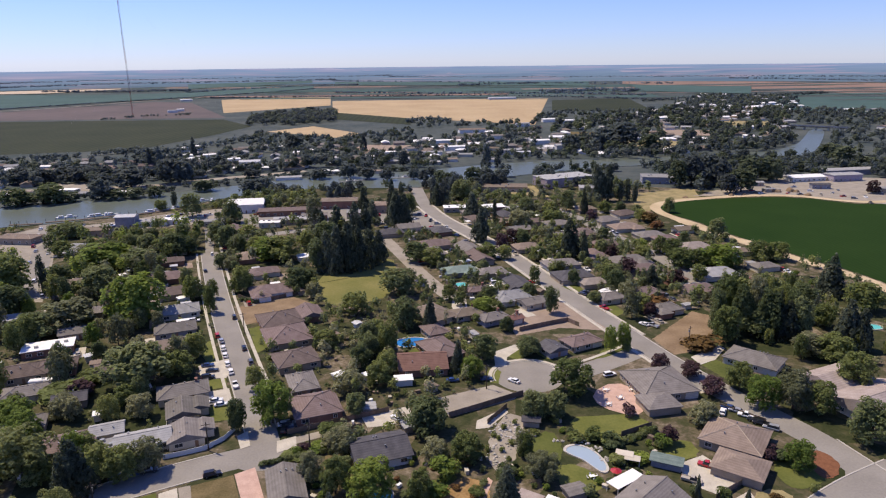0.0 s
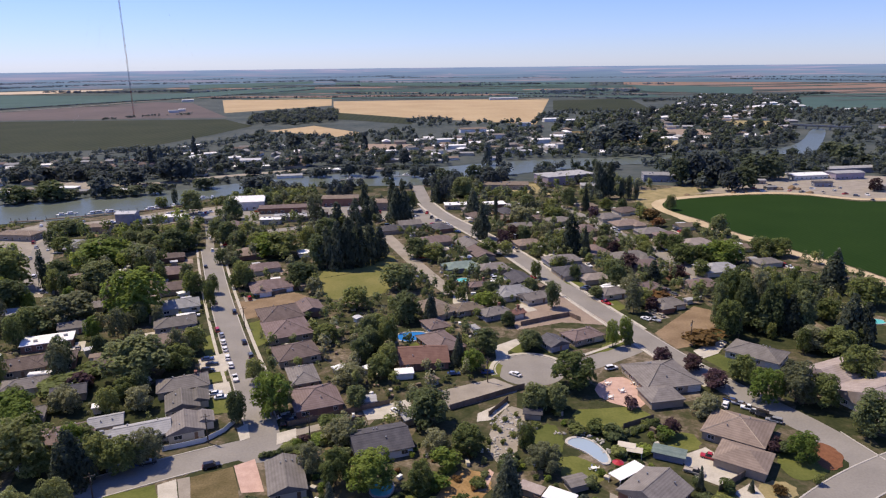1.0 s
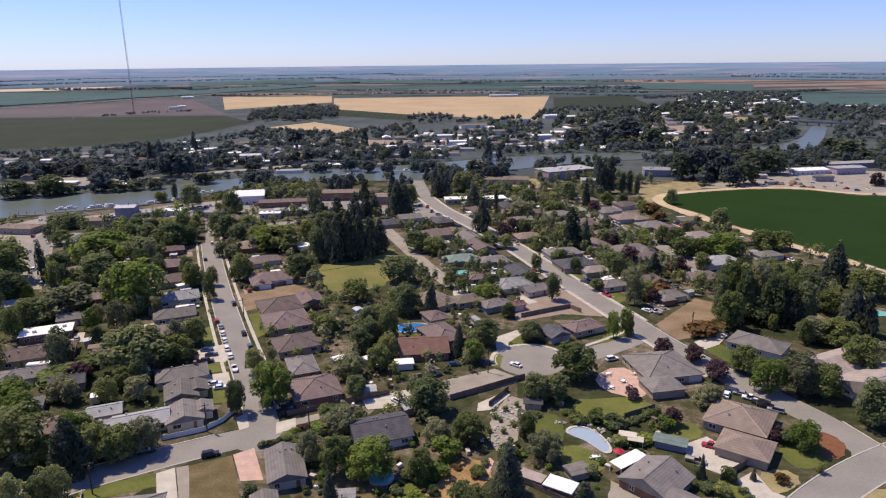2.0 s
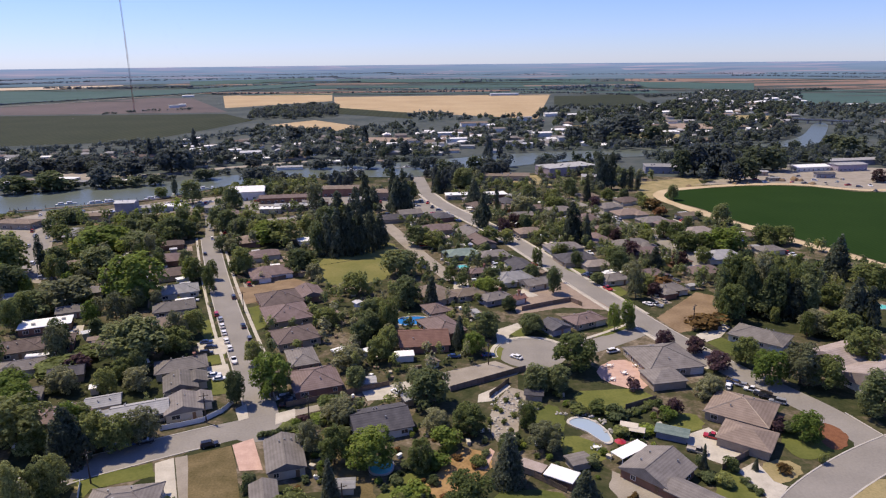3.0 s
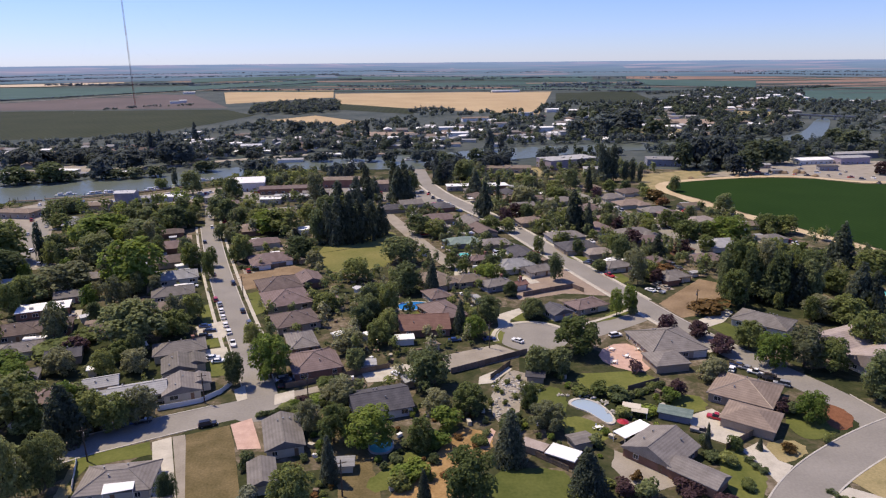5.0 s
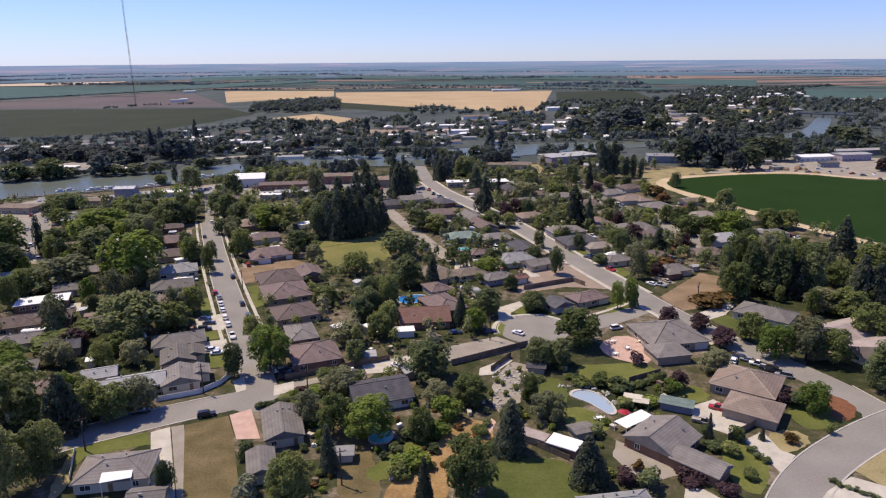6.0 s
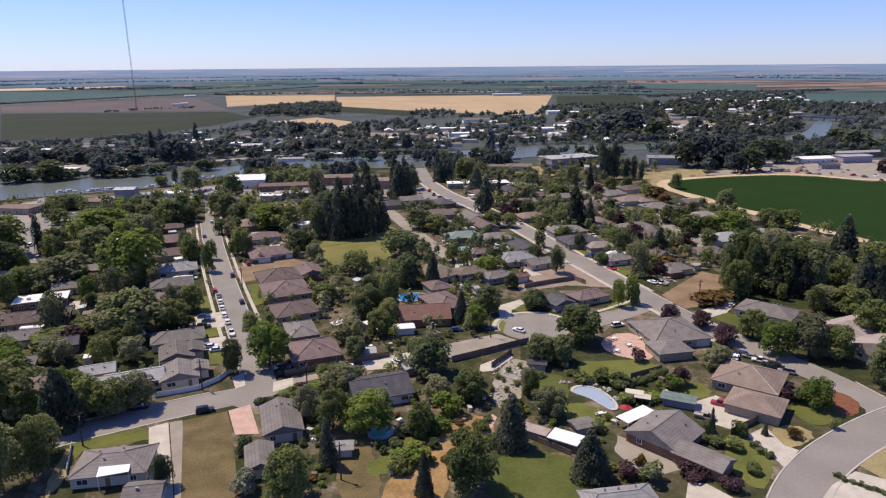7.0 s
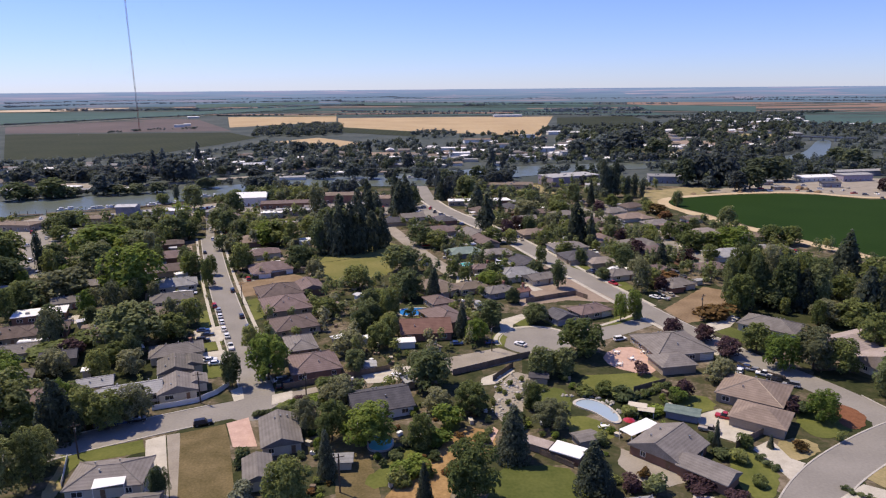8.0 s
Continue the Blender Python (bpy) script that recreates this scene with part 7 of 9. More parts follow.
tree("oak", 21.9, 371.1, 9.1, 13.4, 1)
tree("ash", 17.8, 283.2, 7.8, 11.4, 0)
tree("elm", 41.5, 304.6, 7.7, 9.0, 1)
tree("elm", 48.6, 283.8, 12.7, 8.1, 1)
tree("elm", 33.0, 239.2, 7.9, 12.0, 0)
tree("ash", 65.0, 240.3, 11.2, 6.2, 0)
tree("ash", 70.7, 243.2, 11.6, 6.3, 0)
tree("redwood", 24.0, 409.0, 22.8, 12.6, 1)
tree("olive", 53.4, 444.3, 12.8, 20.5, 1)
tree("oak", 75.8, 453.9, 10.4, 15.6, 1)
tree("redwood", 72.9, 369.7, 23.3, 14.2, 1)
tree("spruce", 82.8, 365.4, 18.6, 7.7, 1)
tree("spruce", 103.2, 315.4, 12.7, 11.5, 1)
tree("ash", 117.9, 384.0, 7.7, 10.3, 1)
tree("oak", 130.7, 350.7, 11.2, 17.3, 1)
tree("spruce", 105.0, 486.8, 20.5, 8.5, 1)
tree("cypress", 35.5, 448.9, 18.5, 3.8, 1)
tree("spruce", 21.2, 472.4, 20.5, 16.0, 1)
tree("elm", 16.6, 546.7, 16.7, 23.0, 1)
tree("spruce", -5.0, 524.1, 17.8, 13.3, 1)
tree("cypress", 125.1, 533.2, 28.2, 9.3, 1)
tree("cypress", 134.8, 532.4, 27.4, 7.9, 1)
tree("cypress", 129.4, 532.5, 21.4, 7.0, 1)
tree("cypress", 143.0, 529.0, 15.7, 6.0, 1)
tree("cypress", 148.7, 528.8, 17.4, 6.5, 1)
tree("cypress", 154.4, 528.3, 14.0, 5.1, 1)
tree("elm", 21.0, 345.2, 6.7, 9.0, 1)
tree("oak", 35.2, 369.9, 8.7, 9.6, 1)
tree("oak", 47.0, 327.3, 9.3, 6.9, 1)
tree("elm", 87.0, 321.9, 11.5, 11.5, 1)
tree("olive", 88.0, 301.6, 9.6, 11.0, 1)
tree("oak", 90.2, 285.1, 8.9, 11.5, 1)
tree("elm", 71.0, 296.4, 5.8, 8.0, 1)
tree("plum", 95.2, 331.7, 5.9, 6.5, 1)
tree("elm", 168.1, 487.0, 11.5, 10.5, 1)
tree("oak", 62.6, 343.4, 6.9, 6.0, 1)
tree("shrub", 44.0, 177.9, 4.1, 6.7, 0)
tree("darkshrub", 49.7, 174.6, 4.8, 7.6, 0)
tree("shrub", 39.0, 177.7, 3.5, 5.0, 0)
tree("oak", 7.7, 294.5, 7.1, 6.7, 1)
tree("elm", 21.4, 301.7, 6.8, 11.6, 1)
tree("elm", 113.0, 258.5, 20, 9, 0)
tree("oak", 120.0, 264.2, 24, 11, 0)
tree("elm", 122.8, 257.6, 22, 12, 0)
tree("olive", 130.0, 261.1, 25, 11, 0)
tree("elm", 132.2, 253.9, 21, 12, 0)
tree("oak", 139.5, 257.3, 23, 11, 0)
tree("elm", 143.3, 251.6, 19, 12, 0)
tree("elm", 126.7, 271.8, 24, 11, 0)
tree("oak", 138.5, 271.5, 23, 12, 0)
# ---- shrubs of the foreground ----
tree("darkshrub", 95.4, 166.4, 4.3, 5.9, 0)
tree("plumshrub", 92.0, 167.1, 5.3, 5.2, 0)
tree("darkshrub", 73.2, 143.8, 1.4, 3.0, 0)
tree("darkshrub", 74.1, 141.4, 1.4, 2.7, 0)
tree("darkshrub", 74.8, 139.3, 1.5, 2.7, 0)
tree("shrub", 68.5, 133.3, 2.8, 3.7, 0)
tree("shrub", 72.5, 148.6, 4.4, 4.6, 0)
tree("darkshrub", 65.0, 151.1, 4.0, 3.1, 0)
tree("plumshrub", 40.1, 131.8, 3.8, 5.2, 0)
tree("darkshrub", 44.9, 130.9, 5.0, 6.0, 0)
tree("plumshrub", 61.1, 127.4, 3.8, 4.8, 0)
tree("limeshrub", -0.3, 159.7, 6.7, 7.4, 0)
tree("limeshrub", -9.5, 137.1, 4.2, 7.8, 0)
tree("limeshrub", -3.1, 151.4, 4.1, 7.1, 0)
tree("dryshrub", 101.7, 243.3, 5.9, 16.2, 0)
tree("shrub", -43.1, 171.2, 1.0, 9.7, 0)
tree("limeshrub", 63.9, 173.9, 4.3, 5.1, 0)
tree("darkshrub", 16.9, 159.5, 5.1, 7.4, 0)
tree("olive", 22.8, 171.4, 8.2, 6.4, 0)
tree("shrub", -128.6, 218.4, 4.8, 11.2, 0)
tree("dryshrub", -127.7, 213.1, 2.0, 8.8, 0)
tree("shrub", 49.3, 176.1, 4.1, 6.7, 0)
tree("darkshrub", 71.0, 241.6, 7.2, 4.5, 0)
tree("shrub", 96.6, 151.9, 3.3, 2.6, 0)
tree("darkshrub", 57.8, 135.9, 3.2, 5.5, 0)
tree("plumshrub", 54.7, 131.9, 3.5, 6.7, 0)
tree("darkshrub", 86.1, 131.6, 1.0, 1.9, 0)
tree("darkshrub", 86.9, 129.9, 1.0, 1.9, 0)
tree("darkshrub", 88.2, 129.3, 1.0, 1.9, 0)
tree("darkshrub", 89.4, 128.2, 1.0, 1.9, 0)
tree("darkshrub", 90.5, 127.0, 1.0, 1.9, 0)
tree("darkshrub", 91.9, 126.2, 1.0, 1.9, 0)
tree("darkshrub", 92.6, 125.1, 1.0, 1.9, 0)
tree("darkshrub", -52.0, 166.3, 1.9, 2.4, 0)
tree("darkshrub", -50.7, 166.8, 1.9, 2.4, 0)
tree("darkshrub", -49.5, 167.3, 1.9, 2.4, 0)
tree("darkshrub", -48.2, 167.9, 1.9, 2.4, 0)
tree("darkshrub", -46.9, 168.4, 1.9, 2.4, 0)
tree("darkshrub", -45.6, 168.9, 1.9, 2.4, 0)
tree("darkshrub", -44.3, 169.5, 1.9, 2.4, 0)
tree("darkshrub", -43.0, 170.0, 1.8, 2.4, 0)
tree("darkshrub", -41.7, 170.5, 1.8, 2.4, 0)
tree("shrub", 14.7, 180.3, 1.9, 2.3, 0)
tree("shrub", 18.4, 184.9, 2.0, 2.0, 0)
tree("shrub", 20.1, 176.0, 1.8, 2.6, 0)
tree("shrub", 16.5, 172.5, 1.9, 1.9, 0)
tree("shrub", 22.5, 183.0, 2.0, 2.0, 0)
tree("shrub", 21.9, 170.9, 1.8, 2.5, 0)
tree("shrub", 12.5, 172.6, 1.8, 2.2, 0)
tree("shrub", 18.1, 167.6, 1.9, 1.9, 0)
tree("shrub", 16.2, 178.7, 2.0, 1.6, 0)
tree("shrub", 21.8, 187.6, 2.0, 2.1, 0)
tree("shrub", -37.8, 176.7, 1.7, 2.5, 0)
tree("shrub", -36.1, 177.4, 1.7, 2.5, 0)
tree("shrub", -34.4, 178.2, 1.7, 2.5, 0)
tree("shrub", -32.8, 179.0, 1.7, 2.5, 0)
tree("shrub", -31.1, 179.7, 1.7, 2.5, 0)
tree("shrub", -29.3, 180.5, 1.7, 2.5, 0)
tree("shrub", -27.6, 181.3, 1.7, 2.5, 0)
tree("shrub", -25.9, 182.1, 1.7, 2.5, 0)
tree("darkshrub", 53.4, 176.3, 2.0, 2.7, 0)
tree("darkshrub", 55.1, 177.3, 2.0, 2.7, 0)
tree("darkshrub", 56.9, 178.4, 2.0, 2.7, 0)
tree("darkshrub", 58.7, 179.4, 2.0, 2.8, 0)
tree("darkshrub", 60.5, 180.5, 2.0, 2.8, 0)
tree("darkshrub", 62.3, 181.5, 2.0, 2.8, 0)
tree("darkshrub", 64.1, 182.6, 2.1, 2.8, 0)
# ---- filling of the yards ----
YARDS_WEST = [(-223.5, 298.3), (-138.9, 372.9), (-111.6, 314.4), (-78.0, 193.3), (-83.0, 171.3), (-106.0, 153.6), (-123.5, 153.8)]
YARDS_MIDDLE = [(-102.3, 335.1), (-65.0, 323.4), (-24.0, 302.8), (11.8, 268.8), (16.0, 224.5), (-2.0, 188.2), (-27.2, 170.7), (-54.9, 192.9)]
YARDS_EAST = [(19.4, 448.7), (87.5, 488.2), (138.7, 340.0), (129.8, 290.2), (101.8, 282.5), (73.1, 309.9), (35.0, 367.8)]
YARDS_LANE = [(-39.2, 460.8), (-19.1, 450.1), (32.8, 342.9), (55.3, 300.9), (35.5, 268.3), (16.5, 268.7), (-7.6, 284.9)]
GARDEN_WEST = [(-43.8, 174.2), (-24.4, 174.0), (11.0, 173.5), (11.5, 157.9), (-12.0, 135.5), (-11.0, 121.4), (-41.8, 121.7), (-35.2, 147.6)]
GARDEN_EAST = [(13.5, 188.0), (36.5, 191.7), (68.7, 183.5), (69.6, 163.2), (38.6, 130.8), (22.6, 152.3), (13.0, 157.9)]
GROVE_EAST = [(132.0, 308.4), (193.8, 338.5), (210.5, 297.2), (164.7, 227.5), (132.5, 228.0), (111.6, 246.2)]
scatter(YARDS_WEST, 60, ['oak', 'olive', 'ash', 'olive', 'elm'], (7, 14), (6, 10), 1, 11, 5)
grove(YARDS_WEST, 210, ('leaf_mid', 'leaf_dark', 'leaf_olive'), (1.2, 3), (2, 4), 12, 2, 34, 0.13, label="low green shrubs and hedges in back yards", name="shrubbery")
grove(YARDS_MIDDLE, 85, ('leaf_mid', 'leaf_dark', 'leaf_olive'), (4, 9), (4, 7), 13, 5, 150, 0.082, label="uncounted garden trees between houses", name="woods")
grove(YARDS_MIDDLE, 210, ('leaf_mid', 'leaf_dark', 'leaf_olive'), (1, 3), (1.5, 4), 14, 2, 34, 0.13, label="low green shrubs and hedges in back yards", name="shrubbery")
grove(YARDS_EAST, 230, ('leaf_dark', 'leaf_mid', 'leaf_olive', 'leaf_dark'), (5, 11), (4, 8), 15, 3.5, 120, 0.092, label="uncounted garden trees between houses", name="woods")
grove(YARDS_EAST, 180, ('leaf_mid', 'leaf_dark', 'leaf_olive'), (1.2, 3), (2, 4), 16, 2, 34, 0.13, label="low green shrubs and hedges in back yards", name="shrubbery")
grove(YARDS_LANE, 95, ('leaf_mid', 'leaf_dark', 'leaf_olive'), (4, 9), (4, 7), 17, 4, 130, 0.088, label="uncounted garden trees between houses", name="woods")
grove(YARDS_LANE, 150, ('leaf_mid', 'leaf_dark', 'leaf_olive'), (1, 3), (1.5, 3.5), 18, 2, 34, 0.13, label="low green shrubs and hedges in back yards", name="shrubbery")
scatter(GARDEN_WEST, 60, ['shrub', 'darkshrub', 'limeshrub', 'dryshrub'], (0.8, 2.4), (1.2, 3), 1, 19, 2)
scatter(GARDEN_EAST, 50, ['shrub', 'darkshrub', 'limeshrub', 'shrub'], (0.8, 2.4), (1.2, 3), 1, 20, 2)
grove(GROVE_EAST, 30, ('leaf_mid', 'leaf_olive', 'leaf_bright'), (2, 5), (3, 6), 121, 3, 120, 0.094, label="low garden greenery below tall trees", name="shrubbery")
scatter(GROVE_EAST, 16, ['oak', 'olive', 'redwood', 'oak'], (6, 11), (4, 7), 1, 21, 8)
grove([(163.9, 425.0), (176.4, 410.8), (208.2, 338.1), (204.3, 280.2), (180.4, 251.4), (137.3, 308.3)], 70, ('leaf_dark', 'leaf_mid', 'leaf_olive', 'leaf_dark'), (5, 10), (5, 9), 22, 4, 120, 0.092, label="uncounted garden trees between houses", name="woods")
grove([(-278.0, 377.1), (-278.3, 419.5), (-167.7, 455.6), (-138.9, 372.9), (-217.4, 289.6)], 100, ('leaf_mid', 'leaf_bright', 'leaf_olive', 'leaf_mid'), (9, 16), (7, 11), 23, 4, 120, 0.092, label="uncounted garden trees between houses", name="woods")
grove([(-167.2, 465.6), (-37.6, 493.3), (-32.0, 369.8), (-72.9, 334.3), (-117.7, 347.0)], 80, ('leaf_dark', 'leaf_mid', 'leaf_conifer', 'leaf_olive'), (7, 15), (6, 9), 24, 4, 120, 0.092, label="uncounted garden trees between houses", name="woods")
# ---- garden sheds in the yards ----
for k, (ring, count) in enumerate(((YARDS_WEST, 26), (YARDS_MIDDLE, 16), (YARDS_EAST, 22), (YARDS_LANE, 12))):
    yard_rnd = random.Random(80 + k)
    for x, y in spots_in(ring, count, 90 + k, 8):
        if in_plan(x, y, 3.0):
            continue
        shed(x, y, yard_rnd.choice((22, 38, 112, 128)), yard_rnd.uniform(2.5, 5), yard_rnd.uniform(2.2, 3.5), yard_rnd.choice(("white", "light", "metal", "tan", "white")), yard_rnd.choice(("cream", "whitewash", "beige")), label="small pale garden shed in a back yard", shape=yard_rnd.choice(("gable", "flat")))
        KEEP_OUT.append((x, y, 3))
KEEP_OUT.append((93.9, 567.1, 13))
KEEP_OUT.append((78.4, 558.8, 13))
KEEP_OUT.append((108.2, 566.4, 13))
KEEP_OUT.append((53.3, 569.0, 13))
KEEP_OUT.append((192.8, 587.5, 13))
KEEP_OUT.append((186.5, 587.9, 13))
KEEP_OUT.append((203.3, 593.7, 13))
# ---- landing by the river ----
house(-231.1, 436.3, 10, 17, 11, "tan", "beige", "gable", h=4.5, name='building', label='tan-walled hall beside the river landing', pitch=0.2, fine=True)
house(-247.9, 436.9, 5, 12, 9, "metal", "slate", "gable", h=4, name='building', label='grey sheet-metal shed beside the river landing', pitch=0.2, fine=True)
house(-161.4, 461.4, 8, 14, 8, "light", "cream", "flat", h=3.5, name='building', label='low pale shop near the river landing', pitch=0.2, fine=True)
house(-93.1, 476.0, 8, 18, 9, "grey", "brick", "gable", h=4, name='building', label='grey-roofed brick store near the river', pitch=0.2, fine=True)
house(-61.5, 483.7, 4, 18, 10, "light", "beige", "flat", h=4, name='building', label='low pale store near the river', pitch=0.2, fine=True)
car(-260.4, 445.0, 12, "white", "van", "parked near the river")
car(-256.0, 464.4, 100, "silver", "sedan", "parked near the river")
car(-234.7, 461.6, 15, "white", "pickup", "parked near the river")
car(-213.2, 466.9, 12, "grey", "sedan", "parked near the river")
car(-210.9, 468.9, 100, "white", "pickup", "parked near the river")
car(-203.7, 475.0, 15, "red", "van", "parked near the river")
car(-205.7, 488.2, 95, "white", "sedan", "parked near the river")
car(-203.2, 490.4, 12, "silver", "pickup", "parked near the river")
car(-200.7, 492.6, 100, "white", "van", "parked near the river")
car(-197.3, 494.7, 15, "black", "sedan", "parked near the river")
car(-193.9, 496.9, 95, "grey", "pickup", "parked near the river")
car(-181.1, 489.5, 12, "white", "van", "parked near the river")
car(-178.5, 491.7, 100, "red", "sedan", "parked near the river")
car(-175.9, 493.9, 15, "white", "pickup", "parked near the river")
car(-168.1, 495.9, 95, "silver", "van", "parked near the river")
car(-163.3, 488.8, 12, "white", "sedan", "parked near the river")
car(-230.2, 455.1, 100, "black", "pickup", "parked near the river")
car(-230.4, 456.8, 15, "grey", "van", "parked near the river")
car(-182.2, 474.1, 95, "white", "sedan", "parked near the river")
car(-139.9, 493.8, 12, "red", "pickup", "parked near the river")
car(-131.0, 502.0, 100, "white", "van", "parked near the river")
car(-87.5, 470.0, 12, "black", "van", "parked near the river")
car(-82.0, 476.7, 100, "grey", "sedan", "parked near the river")
car(-50.5, 486.8, 15, "white", "pickup", "parked near the river")
car(-47.0, 486.4, 95, "red", "van", "parked near the river")
car(-37.4, 490.5, 12, "white", "sedan", "parked near the river")
car(-32.2, 488.0, 100, "silver", "pickup", "parked near the river")
car(-27.7, 481.1, 15, "white", "van", "parked near the river")
# ---- more garden trees ----
tree("dryshrub", 144.4, 456.7, 7.9, 13.8, 1)
tree("dryshrub", 143.5, 435.2, 7.3, 11.7, 1)
tree("oak", 140.2, 462.3, 8.6, 10.7, 1)
tree("elm", 131.3, 484.1, 9.8, 11.1, 1)
tree("oak", 121.0, 489.1, 9.1, 11.1, 1)
tree("plum", 104.4, 458.2, 9.4, 8.8, 1)
tree("elm", 142.2, 479.8, 8.2, 9.3, 1)
tree("elm", -192.6, 398.5, 10.2, 13.6, 1)
tree("elm", -179.6, 393.9, 11.0, 14.8, 1)
tree("oak", -194.3, 383.8, 9.8, 13.2, 1)
tree("olive", -208.0, 375.0, 9.7, 16.1, 1)
tree("elm", -155.6, 387.3, 11.2, 14.3, 1)
tree("oak", -228.2, 389.1, 9.0, 13.8, 1)
tree("elm", -139.8, 416.8, 8.8, 9.8, 1)
tree("oak", -125.6, 417.4, 11.0, 14.8, 1)
tree("elm", -115.0, 407.3, 10.4, 14.4, 1)
tree("oak", -83.4, 395.2, 12.5, 12.4, 1)
tree("elm", -124.0, 358.8, 9.1, 9.8, 1)
tree("oak", -103.7, 315.6, 7.6, 6.9, 1)
tree("plum", 96.8, 337.7, 9.3, 10.9, 1)
tree("plumshrub", 103.0, 349.7, 6.3, 9.3, 1)
tree("plum", 116.5, 318.8, 9.2, 9.4, 1)
tree("plum", 92.7, 278.7, 6.6, 7.3, 1)
tree("olive", 83.3, 276.7, 13.8, 8.6, 1)
tree("elm", 83.9, 311.8, 11.5, 10.6, 1)
tree("oak", 84.0, 322.9, 10.4, 9.2, 1)
tree("oak", 131.8, 367.6, 12.1, 13.4, 1)
tree("plum", 93.1, 364.6, 9.2, 9.7, 1)
tree("elm", 87.9, 374.0, 10.0, 11.2, 1)
tree("oak", 127.3, 378.2, 11.0, 11.6, 1)
tree("elm", 146.8, 393.0, 9.9, 9.3, 1)
tree("dryshrub", 99.4, 289.9, 6.5, 11.6, 1)
tree("oak", 113.9, 366.1, 8.5, 11.1, 1)
tree("elm", 66.2, 323.5, 8.5, 8.6, 1)
tree("oak", 70.9, 391.7, 9.8, 11.6, 1)
tree("olive", 64.4, 404.4, 11.4, 12.6, 1)
tree("plum", 43.3, 401.6, 10.4, 11.1, 1)
tree("elm", 49.2, 396.0, 11.1, 11.5, 1)
tree("oak", 54.0, 366.7, 8.7, 9.6, 1)
tree("plum", 35.6, 392.2, 10.0, 8.8, 1)
tree("elm", 100.2, 409.0, 8.6, 10.1, 1)
tree("oak", 132.0, 328.3, 8.7, 11.0, 1)
tree("elm", 131.0, 299.4, 8.7, 11.3, 1)
tree("ash", -128.2, 181.3, 10.2, 12.4, 0)
tree("ash", -126.0, 173.3, 8.6, 9.6, 0)
tree("plum", -125.5, 209.4, 6.0, 9.5, 0)
tree("oak", -106.5, 202.9, 7.7, 9.4, 0)
tree("olive", -123.7, 195.6, 7.9, 10.3, 0)
tree("oak", 23.4, 281.0, 7.0, 7.4, 0)
tree("elm", 26.7, 263.0, 6.7, 7.9, 0)
tree("oak", 2.6, 301.9, 8.3, 7.4, 1)
tree("oak", -154.6, 402.6, 11, 9, 1)
tree("elm", -164.2, 409.7, 14, 13, 1)
tree("oak", -169.6, 400.6, 13, 13, 1)
tree("elm", -186.4, 417.5, 9, 12, 1)
tree("elm", -142.5, 408.8, 15, 14, 1)
tree("elm", -122.3, 388.6, 12, 16, 1)
tree("olive", -117.1, 354.3, 8, 10, 1)
tree("olive", -98.3, 320.4, 7, 9, 1)
tree("ash", -123.2, 308.5, 11, 7, 1)
tree("oak", -112.1, 308.2, 10, 6, 1)
tree("oak", -110.4, 382.1, 12, 12, 1)
tree("elm", -99.9, 373.4, 13, 13, 1)
tree("elm", -73.4, 323.9, 7, 9, 1)
tree("olive", -63.0, 306.7, 8, 9, 1)
tree("darkshrub", -97.0, 303.7, 2.2, 3.4, 1)
tree("darkshrub", -94.5, 302.6, 2.2, 3.4, 1)
tree("darkshrub", -92.1, 301.5, 2.2, 3.4, 1)
tree("darkshrub", -89.6, 300.4, 2.2, 3.4, 1)
# ---- heaps of soil, garden furniture and boxes ----
soil_mound(279.7, 564.2, 3.2, 2.2, 3, "dirt")
soil_mound(284.7, 560.9, 3.6, 2.6, 4, "dirt")
soil_mound(297.3, 563.4, 4.2, 3.6, 5, "dirt")
soil_mound(300.4, 560.2, 3.0, 2.2, 6, "dirt")
soil_mound(264.5, 555.9, 3.0, 1.6, 7, "dirt")
soil_mound(240.6, 548.3, 2.8, 1.5, 8, "dirt")
soil_mound(302.9, 545.3, 3.4, 1.8, 9, "dirt")
soil_mound(251.8, 550.6, 2.6, 1.4, 10, "dirt")
soil_mound(153.1, 485.5, 4.0, 1.8, 11, "dirt")
soil_mound(199.8, 541.6, 3.0, 1.3, 12, "dirt")
garden_set(55.5, 208.8, 20)
garden_set(59.2, 203.3, 60)
garden_set(64.9, 208.7, 10)
garden_set(54.1, 198.9, 35)
garden_set(40.1, 159.1, 15)
CHESTS = (("roof_white", "white garden chest with a lid"), ("wall_cream", "cream garden chest with a lid"), ("fence", "wooden chest with a lid"), ("concrete", "grey chest with a lid"))
for k, (ring, count) in enumerate(((YARDS_WEST, 30), (YARDS_MIDDLE, 30), (YARDS_LANE, 24), (GARDEN_WEST, 16), (GARDEN_EAST, 14), (YARDS_EAST, 30))):
    box_rnd = random.Random(140 + k)
    for x, y in spots_in(ring, count, 150 + k, 4):
        mat, word = box_rnd.choice(CHESTS)
        if not in_plan(x, y, 1.2):
            storage_box(x, y, box_rnd.uniform(0, 180), box_rnd.uniform(0.8, 2.2), box_rnd.uniform(0.6, 1.2), box_rnd.uniform(0.6, 1.3), mat, word + " standing in a yard")
tree("plumshrub", -41.5, 174.9, 2.5, 3.6, 0)
tree("darkshrub", -29.5, 165.0, 4.2, 6.2, 0)
tree("limeshrub", -37.4, 174.8, 2.4, 6.5, 0)
tree("shrub", -36.5, 183.3, 3.9, 6.8, 0)
tree("olive", -33.5, 175.6, 4.9, 7.2, 0)
tree("shrub", 8.3, 152.0, 3.1, 4.3, 0)
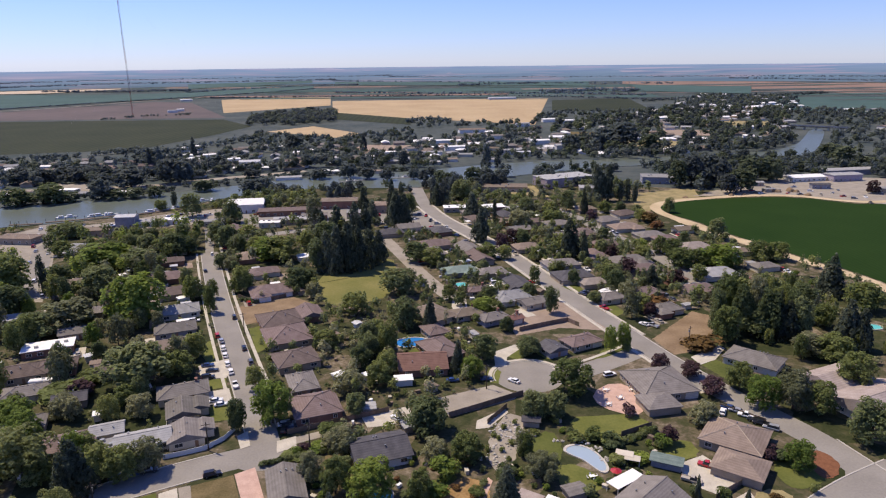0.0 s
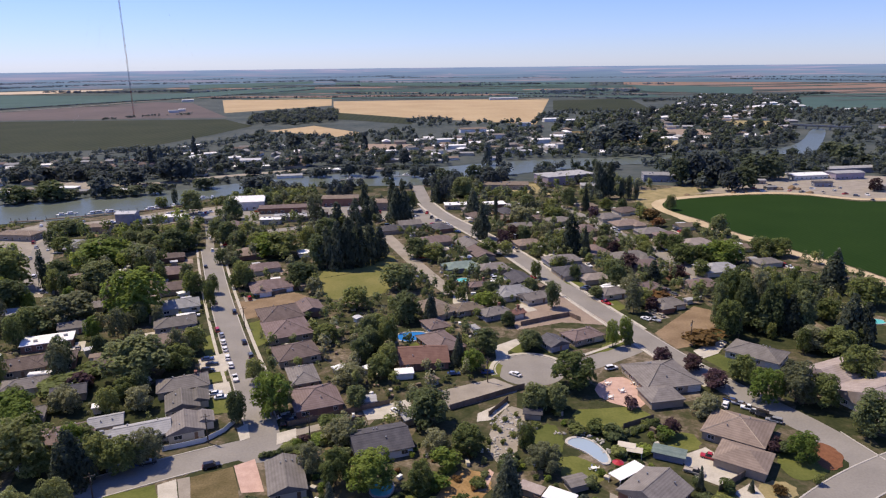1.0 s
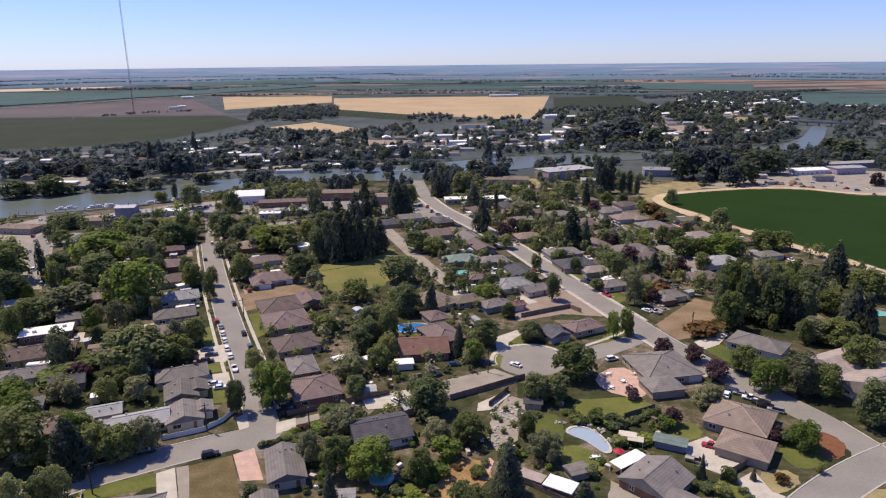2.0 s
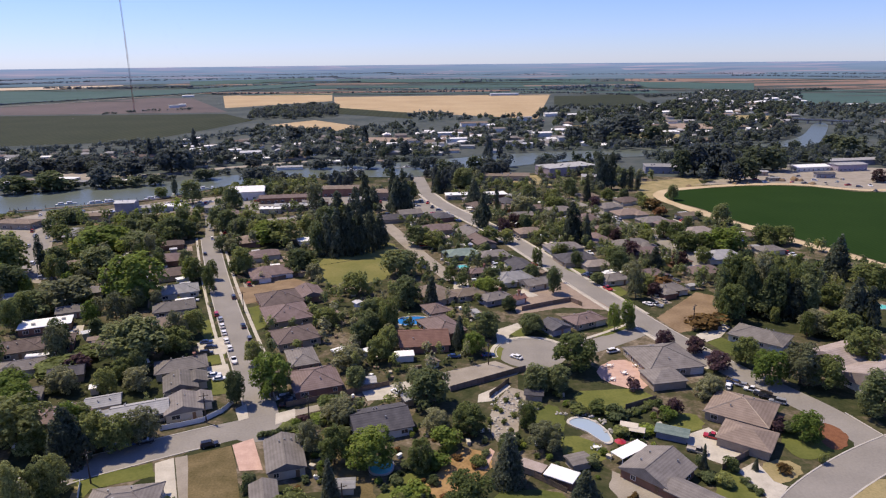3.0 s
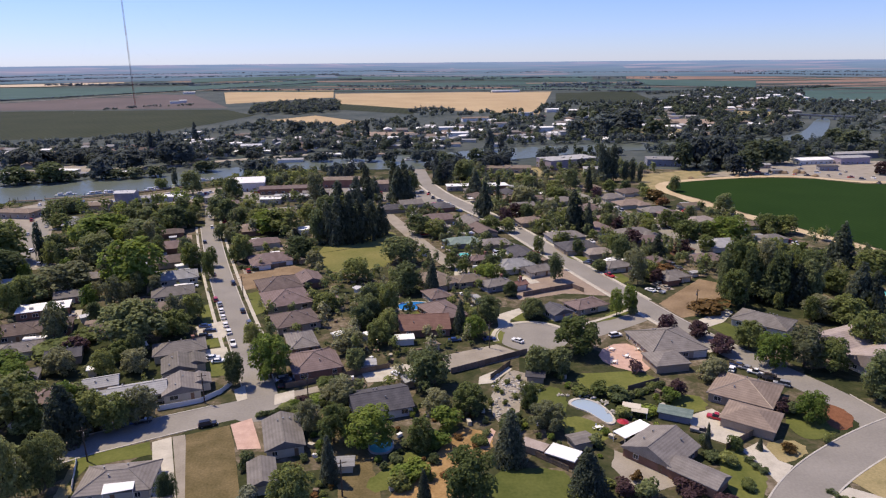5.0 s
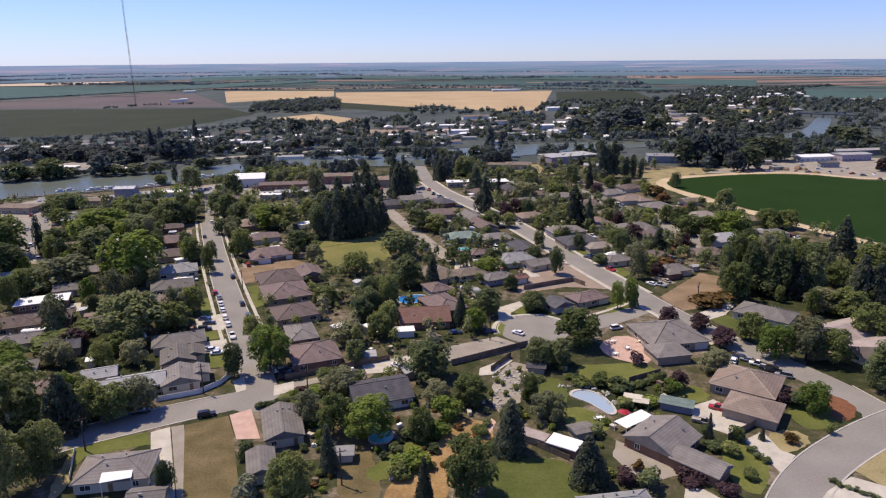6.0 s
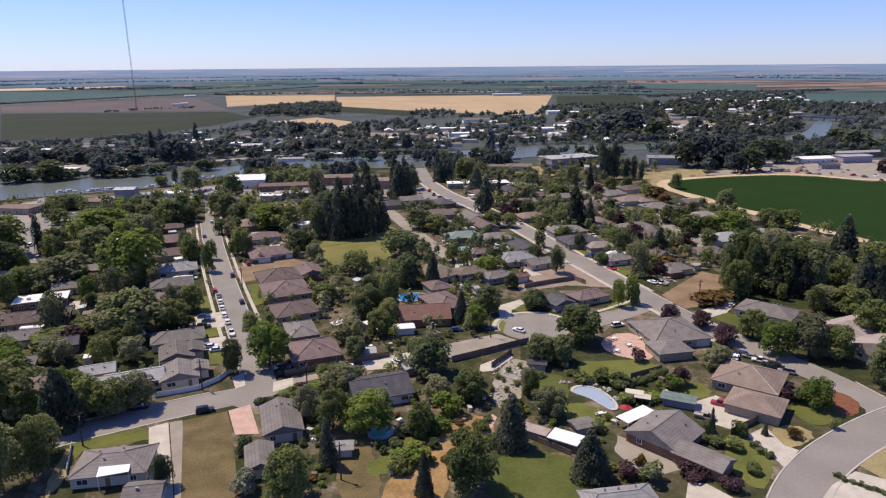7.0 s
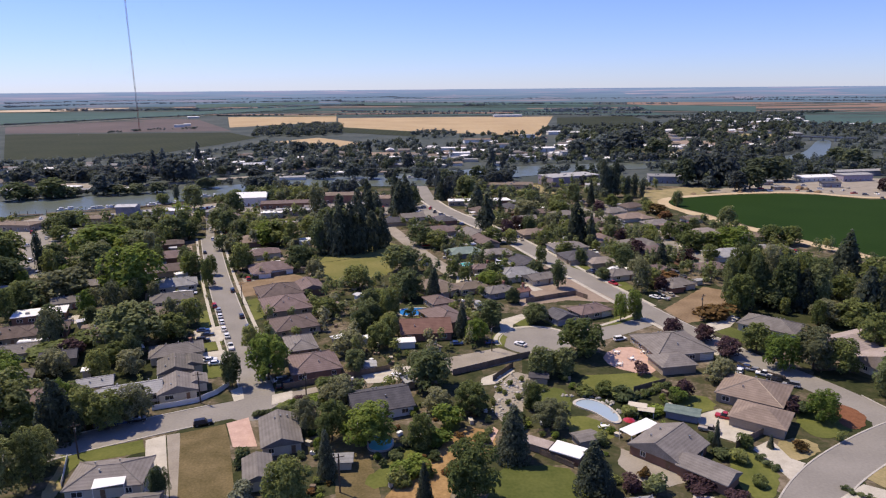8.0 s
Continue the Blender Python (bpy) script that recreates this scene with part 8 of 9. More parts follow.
tree("limeshrub", -6.9, 138.9, 4.6, 5.8, 0)
tree("shrub", -11.3, 134.5, 4.5, 5.6, 0)
tree("oak", 23.3, 169.3, 8.1, 5.4, 0)
tree("shrub", 63.1, 173.9, 3.5, 5.1, 0)
tree("limeshrub", 55.5, 167.1, 2.6, 6.5, 0)
tree("shrub", 49.0, 165.8, 3.3, 5.7, 0)
tree("spruce", 65.3, 149.6, 7.6, 2.4, 0)
tree("darkshrub", 64.4, 145.1, 2.8, 5.3, 0)
tree("shrub", 68.6, 142.6, 3.5, 5.0, 0)
tree("spruce", 78.2, 148.9, 3.7, 2.2, 0)
tree("darkshrub", 36.9, 152.1, 3.1, 5.2, 0)
tree("dryshrub", 44.0, 136.6, 3.0, 3.5, 0)
tree("dryshrub", 84.6, 147.7, 3.1, 4.7, 0)
tree("oak", -105.5, 171.2, 7.6, 11.0, 0)
# ---- the river banks ----
grove([(-176.9, 552.0), (-140, 575), (-112, 572), (-100, 530), (-24, 520), (-19.9, 470.4), (-159.8, 455.3), (-172, 500)], 95, ('leaf_dark', 'leaf_mid', 'leaf_dark', 'leaf_olive'), (6, 12), (7, 11), 31, 3.5, 110, 0.095, label="uncounted trees along the river bank", name="woods")
grove([(-14, 560), (20, 585), (56, 596), (150, 610), (190, 560), (163.0, 549.0), (87.5, 488.2), (20.2, 468.9)], 150, ('leaf_dark', 'leaf_mid', 'leaf_conifer', 'leaf_olive'), (6, 12), (7, 11), 32, 3.5, 100, 0.1, label="uncounted trees along the river bank", name="woods")
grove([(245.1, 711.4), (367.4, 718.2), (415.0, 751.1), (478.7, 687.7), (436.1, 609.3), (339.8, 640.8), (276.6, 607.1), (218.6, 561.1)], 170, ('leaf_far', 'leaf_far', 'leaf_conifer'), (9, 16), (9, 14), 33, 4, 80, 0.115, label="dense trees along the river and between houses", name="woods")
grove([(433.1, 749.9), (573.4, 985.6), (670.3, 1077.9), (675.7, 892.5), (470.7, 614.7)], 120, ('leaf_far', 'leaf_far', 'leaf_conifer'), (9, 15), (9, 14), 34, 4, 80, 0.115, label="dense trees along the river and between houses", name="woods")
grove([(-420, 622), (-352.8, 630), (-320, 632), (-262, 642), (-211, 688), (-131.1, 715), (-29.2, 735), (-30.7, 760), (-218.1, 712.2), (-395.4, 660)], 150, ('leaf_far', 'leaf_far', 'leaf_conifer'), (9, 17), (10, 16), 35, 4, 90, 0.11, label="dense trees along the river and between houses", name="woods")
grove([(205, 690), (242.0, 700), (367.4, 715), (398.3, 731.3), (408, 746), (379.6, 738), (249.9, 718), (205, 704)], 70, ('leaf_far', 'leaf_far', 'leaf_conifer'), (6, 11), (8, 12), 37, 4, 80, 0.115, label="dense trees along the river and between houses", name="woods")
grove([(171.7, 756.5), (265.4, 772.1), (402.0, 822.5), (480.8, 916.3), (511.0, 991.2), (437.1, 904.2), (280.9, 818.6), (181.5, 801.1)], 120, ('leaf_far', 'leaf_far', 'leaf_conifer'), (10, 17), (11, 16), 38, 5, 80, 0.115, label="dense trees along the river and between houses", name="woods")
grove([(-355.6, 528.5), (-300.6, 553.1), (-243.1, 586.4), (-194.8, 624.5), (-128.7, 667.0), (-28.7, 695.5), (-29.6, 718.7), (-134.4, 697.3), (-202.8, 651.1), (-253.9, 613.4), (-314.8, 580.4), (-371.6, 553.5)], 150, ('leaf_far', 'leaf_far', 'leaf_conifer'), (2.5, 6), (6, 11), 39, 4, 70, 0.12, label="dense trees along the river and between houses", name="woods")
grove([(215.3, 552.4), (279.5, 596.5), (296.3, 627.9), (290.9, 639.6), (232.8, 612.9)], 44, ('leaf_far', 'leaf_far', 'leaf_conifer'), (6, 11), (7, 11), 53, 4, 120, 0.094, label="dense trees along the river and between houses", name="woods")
grove([(-322, 438), (-262, 462), (-236, 470), (-205, 500), (-180, 540), (-168, 520), (-172, 485), (-200, 455), (-285, 418)], 70, ('leaf_mid', 'leaf_dark', 'leaf_olive'), (2.5, 6.5), (3, 7), 131, 3, 90, 0.11, label="low trees and bushes along the river landing", name="shrubbery")
grove([(205, 560), (300, 590), (440, 640), (480, 690), (415, 751), (245, 711), (190, 640)], 90, ('leaf_far', 'leaf_bank', 'leaf_conifer'), (9, 17), (9, 14), 133, 4, 90, 0.11, label="dense trees along the river and behind a dusty yard", name="woods")
# ---- tall trees of the river side ----
tree("elm", -151.1, 468.0, 17.4, 15.0, 1)
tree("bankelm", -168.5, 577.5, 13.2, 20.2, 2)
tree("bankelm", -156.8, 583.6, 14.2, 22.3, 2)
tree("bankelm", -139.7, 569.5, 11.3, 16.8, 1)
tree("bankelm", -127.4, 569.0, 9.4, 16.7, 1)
tree("olive", -88.1, 451.9, 22.3, 14.9, 1)
tree("bankfir", -92.8, 542.8, 13.0, 8.4, 1)
tree("bankfir", -85.4, 542.6, 13.8, 9.3, 1)
tree("bankelm", -78.2, 537.3, 12.7, 11.0, 1)
tree("redwood", -59.8, 496.4, 20.7, 10.2, 1)
tree("redwood", -49.7, 463.4, 16.7, 10.3, 1)
tree("redwood", -37.6, 482.1, 28.0, 10.7, 1)
tree("redwood", -30.2, 481.8, 26.4, 10.7, 1)
tree("elm", -24.9, 490.7, 16.4, 11.7, 1)
tree("elm", -186.9, 489.2, 18.4, 18.6, 1)
tree("cypress", -214.7, 526.1, 11.8, 5.8, 1)
tree("oak", -219.9, 512.5, 8.7, 12.2, 1)
tree("oak", -261.5, 438.0, 7.5, 10.4, 1)
tree("elm", -246.5, 430.9, 9.9, 18.6, 1)
tree("elm", -242.3, 400.8, 10.8, 10.4, 1)
tree("bankfir", -6.5, 533.9, 22.2, 9.9, 1)
tree("bankelm", 0.3, 523.5, 19.2, 11.5, 1)
tree("bankelm", 10.7, 556.3, 21.1, 14.1, 1)
tree("bankfir", 16.3, 555.4, 17.6, 11.3, 1)
tree("bankoak", 28.9, 613.9, 17.0, 20.6, 2)
tree("bankelm", 41.2, 619.7, 14.3, 17.7, 2)
tree("bankelm", 53.7, 618.6, 13.4, 15.6, 2)
tree("bankelm", 94.0, 645.8, 11.9, 14.2, 2)
tree("bankelm", 103.5, 637.3, 11.8, 13.0, 2)
tree("elm", 93.9, 495.8, 16.6, 12.1, 1)
tree("elm", 61.8, 487.9, 12.9, 15.0, 1)
tree("oak", 79.1, 482.4, 10.4, 13.3, 1)
tree("bankoak", 209.9, 591.3, 23.8, 23.1, 2)
tree("bankelm", 224.7, 597.6, 28.7, 25.6, 2)
tree("bankelm", 237.9, 596.7, 29.7, 24.7, 2)
tree("bankelm", 246.5, 589.3, 27.5, 23.5, 2)
tree("bankoak", 255.5, 564.4, 19.8, 27.0, 2)
tree("bankoak", 288.2, 615.9, 22.5, 31.7, 2)
tree("bankoak", 303.0, 614.4, 22.6, 28.6, 2)
tree("bankelm", 240.7, 557.4, 17.3, 17.3, 2)
tree("bankoak", 364.5, 672.5, 8.8, 25.5, 2)
tree("bankoak", 431.4, 744.6, 19.2, 30.0, 2)
tree("bankoak", 420.6, 696.4, 22.3, 31.1, 2)
tree("bankoak", 435.1, 686.8, 12.1, 33.8, 2)
tree("plum", 359.4, 550.6, 11.1, 13.2, 2)
tree("elm", -346.0, 535.0, 14.9, 29.1, 2)
tree("elm", -324.0, 544.0, 16.5, 29.7, 2)
tree("bankoak", -312.0, 550.0, 8.8, 20.9, 2)
tree("bankelm", -290.0, 560.0, 18.6, 24.0, 2)
tree("bankelm", -313.9, 610.5, 15.8, 25.2, 2)
tree("bankelm", -286.8, 611.5, 20.2, 37.1, 2)
tree("bankelm", -260.6, 637.1, 24.5, 29.8, 2)
tree("bankelm", -249.2, 642.7, 21.9, 23.0, 2)
tree("bankfir", -323.5, 738.6, 22.1, 10.8, 2)
tree("bankfir", -311.5, 738.1, 24.4, 12.0, 2)
tree("bankfir", -304.6, 824.6, 24.6, 10.2, 2)
tree("bankelm", -371.2, 665.0, 15.0, 29.2, 2)
tree("bankelm", -366.8, 680.4, 12.2, 25.7, 2)
tree("bankoak", -277.3, 558.6, 9.1, 20.9, 2)
tree("bankoak", -262.9, 563.7, 9.2, 20.9, 2)
tree("bankoak", -248.2, 568.6, 9.4, 18.7, 2)
tree("bankoak", -212.9, 592.6, 10.5, 23.2, 2)
tree("bankelm", -248.4, 737.1, 14.5, 25.9, 2)
tree("bankelm", -410.8, 644.2, 16.5, 31.8, 2)
tree("bankelm", -384.9, 642.0, 14.7, 25.0, 2)
tree("bankelm", -195.4, 886.4, 20.1, 31.6, 2)
tree("bankelm", -147.6, 729.3, 15.8, 16.2, 2)
tree("bankelm", -92.5, 657.0, 15.6, 18.9, 2)
tree("bankelm", -73.3, 648.1, 11.8, 18.6, 2)
tree("bankelm", -53.4, 638.9, 11.7, 16.1, 2)
tree("bankelm", -189.3, 662.2, 9.9, 19.6, 2)
tree("bankelm", -120.3, 651.3, 10.7, 22.1, 2)
tree("bankfir", -98.5, 848.3, 23.3, 11.4, 2)
tree("bankelm", -41.9, 722.9, 19.1, 15.7, 2)
tree("bankfir", -141.3, 849.8, 16.1, 4.3, 2)
tree("bankelm", 205.1, 859.4, 29.9, 43.8, 2)
tree("bankelm", 231.4, 858.9, 35.0, 51.3, 2)
tree("bankelm", 160.8, 833.2, 22.9, 28.2, 2)
tree("bankfir", 47.5, 716.9, 24.8, 13.2, 2)
tree("bankfir", 59.4, 715.4, 19.2, 9.6, 2)
tree("bankoak", 255.9, 826.2, 22.7, 28.7, 2)
tree("bankelm", -17.6, 629.1, 12.7, 13.7, 2)
tree("bankelm", -27.8, 644.5, 12.0, 13.0, 2)
tree("bankoak", -1.6, 607.4, 15.1, 15.3, 2)
tree("bankelm", -10.6, 659.5, 10.1, 14.4, 2)
tree("bankoak", 5.5, 600.1, 14.0, 14.1, 1)
tree("bankelm", 38.4, 597.6, 13, 13, 2)
tree("bankelm", 45.1, 591.6, 14, 14, 2)
tree("bankelm", 54.2, 602.3, 12, 12, 2)
tree("bankelm", 30.2, 586.9, 12, 12, 2)
tree("bankelm", 91.7, 623.8, 11, 12, 2)
tree("bankelm", 99.5, 629.6, 12, 12, 2)
tree("bankelm", 105.5, 611.0, 11, 11, 2)
tree("bankelm", 122.9, 634.5, 9, 10, 2)
tree("bankelm", 143.1, 652.8, 8, 9, 2)
tree("bankelm", 4.6, 592.7, 11.2, 12.6, 2)
tree("bankelm", 8.2, 590.8, 11.1, 12.5, 2)
tree("bankelm", 13.6, 602.7, 9.9, 10.2, 2)
tree("bankoak", 14.9, 600.3, 10.9, 10.9, 2)
tree("bankelm", 21.2, 591.3, 8.6, 8.2, 2)
tree("bankelm", 24.6, 601.9, 8.0, 7.8, 2)
tree("bankoak", 26.7, 587.4, 11.5, 11.6, 2)
tree("bankelm", 30.6, 589.0, 10.5, 12.9, 2)
tree("bankoak", 153.4, 663.1, 8.7, 7.9, 2)
tree("bankoak", 157.0, 663.5, 6.8, 6.8, 2)
tree("bankoak", 166.7, 682.9, 8.0, 7.4, 2)
tree("bankelm", 168.8, 676.2, 8.1, 8.7, 2)
tree("bankelm", 175.9, 681.1, 8.9, 11.0, 2)
tree("bankoak", 257.0, 738.8, 11.3, 11.6, 2)
tree("bankelm", 268.6, 748.3, 8.3, 9.3, 2)
tree("bankoak", 276.6, 744.8, 9.5, 9.7, 2)
tree("bankelm", 276.5, 734.3, 12.7, 14.1, 2)
tree("bankoak", 287.1, 737.6, 9.8, 12.1, 2)
tree("bankelm", 290.4, 738.0, 11.7, 11.9, 2)
tree("bankoak", 299.8, 732.1, 9.9, 10.0, 2)
tree("bankoak", 305.1, 729.7, 12.3, 15.4, 2)
tree("bankelm", 314.3, 744.0, 13.9, 17.0, 2)
tree("bankoak", 313.3, 726.2, 10.1, 10.7, 2)
tree("bankelm", 329.4, 742.7, 13.5, 15.9, 2)
tree("bankelm", 334.1, 738.4, 13.9, 17.1, 2)
tree("bankoak", 336.1, 723.4, 8.6, 8.9, 2)
tree("bankelm", 343.8, 732.1, 8.8, 10.5, 2)
tree("bankelm", 355.1, 730.5, 10.9, 11.0, 2)
tree("bankelm", 357.9, 729.8, 13.4, 13.8, 2)
tree("bankoak", 109.2, 608.5, 8.5, 10.2, 2)
tree("bankelm", 112.5, 616.7, 8.1, 9.7, 2)
tree("bankelm", 117.5, 611.1, 9.1, 10.1, 2)
tree("bankelm", 122.9, 619.4, 8.2, 8.2, 2)
tree("bankoak", 128.4, 610.7, 8.8, 10.9, 2)
tree("bankoak", 135.1, 621.0, 9.4, 10.3, 2)
tree("bankelm", -15.9, 597.8, 7.4, 8.3, 2)
tree("bankelm", -9.8, 602.9, 7.9, 9.7, 2)
tree("bankelm", -6.8, 593.1, 6.5, 6.9, 2)
tree("bankelm", -108.7, 592.1, 5.6, 5.4, 2)
tree("bankelm", -101.8, 583.3, 6.1, 7.0, 2)
tree("bankelm", -96.6, 594.1, 8.1, 8.8, 2)
tree("bankelm", -89.9, 591.5, 7.2, 7.2, 2)
tree("bankelm", -84.4, 593.0, 7.3, 8.2, 2)
tree("bankelm", -81.3, 584.8, 7.5, 9.3, 2)
tree("bankelm", -73.6, 592.9, 8.6, 8.7, 2)
# ---- pale houses along the far bank ----
house(-312.0, 821.5, 8, 14, 9, "white", "whitewash", "gable", fine=False, pitch=0.25, label='small pale house near the far river bank')
house(-291.3, 807.7, -4, 12, 9, "light", "cream", "flat", fine=False, pitch=0.25, label='small pale house near the far river bank')
house(-269.0, 754.8, 12, 12, 8, "white", "beige", "hip", fine=False, pitch=0.25, label='small pale house near the far river bank')
house(-245.6, 672.0, 8, 14, 9, "tan", "whitewash", "gable", fine=False, pitch=0.25, label='small pale house near the far river bank')
house(-233.8, 693.4, -4, 18, 10, "light", "cream", "flat", fine=False, pitch=0.25, label='small pale house near the far river bank')
house(-215.8, 715.8, 12, 16, 10, "white", "beige", "hip", fine=False, pitch=0.25, label='small pale house near the far river bank')
house(-206.4, 730.0, 8, 20, 12, "light", "whitewash", "gable", fine=False, pitch=0.25, label='small pale house near the far river bank')
house(-186.4, 713.9, -4, 12, 8, "white", "cream", "flat", fine=False, pitch=0.25, label='small pale house near the far river bank')
house(-158.9, 717.1, 12, 22, 12, "tan", "beige", "hip", fine=False, pitch=0.25, label='small pale house near the far river bank')
house(-150.0, 649.9, 8, 24, 8, "light", "whitewash", "gable", fine=False, pitch=0.25, label='small pale house near the far river bank')
house(-114.8, 686.2, -4, 22, 10, "white", "cream", "flat", fine=False, pitch=0.25, label='small pale house near the far river bank')
house(-114.8, 744.7, 12, 22, 12, "light", "beige", "hip", fine=False, pitch=0.25, label='small pale house near the far river bank')
house(-88.4, 748.2, 8, 14, 9, "white", "whitewash", "gable", fine=False, pitch=0.25, label='small pale house near the far river bank')
house(-69.5, 683.5, -4, 16, 9, "tan", "cream", "flat", fine=False, pitch=0.25, label='small pale house near the far river bank')
house(-61.0, 751.8, 12, 26, 9, "light", "beige", "hip", fine=False, pitch=0.25, label='small pale house near the far river bank')
house(-43.3, 772.8, 8, 10, 8, "white", "whitewash", "gable", fine=False, pitch=0.25, label='small pale house near the far river bank')
house(-14.9, 743.4, -4, 26, 10, "light", "cream", "flat", fine=False, pitch=0.25, label='small pale house near the far river bank')
house(-2.8, 879.8, 12, 20, 10, "white", "beige", "hip", fine=False, pitch=0.25, label='small pale house near the far river bank')
house(7.1, 763.7, 8, 20, 9, "tan", "whitewash", "gable", fine=False, pitch=0.25, label='small pale house near the far river bank')
house(27.6, 803.4, -4, 18, 11, "light", "cream", "flat", fine=False, pitch=0.25, label='small pale house near the far river bank')
house(86.1, 837.8, 12, 20, 10, "white", "beige", "hip", fine=False, pitch=0.25, label='small pale house near the far river bank')
house(57.9, 760.2, 8, 14, 9, "light", "whitewash", "gable", fine=False, pitch=0.25, label='small pale house near the far river bank')
house(-378.2, 576.3, -4, 14, 8, "white", "cream", "flat", fine=False, pitch=0.25, label='small pale house near the far river bank')
house(-368.6, 582.2, 12, 10, 8, "tan", "beige", "hip", fine=False, pitch=0.25, label='small pale house near the far river bank')
house(-356.0, 594.7, 8, 12, 8, "light", "whitewash", "gable", fine=False, pitch=0.25, label='small pale house near the far river bank')
house(-336.3, 593.7, -4, 18, 9, "white", "cream", "flat", fine=False, pitch=0.25, label='small pale house near the far river bank')
house(-317.1, 576.4, 12, 12, 8, "light", "beige", "hip", fine=False, pitch=0.25, label='small pale house near the far river bank')
house(-285.1, 581.3, 8, 26, 6, "white", "whitewash", "gable", fine=False, pitch=0.25, label='small pale house near the far river bank')
house(-262.3, 603.5, -4, 20, 6, "tan", "cream", "flat", fine=False, pitch=0.25, label='small pale house near the far river bank')
house(-470.0, 726.7, 12, 12, 8, "light", "beige", "hip", fine=False, pitch=0.25, label='small pale house near the far river bank')
house(-437.5, 739.6, 8, 12, 8, "white", "whitewash", "gable", fine=False, pitch=0.25, label='small pale house near the far river bank')
house(376.4, 1119.3, -4, 26, 12, "light", "cream", "flat", fine=False, pitch=0.25, label='small pale house near the far river bank')
house(424.4, 1280.8, 12, 30, 10, "white", "beige", "hip", fine=False, pitch=0.25, label='small pale house near the far river bank')
house(513.0, 1239.3, 8, 20, 10, "tan", "whitewash", "gable", fine=False, pitch=0.25, label='small pale house near the far river bank')
house(445.2, 955.8, -4, 16, 10, "light", "cream", "flat", fine=False, pitch=0.25, label='small pale house near the far river bank')
for x, y, rot, w, d, roof in ((-2, 930, 8, 34, 9, "white"), (26, 928, 8, 12, 9, "white"), (16, 860, 10, 26, 9, "white"), (-12, 809, 8, 24, 8, "light"), (-66, 812, 8, 20, 8, "white"), (81, 819, 10, 26, 9, "light"), (97, 800, 10, 16, 8, "metal"), (154, 863, 14, 18, 10, "light"),
                              (202, 1259, 14, 34, 12, "white"), (228, 1230, 14, 26, 12, "white"), (140, 1177, 10, 24, 10, "light"), (48, 1079, 8, 42, 16, "tan"), (77, 986, 8, 24, 12, "grey"), (133, 919, 12, 26, 12, "white"), (-159, 732, 8, 24, 13, "tan"), (-214, 745, 10, 22, 13, "metal"), (-238, 766, 20, 13, 8, "white"), (-279, 805, 20, 14, 8, "white"), (-335, 874, 24, 15, 9, "white"), (-326, 893, 24, 15, 9, "white"), (-635, 1611, 24, 22, 10, "light"), (-631, 1652, 24, 16, 8, "white"), (-782, 2101, 30, 34, 10, "white"), (-86, 771, 8, 15, 9, "white"),
                              (625, 1600, 30, 36, 18, "white"), (668, 1566, 30, 40, 18, "white"), (700, 1532, 25, 44, 20, "white"), (735, 1560, 25, 40, 18, "metal"), (790, 1660, 25, 46, 20, "white"),
                              (718, 1430, 30, 40, 14, "white"), (848, 1424, 30, 44, 14, "white"), (900, 1420, 30, 30, 14, "light"), (404, 1266, 20, 40, 16, "white"), (432, 1292, 20, 30, 14, "light"),
                              (180, 2030, 8, 84, 14, "metal"), (700, 1060, 20, 26, 18, "tan")):
    house(x, y, rot, w, d, roof, "whitewash", "gable", h=5.5, pitch=0.2, fine=False, name="building", label=f"{COLOUR_WORD[roof]} roofed storage building among far trees")
for k, ring in enumerate(([(240, 860), (300, 850), (330, 930), (260, 960)], [(330, 1010), (400, 1000), (430, 1080), (350, 1100)], [(180, 980), (240, 960), (260, 1060), (200, 1080)], [(470, 1130), (540, 1120), (590, 1220), (500, 1250)], [(-120, 860), (-60, 850), (-40, 920), (-110, 930)])):
    patch("lawn", ("drygrass", "dust", "weeds")[k % 3], ring, 0.15, "open pale grass between far houses", "lawn", wander=3.0, seed=k)
# ---- the town across the river ----
town_rnd = random.Random(41)
for x, y in spots_in([(-437.1, 592.5), (-226.6, 730.7), (-32.0, 780.9), (74.6, 802.5), (118.7, 830.2), (160.3, 1128.7), (-39.6, 976.3), (-235.1, 911.7), (-333.0, 812.6), (-548.9, 750.4)], 125, 42, 14):
    house(x, y, town_rnd.choice((8, 98, 20, -10)), town_rnd.uniform(10, 16), town_rnd.uniform(8, 11), town_rnd.choice(("grey", "light", "white", "brown", "tan", "light", "grey")),
          town_rnd.choice(("cream", "whitewash", "beige")), town_rnd.choice(("hip", "gable", "gable")), h=3.2, fine=False)
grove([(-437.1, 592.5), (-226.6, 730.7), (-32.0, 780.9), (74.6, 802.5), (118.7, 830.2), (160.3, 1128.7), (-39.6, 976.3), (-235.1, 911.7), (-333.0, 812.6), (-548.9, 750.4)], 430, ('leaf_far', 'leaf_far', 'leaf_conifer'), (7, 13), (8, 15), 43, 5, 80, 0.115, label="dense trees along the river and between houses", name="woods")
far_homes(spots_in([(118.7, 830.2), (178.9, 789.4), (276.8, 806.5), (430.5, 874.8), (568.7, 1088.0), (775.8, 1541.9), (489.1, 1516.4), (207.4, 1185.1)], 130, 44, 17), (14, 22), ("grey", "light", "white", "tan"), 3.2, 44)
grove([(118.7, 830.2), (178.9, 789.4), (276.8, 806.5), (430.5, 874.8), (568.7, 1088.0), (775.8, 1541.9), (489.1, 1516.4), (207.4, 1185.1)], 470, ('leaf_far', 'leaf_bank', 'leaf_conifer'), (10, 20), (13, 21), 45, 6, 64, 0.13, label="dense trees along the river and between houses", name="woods")
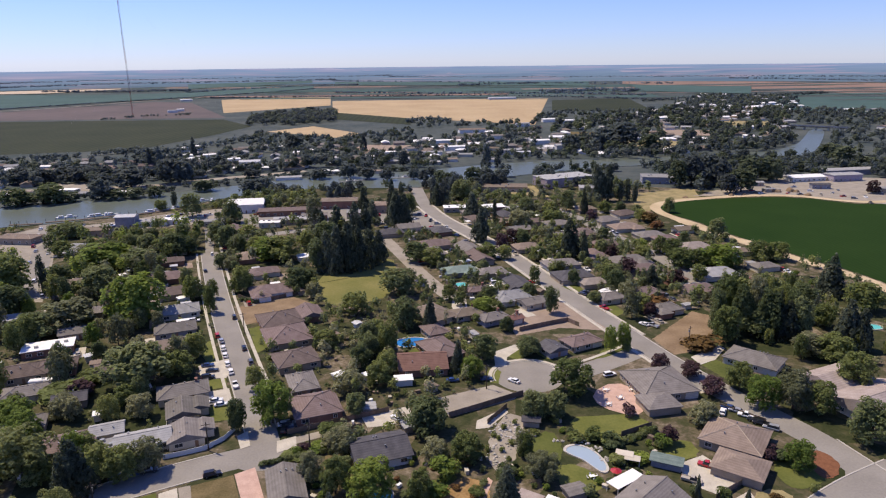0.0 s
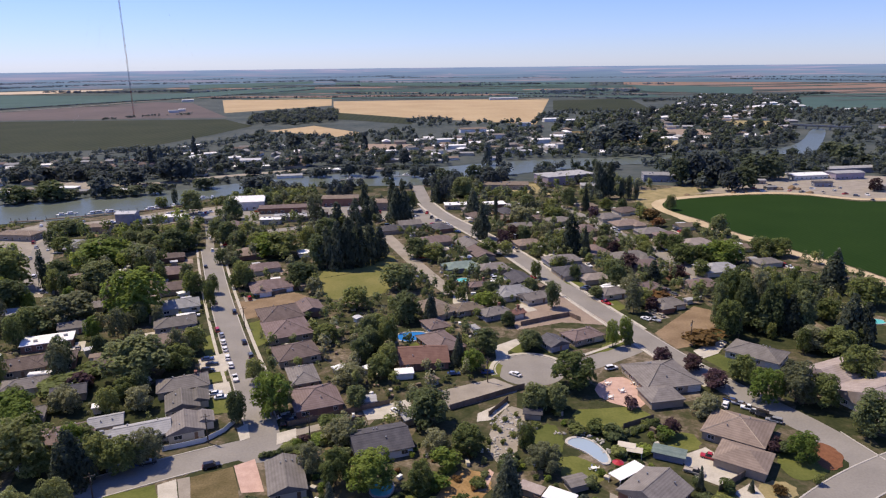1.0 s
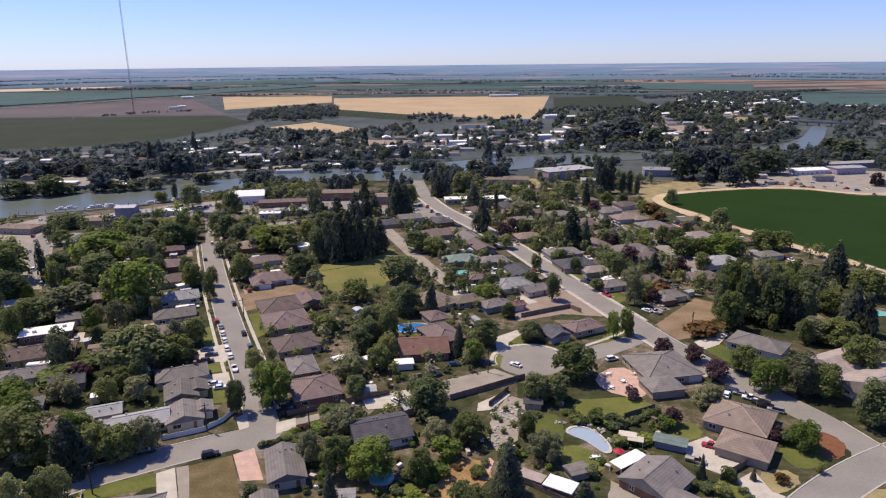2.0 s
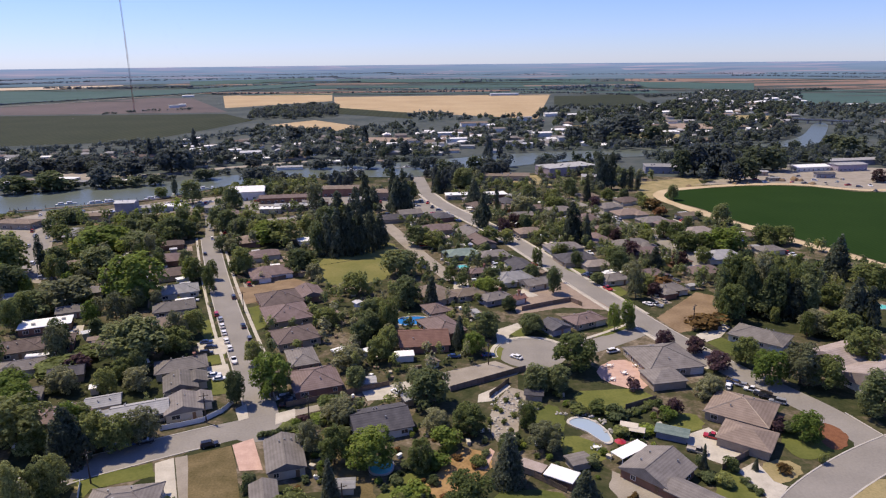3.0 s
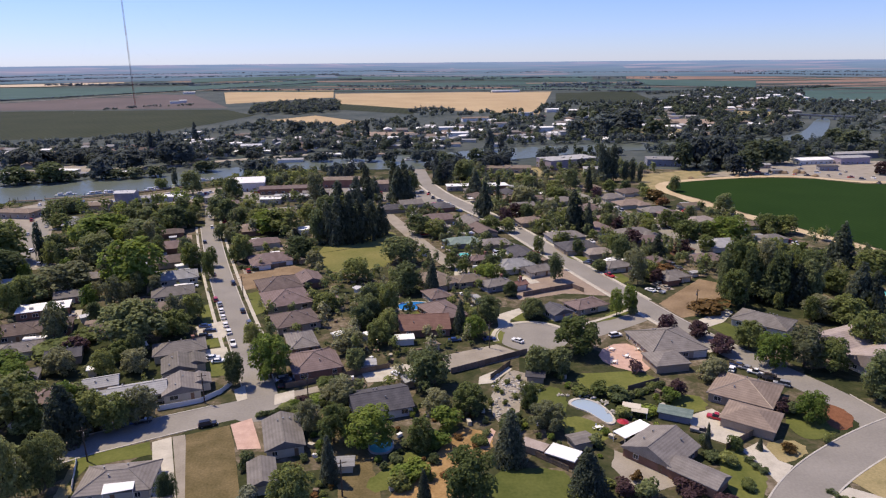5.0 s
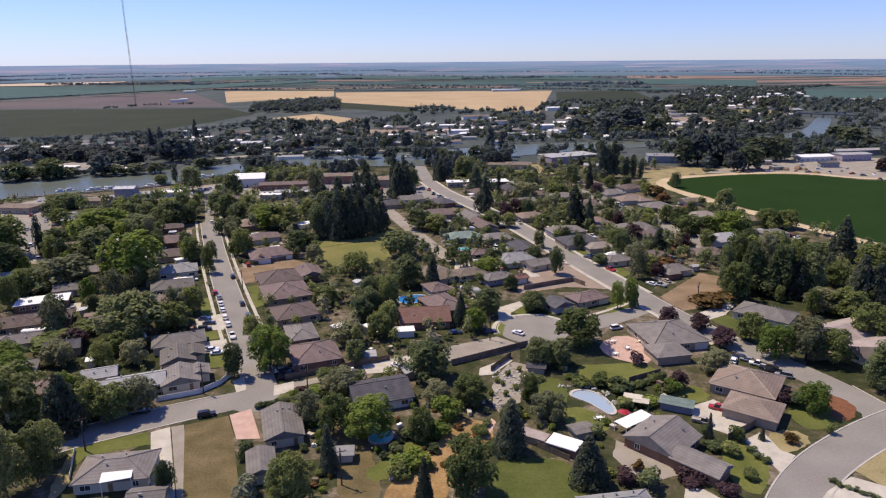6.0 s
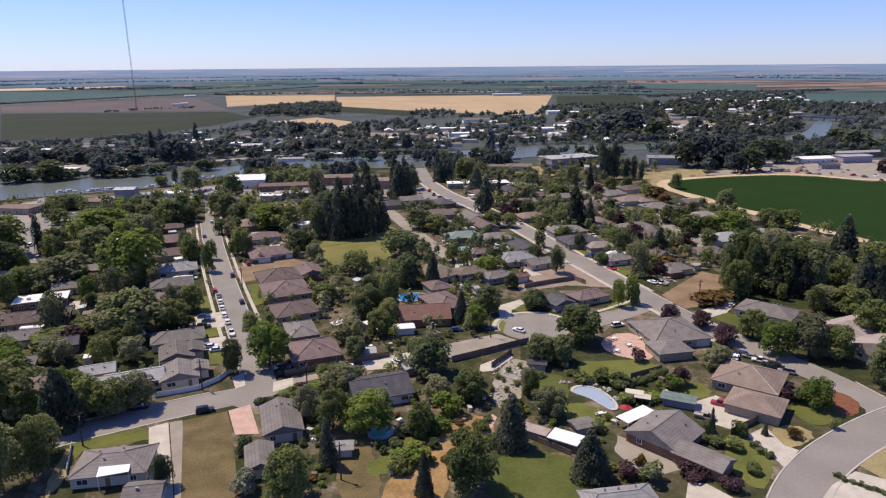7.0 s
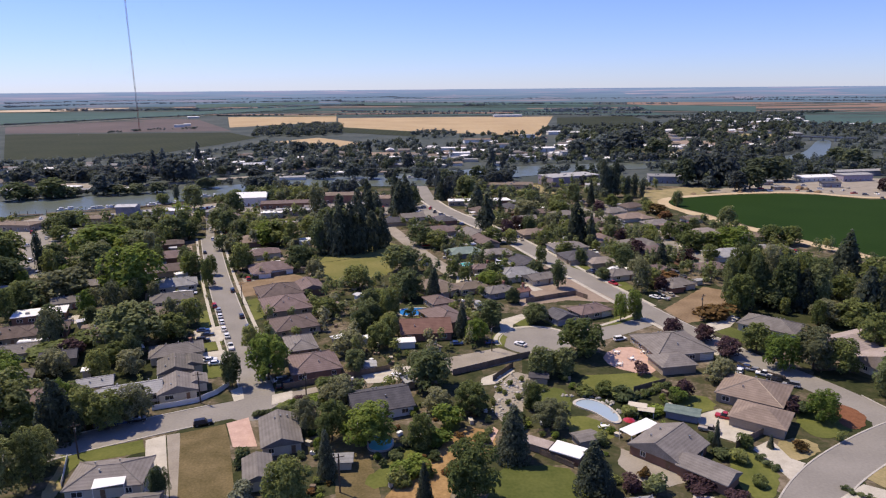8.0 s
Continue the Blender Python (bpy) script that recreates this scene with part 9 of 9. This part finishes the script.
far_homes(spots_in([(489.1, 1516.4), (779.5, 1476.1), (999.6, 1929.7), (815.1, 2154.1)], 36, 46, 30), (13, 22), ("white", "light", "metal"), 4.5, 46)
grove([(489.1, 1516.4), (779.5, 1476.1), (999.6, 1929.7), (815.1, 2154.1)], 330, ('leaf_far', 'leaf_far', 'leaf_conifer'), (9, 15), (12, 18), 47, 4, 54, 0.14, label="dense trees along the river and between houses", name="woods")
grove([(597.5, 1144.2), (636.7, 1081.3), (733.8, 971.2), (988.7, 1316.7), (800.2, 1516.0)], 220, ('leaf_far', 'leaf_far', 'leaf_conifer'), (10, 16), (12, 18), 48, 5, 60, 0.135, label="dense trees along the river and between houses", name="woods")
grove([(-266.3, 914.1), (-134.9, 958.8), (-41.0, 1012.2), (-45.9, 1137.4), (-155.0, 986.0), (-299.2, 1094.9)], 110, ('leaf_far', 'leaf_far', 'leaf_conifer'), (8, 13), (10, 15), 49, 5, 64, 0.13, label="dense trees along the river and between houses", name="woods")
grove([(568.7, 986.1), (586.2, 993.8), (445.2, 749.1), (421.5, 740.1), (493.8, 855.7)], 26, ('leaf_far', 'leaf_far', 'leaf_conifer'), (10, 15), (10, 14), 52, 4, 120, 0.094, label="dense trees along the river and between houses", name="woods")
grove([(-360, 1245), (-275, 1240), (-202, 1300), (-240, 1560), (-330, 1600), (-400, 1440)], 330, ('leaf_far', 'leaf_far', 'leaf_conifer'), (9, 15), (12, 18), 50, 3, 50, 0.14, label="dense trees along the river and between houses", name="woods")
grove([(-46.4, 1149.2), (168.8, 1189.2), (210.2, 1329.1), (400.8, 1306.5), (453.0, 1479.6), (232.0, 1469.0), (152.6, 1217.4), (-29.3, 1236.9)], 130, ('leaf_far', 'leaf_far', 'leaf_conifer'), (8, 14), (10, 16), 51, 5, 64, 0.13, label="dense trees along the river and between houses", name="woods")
# ---- trees down to both banks ----
BANK_GROVES = (([(-128, 572), (-60, 578), (-24, 572), (18, 592), (16, 610), (-24, 588), (-112, 594)], 16, (8, 13), (8, 12)), ([(33, 622), (62, 622), (66, 660), (36, 656)], 12, (11, 17), (9, 13)), ([(91, 652), (154, 668), (164, 700), (96, 685)], 20, (9, 14), (9, 13)), ([(50, 752), (176, 784), (188, 826), (54, 802)], 34, (9, 14), (10, 14)),
               ([(-108, 703), (-58, 708), (-65, 796), (-121, 789)], 22, (10, 16), (10, 14)), ([(-37, 708), (8, 722), (9, 791), (-41, 794)], 18, (9, 14), (10, 14)), ([(2, 791), (117, 805), (163, 1130), (90, 1159), (11, 991)], 70, (8, 14), (9, 15)),
               ([(-67, 818), (-68, 935), (-123, 1003), (-179, 944), (-129, 823)], 40, (8, 13), (9, 14)))
for k, (ring, count, tall, wide) in enumerate(BANK_GROVES):
    grove(ring, count, ("leaf_far", "leaf_bank"), tall, wide, 90 + k, 4, 90, 0.1, label="dense trees along the river bank", name="woods")
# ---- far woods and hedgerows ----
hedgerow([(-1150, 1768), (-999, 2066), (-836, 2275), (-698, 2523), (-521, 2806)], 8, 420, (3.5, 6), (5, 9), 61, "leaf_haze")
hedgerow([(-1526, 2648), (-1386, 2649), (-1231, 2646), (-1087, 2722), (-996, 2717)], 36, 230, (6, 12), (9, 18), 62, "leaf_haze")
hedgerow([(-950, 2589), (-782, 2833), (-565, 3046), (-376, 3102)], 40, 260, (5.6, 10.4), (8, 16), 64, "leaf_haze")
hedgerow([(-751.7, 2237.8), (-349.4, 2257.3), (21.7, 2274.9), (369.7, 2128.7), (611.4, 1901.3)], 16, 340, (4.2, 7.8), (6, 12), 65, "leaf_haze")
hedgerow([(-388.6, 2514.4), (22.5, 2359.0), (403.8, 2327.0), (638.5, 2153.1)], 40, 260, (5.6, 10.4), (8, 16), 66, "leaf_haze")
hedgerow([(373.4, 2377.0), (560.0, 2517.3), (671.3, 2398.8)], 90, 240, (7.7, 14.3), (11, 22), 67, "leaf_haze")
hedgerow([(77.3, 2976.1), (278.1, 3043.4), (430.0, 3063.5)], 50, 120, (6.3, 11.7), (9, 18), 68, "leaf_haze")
hedgerow([(548.6, 1846.6), (764.9, 1976.9), (1034.9, 2064.9), (1194.1, 2139.4)], 40, 240, (5.6, 10.4), (8, 16), 69, "leaf_far")
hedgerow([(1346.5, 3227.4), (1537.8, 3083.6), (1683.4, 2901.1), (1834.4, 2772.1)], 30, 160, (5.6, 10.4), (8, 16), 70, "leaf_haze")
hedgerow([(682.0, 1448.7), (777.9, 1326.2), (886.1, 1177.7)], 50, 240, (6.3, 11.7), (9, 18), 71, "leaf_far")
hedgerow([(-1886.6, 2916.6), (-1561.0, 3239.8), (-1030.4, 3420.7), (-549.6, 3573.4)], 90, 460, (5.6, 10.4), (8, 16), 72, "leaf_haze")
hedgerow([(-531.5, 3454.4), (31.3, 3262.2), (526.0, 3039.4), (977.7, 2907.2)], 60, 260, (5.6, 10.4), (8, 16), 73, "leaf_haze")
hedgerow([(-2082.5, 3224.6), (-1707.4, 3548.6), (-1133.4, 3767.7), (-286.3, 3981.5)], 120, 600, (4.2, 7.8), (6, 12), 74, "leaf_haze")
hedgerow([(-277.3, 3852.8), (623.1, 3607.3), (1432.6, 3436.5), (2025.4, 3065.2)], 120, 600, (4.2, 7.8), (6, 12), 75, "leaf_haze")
hedgerow([(-376.4, 833.7), (-353.6, 864.2), (-326.4, 889.6), (-289.8, 997.3)], 30, 100, (6.3, 11.7), (9, 18), 76, "leaf_far")
hedgerow([(-558.1, 782.1), (-496.6, 811.8), (-456.9, 827.0), (-397.1, 880.9)], 16, 110, (4.9, 9.1), (7, 14), 77, "leaf_far")
hedgerow([(-695.3, 1402.0), (-666.8, 1468.5), (-605.6, 1498.4), (-561.8, 1532.1)], 20, 40, (4.2, 7.8), (6, 12), 78, "leaf_far")
hedgerow([(-61.6, 1268.6), (-20.4, 1324.1), (12.0, 1274.9)], 20, 40, (6.3, 11.7), (9, 18), 79, "leaf_far")
# ---- cars, boats, poles and fences ----
car(-82.0, 232.7, 112.5, "white", "sedan", "parked on the street")
car(-85.3, 240.4, 112.5, "white", "sedan", "parked on the street")
car(-88.2, 247.3, 112.5, "white", "sedan", "parked on the street")
car(-91.2, 254.6, 112.5, "silver", "sedan", "parked on the street")
car(-94.7, 260.1, 112.5, "red", "van", "parked on the street")
car(-74.0, 215.5, 112.5, "white", "pickup", "parked on the street")
car(-78.7, 226.0, 112.5, "white", "sedan", "parked on the street")
car(-73.7, 234.3, 112.5, "grey", "van", "parked on the street")
car(-79.8, 247.2, 112.5, "black", "sedan", "parked on the street")
car(-93.9, 281.2, 112.5, "black", "van", "parked on the street")
car(-106.7, 294.0, 112.5, "grey", "sedan", "parked on the street")
car(-130.7, 351.5, 112.5, "black", "sedan", "parked on the street")
car(-138.0, 384.8, 112.5, "white", "van", "parked on the street")
car(-148.5, 412.9, 112.5, "white", "sedan", "parked on the street")
car(-89.2, 231.7, 15, "blue", "sedan", "parked on a driveway")
car(-86.0, 227.2, 15, "black", "sedan", "parked on a driveway")
car(-85.8, 221.8, 15, "black", "van", "parked on a driveway")
car(-77.2, 204.2, 15, "white", "sedan", "parked on a driveway")
car(-74.5, 201.5, 15, "white", "sedan", "parked on a driveway")
car(-79.2, 206.0, 15, "silver", "sedan", "parked on a driveway")
car(-110.5, 277.5, 15, "white", "van", "parked on a driveway")
car(-64.6, 162.0, 22, "black", "van", "parked on the street")
car(-90.8, 161.4, 22, "grey", "sedan", "parked on the street")
car(-86.2, 162.9, 22, "blue", "sedan", "parked on the street")
car(-82.9, 164.0, 22, "black", "sedan", "parked on the street")
car(24.8, 216.4, 140, "white", "sedan", "parked on the street")
car(15.1, 218.1, 5, "blue", "sedan", "parked on a dusty yard")
car(3.0, 217.3, 5, "blue", "sedan", "parked on a dusty yard")
car(-15.3, 191.3, 140, "white", "sedan", "parked on a concrete court")
car(73.5, 163.8, 150, "red", "pickup", "parked on a concrete court")
car(66.5, 157.1, -28, "beige", "pickup", "parked on a concrete court")
car(100.4, 183.2, 147, "silver", "van", "parked on the street")
car(96.2, 190.6, 147, "white", "pickup", "parked on the street")
car(97.5, 187.8, 147, "black", "sedan", "parked on the street")
car(92.5, 196.0, 147, "blue", "sedan", "parked on the street")
car(94.2, 193.9, 147, "silver", "sedan", "parked on the street")
car(89.5, 193.1, 60, "white", "sedan", "parked in a side yard")
car(98.7, 185.8, 147, "black", "pickup", "parked on the street")
car(653.2, 224.9, 20, "white", "sedan", "parked at a kerb")
car(59.7, 220.5, 20, "white", "van", "parked at a kerb")
car(63.4, 334.4, 30, "white", "sedan", "parked on a driveway")
car(823.2, 283.6, 35, "silver", "sedan", "parked on a driveway")
car(85.2, 287.1, 35, "white", "van", "parked on a driveway")
car(911.8, 269.2, 5, "black", "sedan", "parked on bare earth")
car(872.4, 269.6, 5, "white", "sedan", "parked on bare earth")
car(69.4, 310.2, 20, "grey", "sedan", "parked on a driveway")
car(-50.4, 188.6, 20, "white", "sedan", "parked beside a fence")
car(-49.2, 188.5, 20, "silver", "van", "parked beside a fence")
car(-47.4, 187.0, 20, "black", "sedan", "parked beside a fence")
car(23.8, 301.8, 80, "white", "sedan", "parked in a back yard")
car(2.1, 446.8, 128.0, "white", "sedan", "parked on the street")
car(-3.7, 456.9, 10, "silver", "van", "parked on the street")
car(-8.6, 467.4, 80, "black", "pickup", "parked on the street")
car(9.2, 424.5, 128.0, "blue", "sedan", "parked on the street")
car(14.8, 407.4, 10, "grey", "van", "parked on the street")
car(-12.1, 482.7, 80, "red", "pickup", "parked on the street")
car(-17.3, 489.7, 128.0, "beige", "sedan", "parked on the street")
car(-22.0, 472.2, 10, "white", "van", "parked on the street")
car(-27.7, 466.0, 80, "silver", "pickup", "parked on the street")
car(-33.1, 458.0, 128.0, "black", "sedan", "parked on the street")
car(-37.9, 444.5, 10, "blue", "van", "parked on the street")
car(-14.3, 443.6, 80, "grey", "pickup", "parked on the street")
car(-7.5, 447.2, 128.0, "red", "sedan", "parked on the street")
car(-1.7, 435.7, 10, "beige", "van", "parked on the street")
car(-21.8, 450.5, 80, "white", "pickup", "parked on the street")
car(107.0, 454.7, 128.0, "white", "sedan", "parked on the street")
car(111.0, 439.0, 128.0, "black", "van", "parked on the street")
car(110.3, 414.1, 128.0, "silver", "pickup", "parked on the street")
car(111-0.1, 407.6, 128.0, "grey", "sedan", "parked on the street")
car(1132.3, 389.9, 128.0, "beige", "van", "parked on the street")
car(117.1, 376.9, 128.0, "white", "pickup", "parked on the street")
car(121.1, 374.0, 128.0, "black", "sedan", "parked on the street")
car(130.6, 373.7, 128.0, "silver", "van", "parked on the street")
car(98.2, 459.1, 128.0, "grey", "pickup", "parked on the street")
car(128.0, 356.5, 128.0, "beige", "sedan", "parked on the street")
car(144.7, 359.9, 128.0, "white", "van", "parked on the street")
car(127.6, 379.4, 128.0, "black", "pickup", "parked on the street")
car(-279.9, 453.3, 110, "white", "sedan", "parked on the street")
car(-270.2, 434.3, 110, "white", "van", "parked on the street")
car(-249.6, 395.7, 110, "silver", "sedan", "parked on the street")
car(-257.6, 406.8, 110, "red", "van", "parked on the street")
car(-239.2, 390.9, 110, "white", "sedan", "parked on the street")
car(-215.8, 336.3, 110, "white", "van", "parked on the street")
car(-238.9, 371.2, 110, "silver", "sedan", "parked on the street")
car(268.0, 555.6, 10, "white", "pickup", "parked in a dusty yard")
car(286.4, 579.5, -20, "beige", "van", "parked in a dusty yard")
car(288.4, 563.7, 80, "silver", "pickup", "parked in a dusty yard")
car(290.8, 554.5, 40, "red", "sedan", "parked in a dusty yard")
car(297.9, 548.2, 10, "grey", "pickup", "parked in a dusty yard")
car(313.8, 562.4, -20, "white", "van", "parked in a dusty yard")
car(313.4, 544.6, 80, "beige", "pickup", "parked in a dusty yard")
car(327.2, 552.7, 40, "silver", "sedan", "parked in a dusty yard")
car(328.0, 538.2, 10, "red", "pickup", "parked in a dusty yard")
car(332.0, 529.7, -20, "grey", "van", "parked in a dusty yard")
car(344.0, 534.7, 80, "white", "pickup", "parked in a dusty yard")
car(338.5, 564.3, 40, "beige", "sedan", "parked in a dusty yard")
car(309.4, 581.6, 10, "silver", "pickup", "parked in a dusty yard")
car(266.5, 567.8, -20, "red", "van", "parked in a dusty yard")
car(333.8, 511.1, 80, "grey", "pickup", "parked in a dusty yard")
for x, y, rot, ln in ((-283.4, 487.0, 20, 8), (-278.5, 490.3, 25, 9), (-262.4, 491.5, 30, 8), (-258.7, 494.1, 25, 10), (-255.3, 496.9, 110, 8), (-250.9, 496.7, 30, 9), (-224.5, 506.3, 25, 11),
                      (-221.7, 510.2, 25, 8), (-217.2, 513.1, 30, 9), (-212.5, 518.0, 110, 8), (-204.3, 543.0, 20, 10), (-198.8, 547.4, 25, 8), (-192.2, 549.0, 110, 9), (-88.0, 637.5, 20, 9), (-36.0, 656.0, 10, 8)):
    boat(x, y, rot, ln)
dock(-309.6, 466.0, 9, 22)
dock(-288.0, 473.0, 22, 38)
dock(-254.0, 489.5, 22, 34)
dock(-221.0, 505.0, 40, 22)
dock(-98.2, 630.5, 22, 36, "roof_light")
dock(-48.5, 649.8, 10, 28, "roof_light")
trailer(-142.2, 216.7, 12, 9.5)
trailer(86.1, 306.3, 30, 7)
trailer(79.2, 307.5, 30, 6)
utility_pole(-88.7, 145.6, 30, 9.5)
utility_pole(-23.7, 131.3, 20, 9.5)
utility_pole(-39.7, 174.1, 20, 9.5)
utility_pole(-197.1, 316.5, 20, 9.5)
utility_pole(14.7, 211.4, 30, 9.5)
utility_pole(116.3, 246.1, 38, 9.5)
utility_pole(96.3, 243.3, 38, 9.5)
utility_pole(-69.7, 174.5, 20, 9.5)
utility_pole(-54.9, 192.9, 22, 9.5)
utility_pole(-84.3, 263.5, 22, 9.5)
fence([(-48.3, 183.1), (-39.7, 186.8), (-26.6, 192.6), (-18.1, 196.6)])
fence([(1.5, 192.2), (12.4, 198.3), (25.0, 205.6), (26.9, 206.5)], h=2.0)
fence([(13.5, 188.0), (20.5, 198.1)])
fence([(-81.5, 170.2), (-76.0, 172.4), (-70.9, 174.8), (-66.8, 180.2), (-65.2, 185.9)], h=1.6, mat='whitefence', label='pale painted fence along a street corner')
fence([(-91.4, 145.7), (-86.3, 133.9)], h=1.2, mat='whitefence', label='low pale painted fence between yards')
fence([(21.9, 146.5), (29.0, 140.2)], h=1.6)
fence([(53.5, 180.0), (64.3, 185.4)], h=1.8)
fence([(69.9, 149.1), (79.9, 155.8), (85.8, 158.6)], h=1.8)
fence([(90.3, 197.1), (100.6, 186.9)], h=1.5)
fence([(32.0, 262.5), (44.0, 268.5), (54.0, 273.0), (58.0, 267.0)], h=2.0)
fence([(-25.9, 186.6), (-32.4, 184.0)], h=1.6)
fence([(-96.9, 211.2), (-81.9, 174.7)], h=1.6, mat='whitefence', label='pale painted side fence')
fence([(-100.4, 309.3), (-89.6, 299.7), (-64.0, 318.2)], h=1.8)
# ---- radio mast ----
lattice_mast(-674.3, 1488.0, 462)
car(-49.9, 185.1, 96, "black", "van", "parked on the street")
car(-47.9, 187.0, 100, "grey", "sedan", "parked on the street")
car(-48.9, 187.7, 100, "black", "pickup", "parked on the street")
car(67.7, 307.3, 128.0, "black", "sedan", "parked beside a street")
car(833.9, 270.8, 128.0, "black", "sedan", "parked beside a street")
car(86.1, 268.0, 128.0, "white", "sedan", "parked beside a street")
car(89.4, 266.5, 128.0, "silver", "pickup", "parked beside a street")
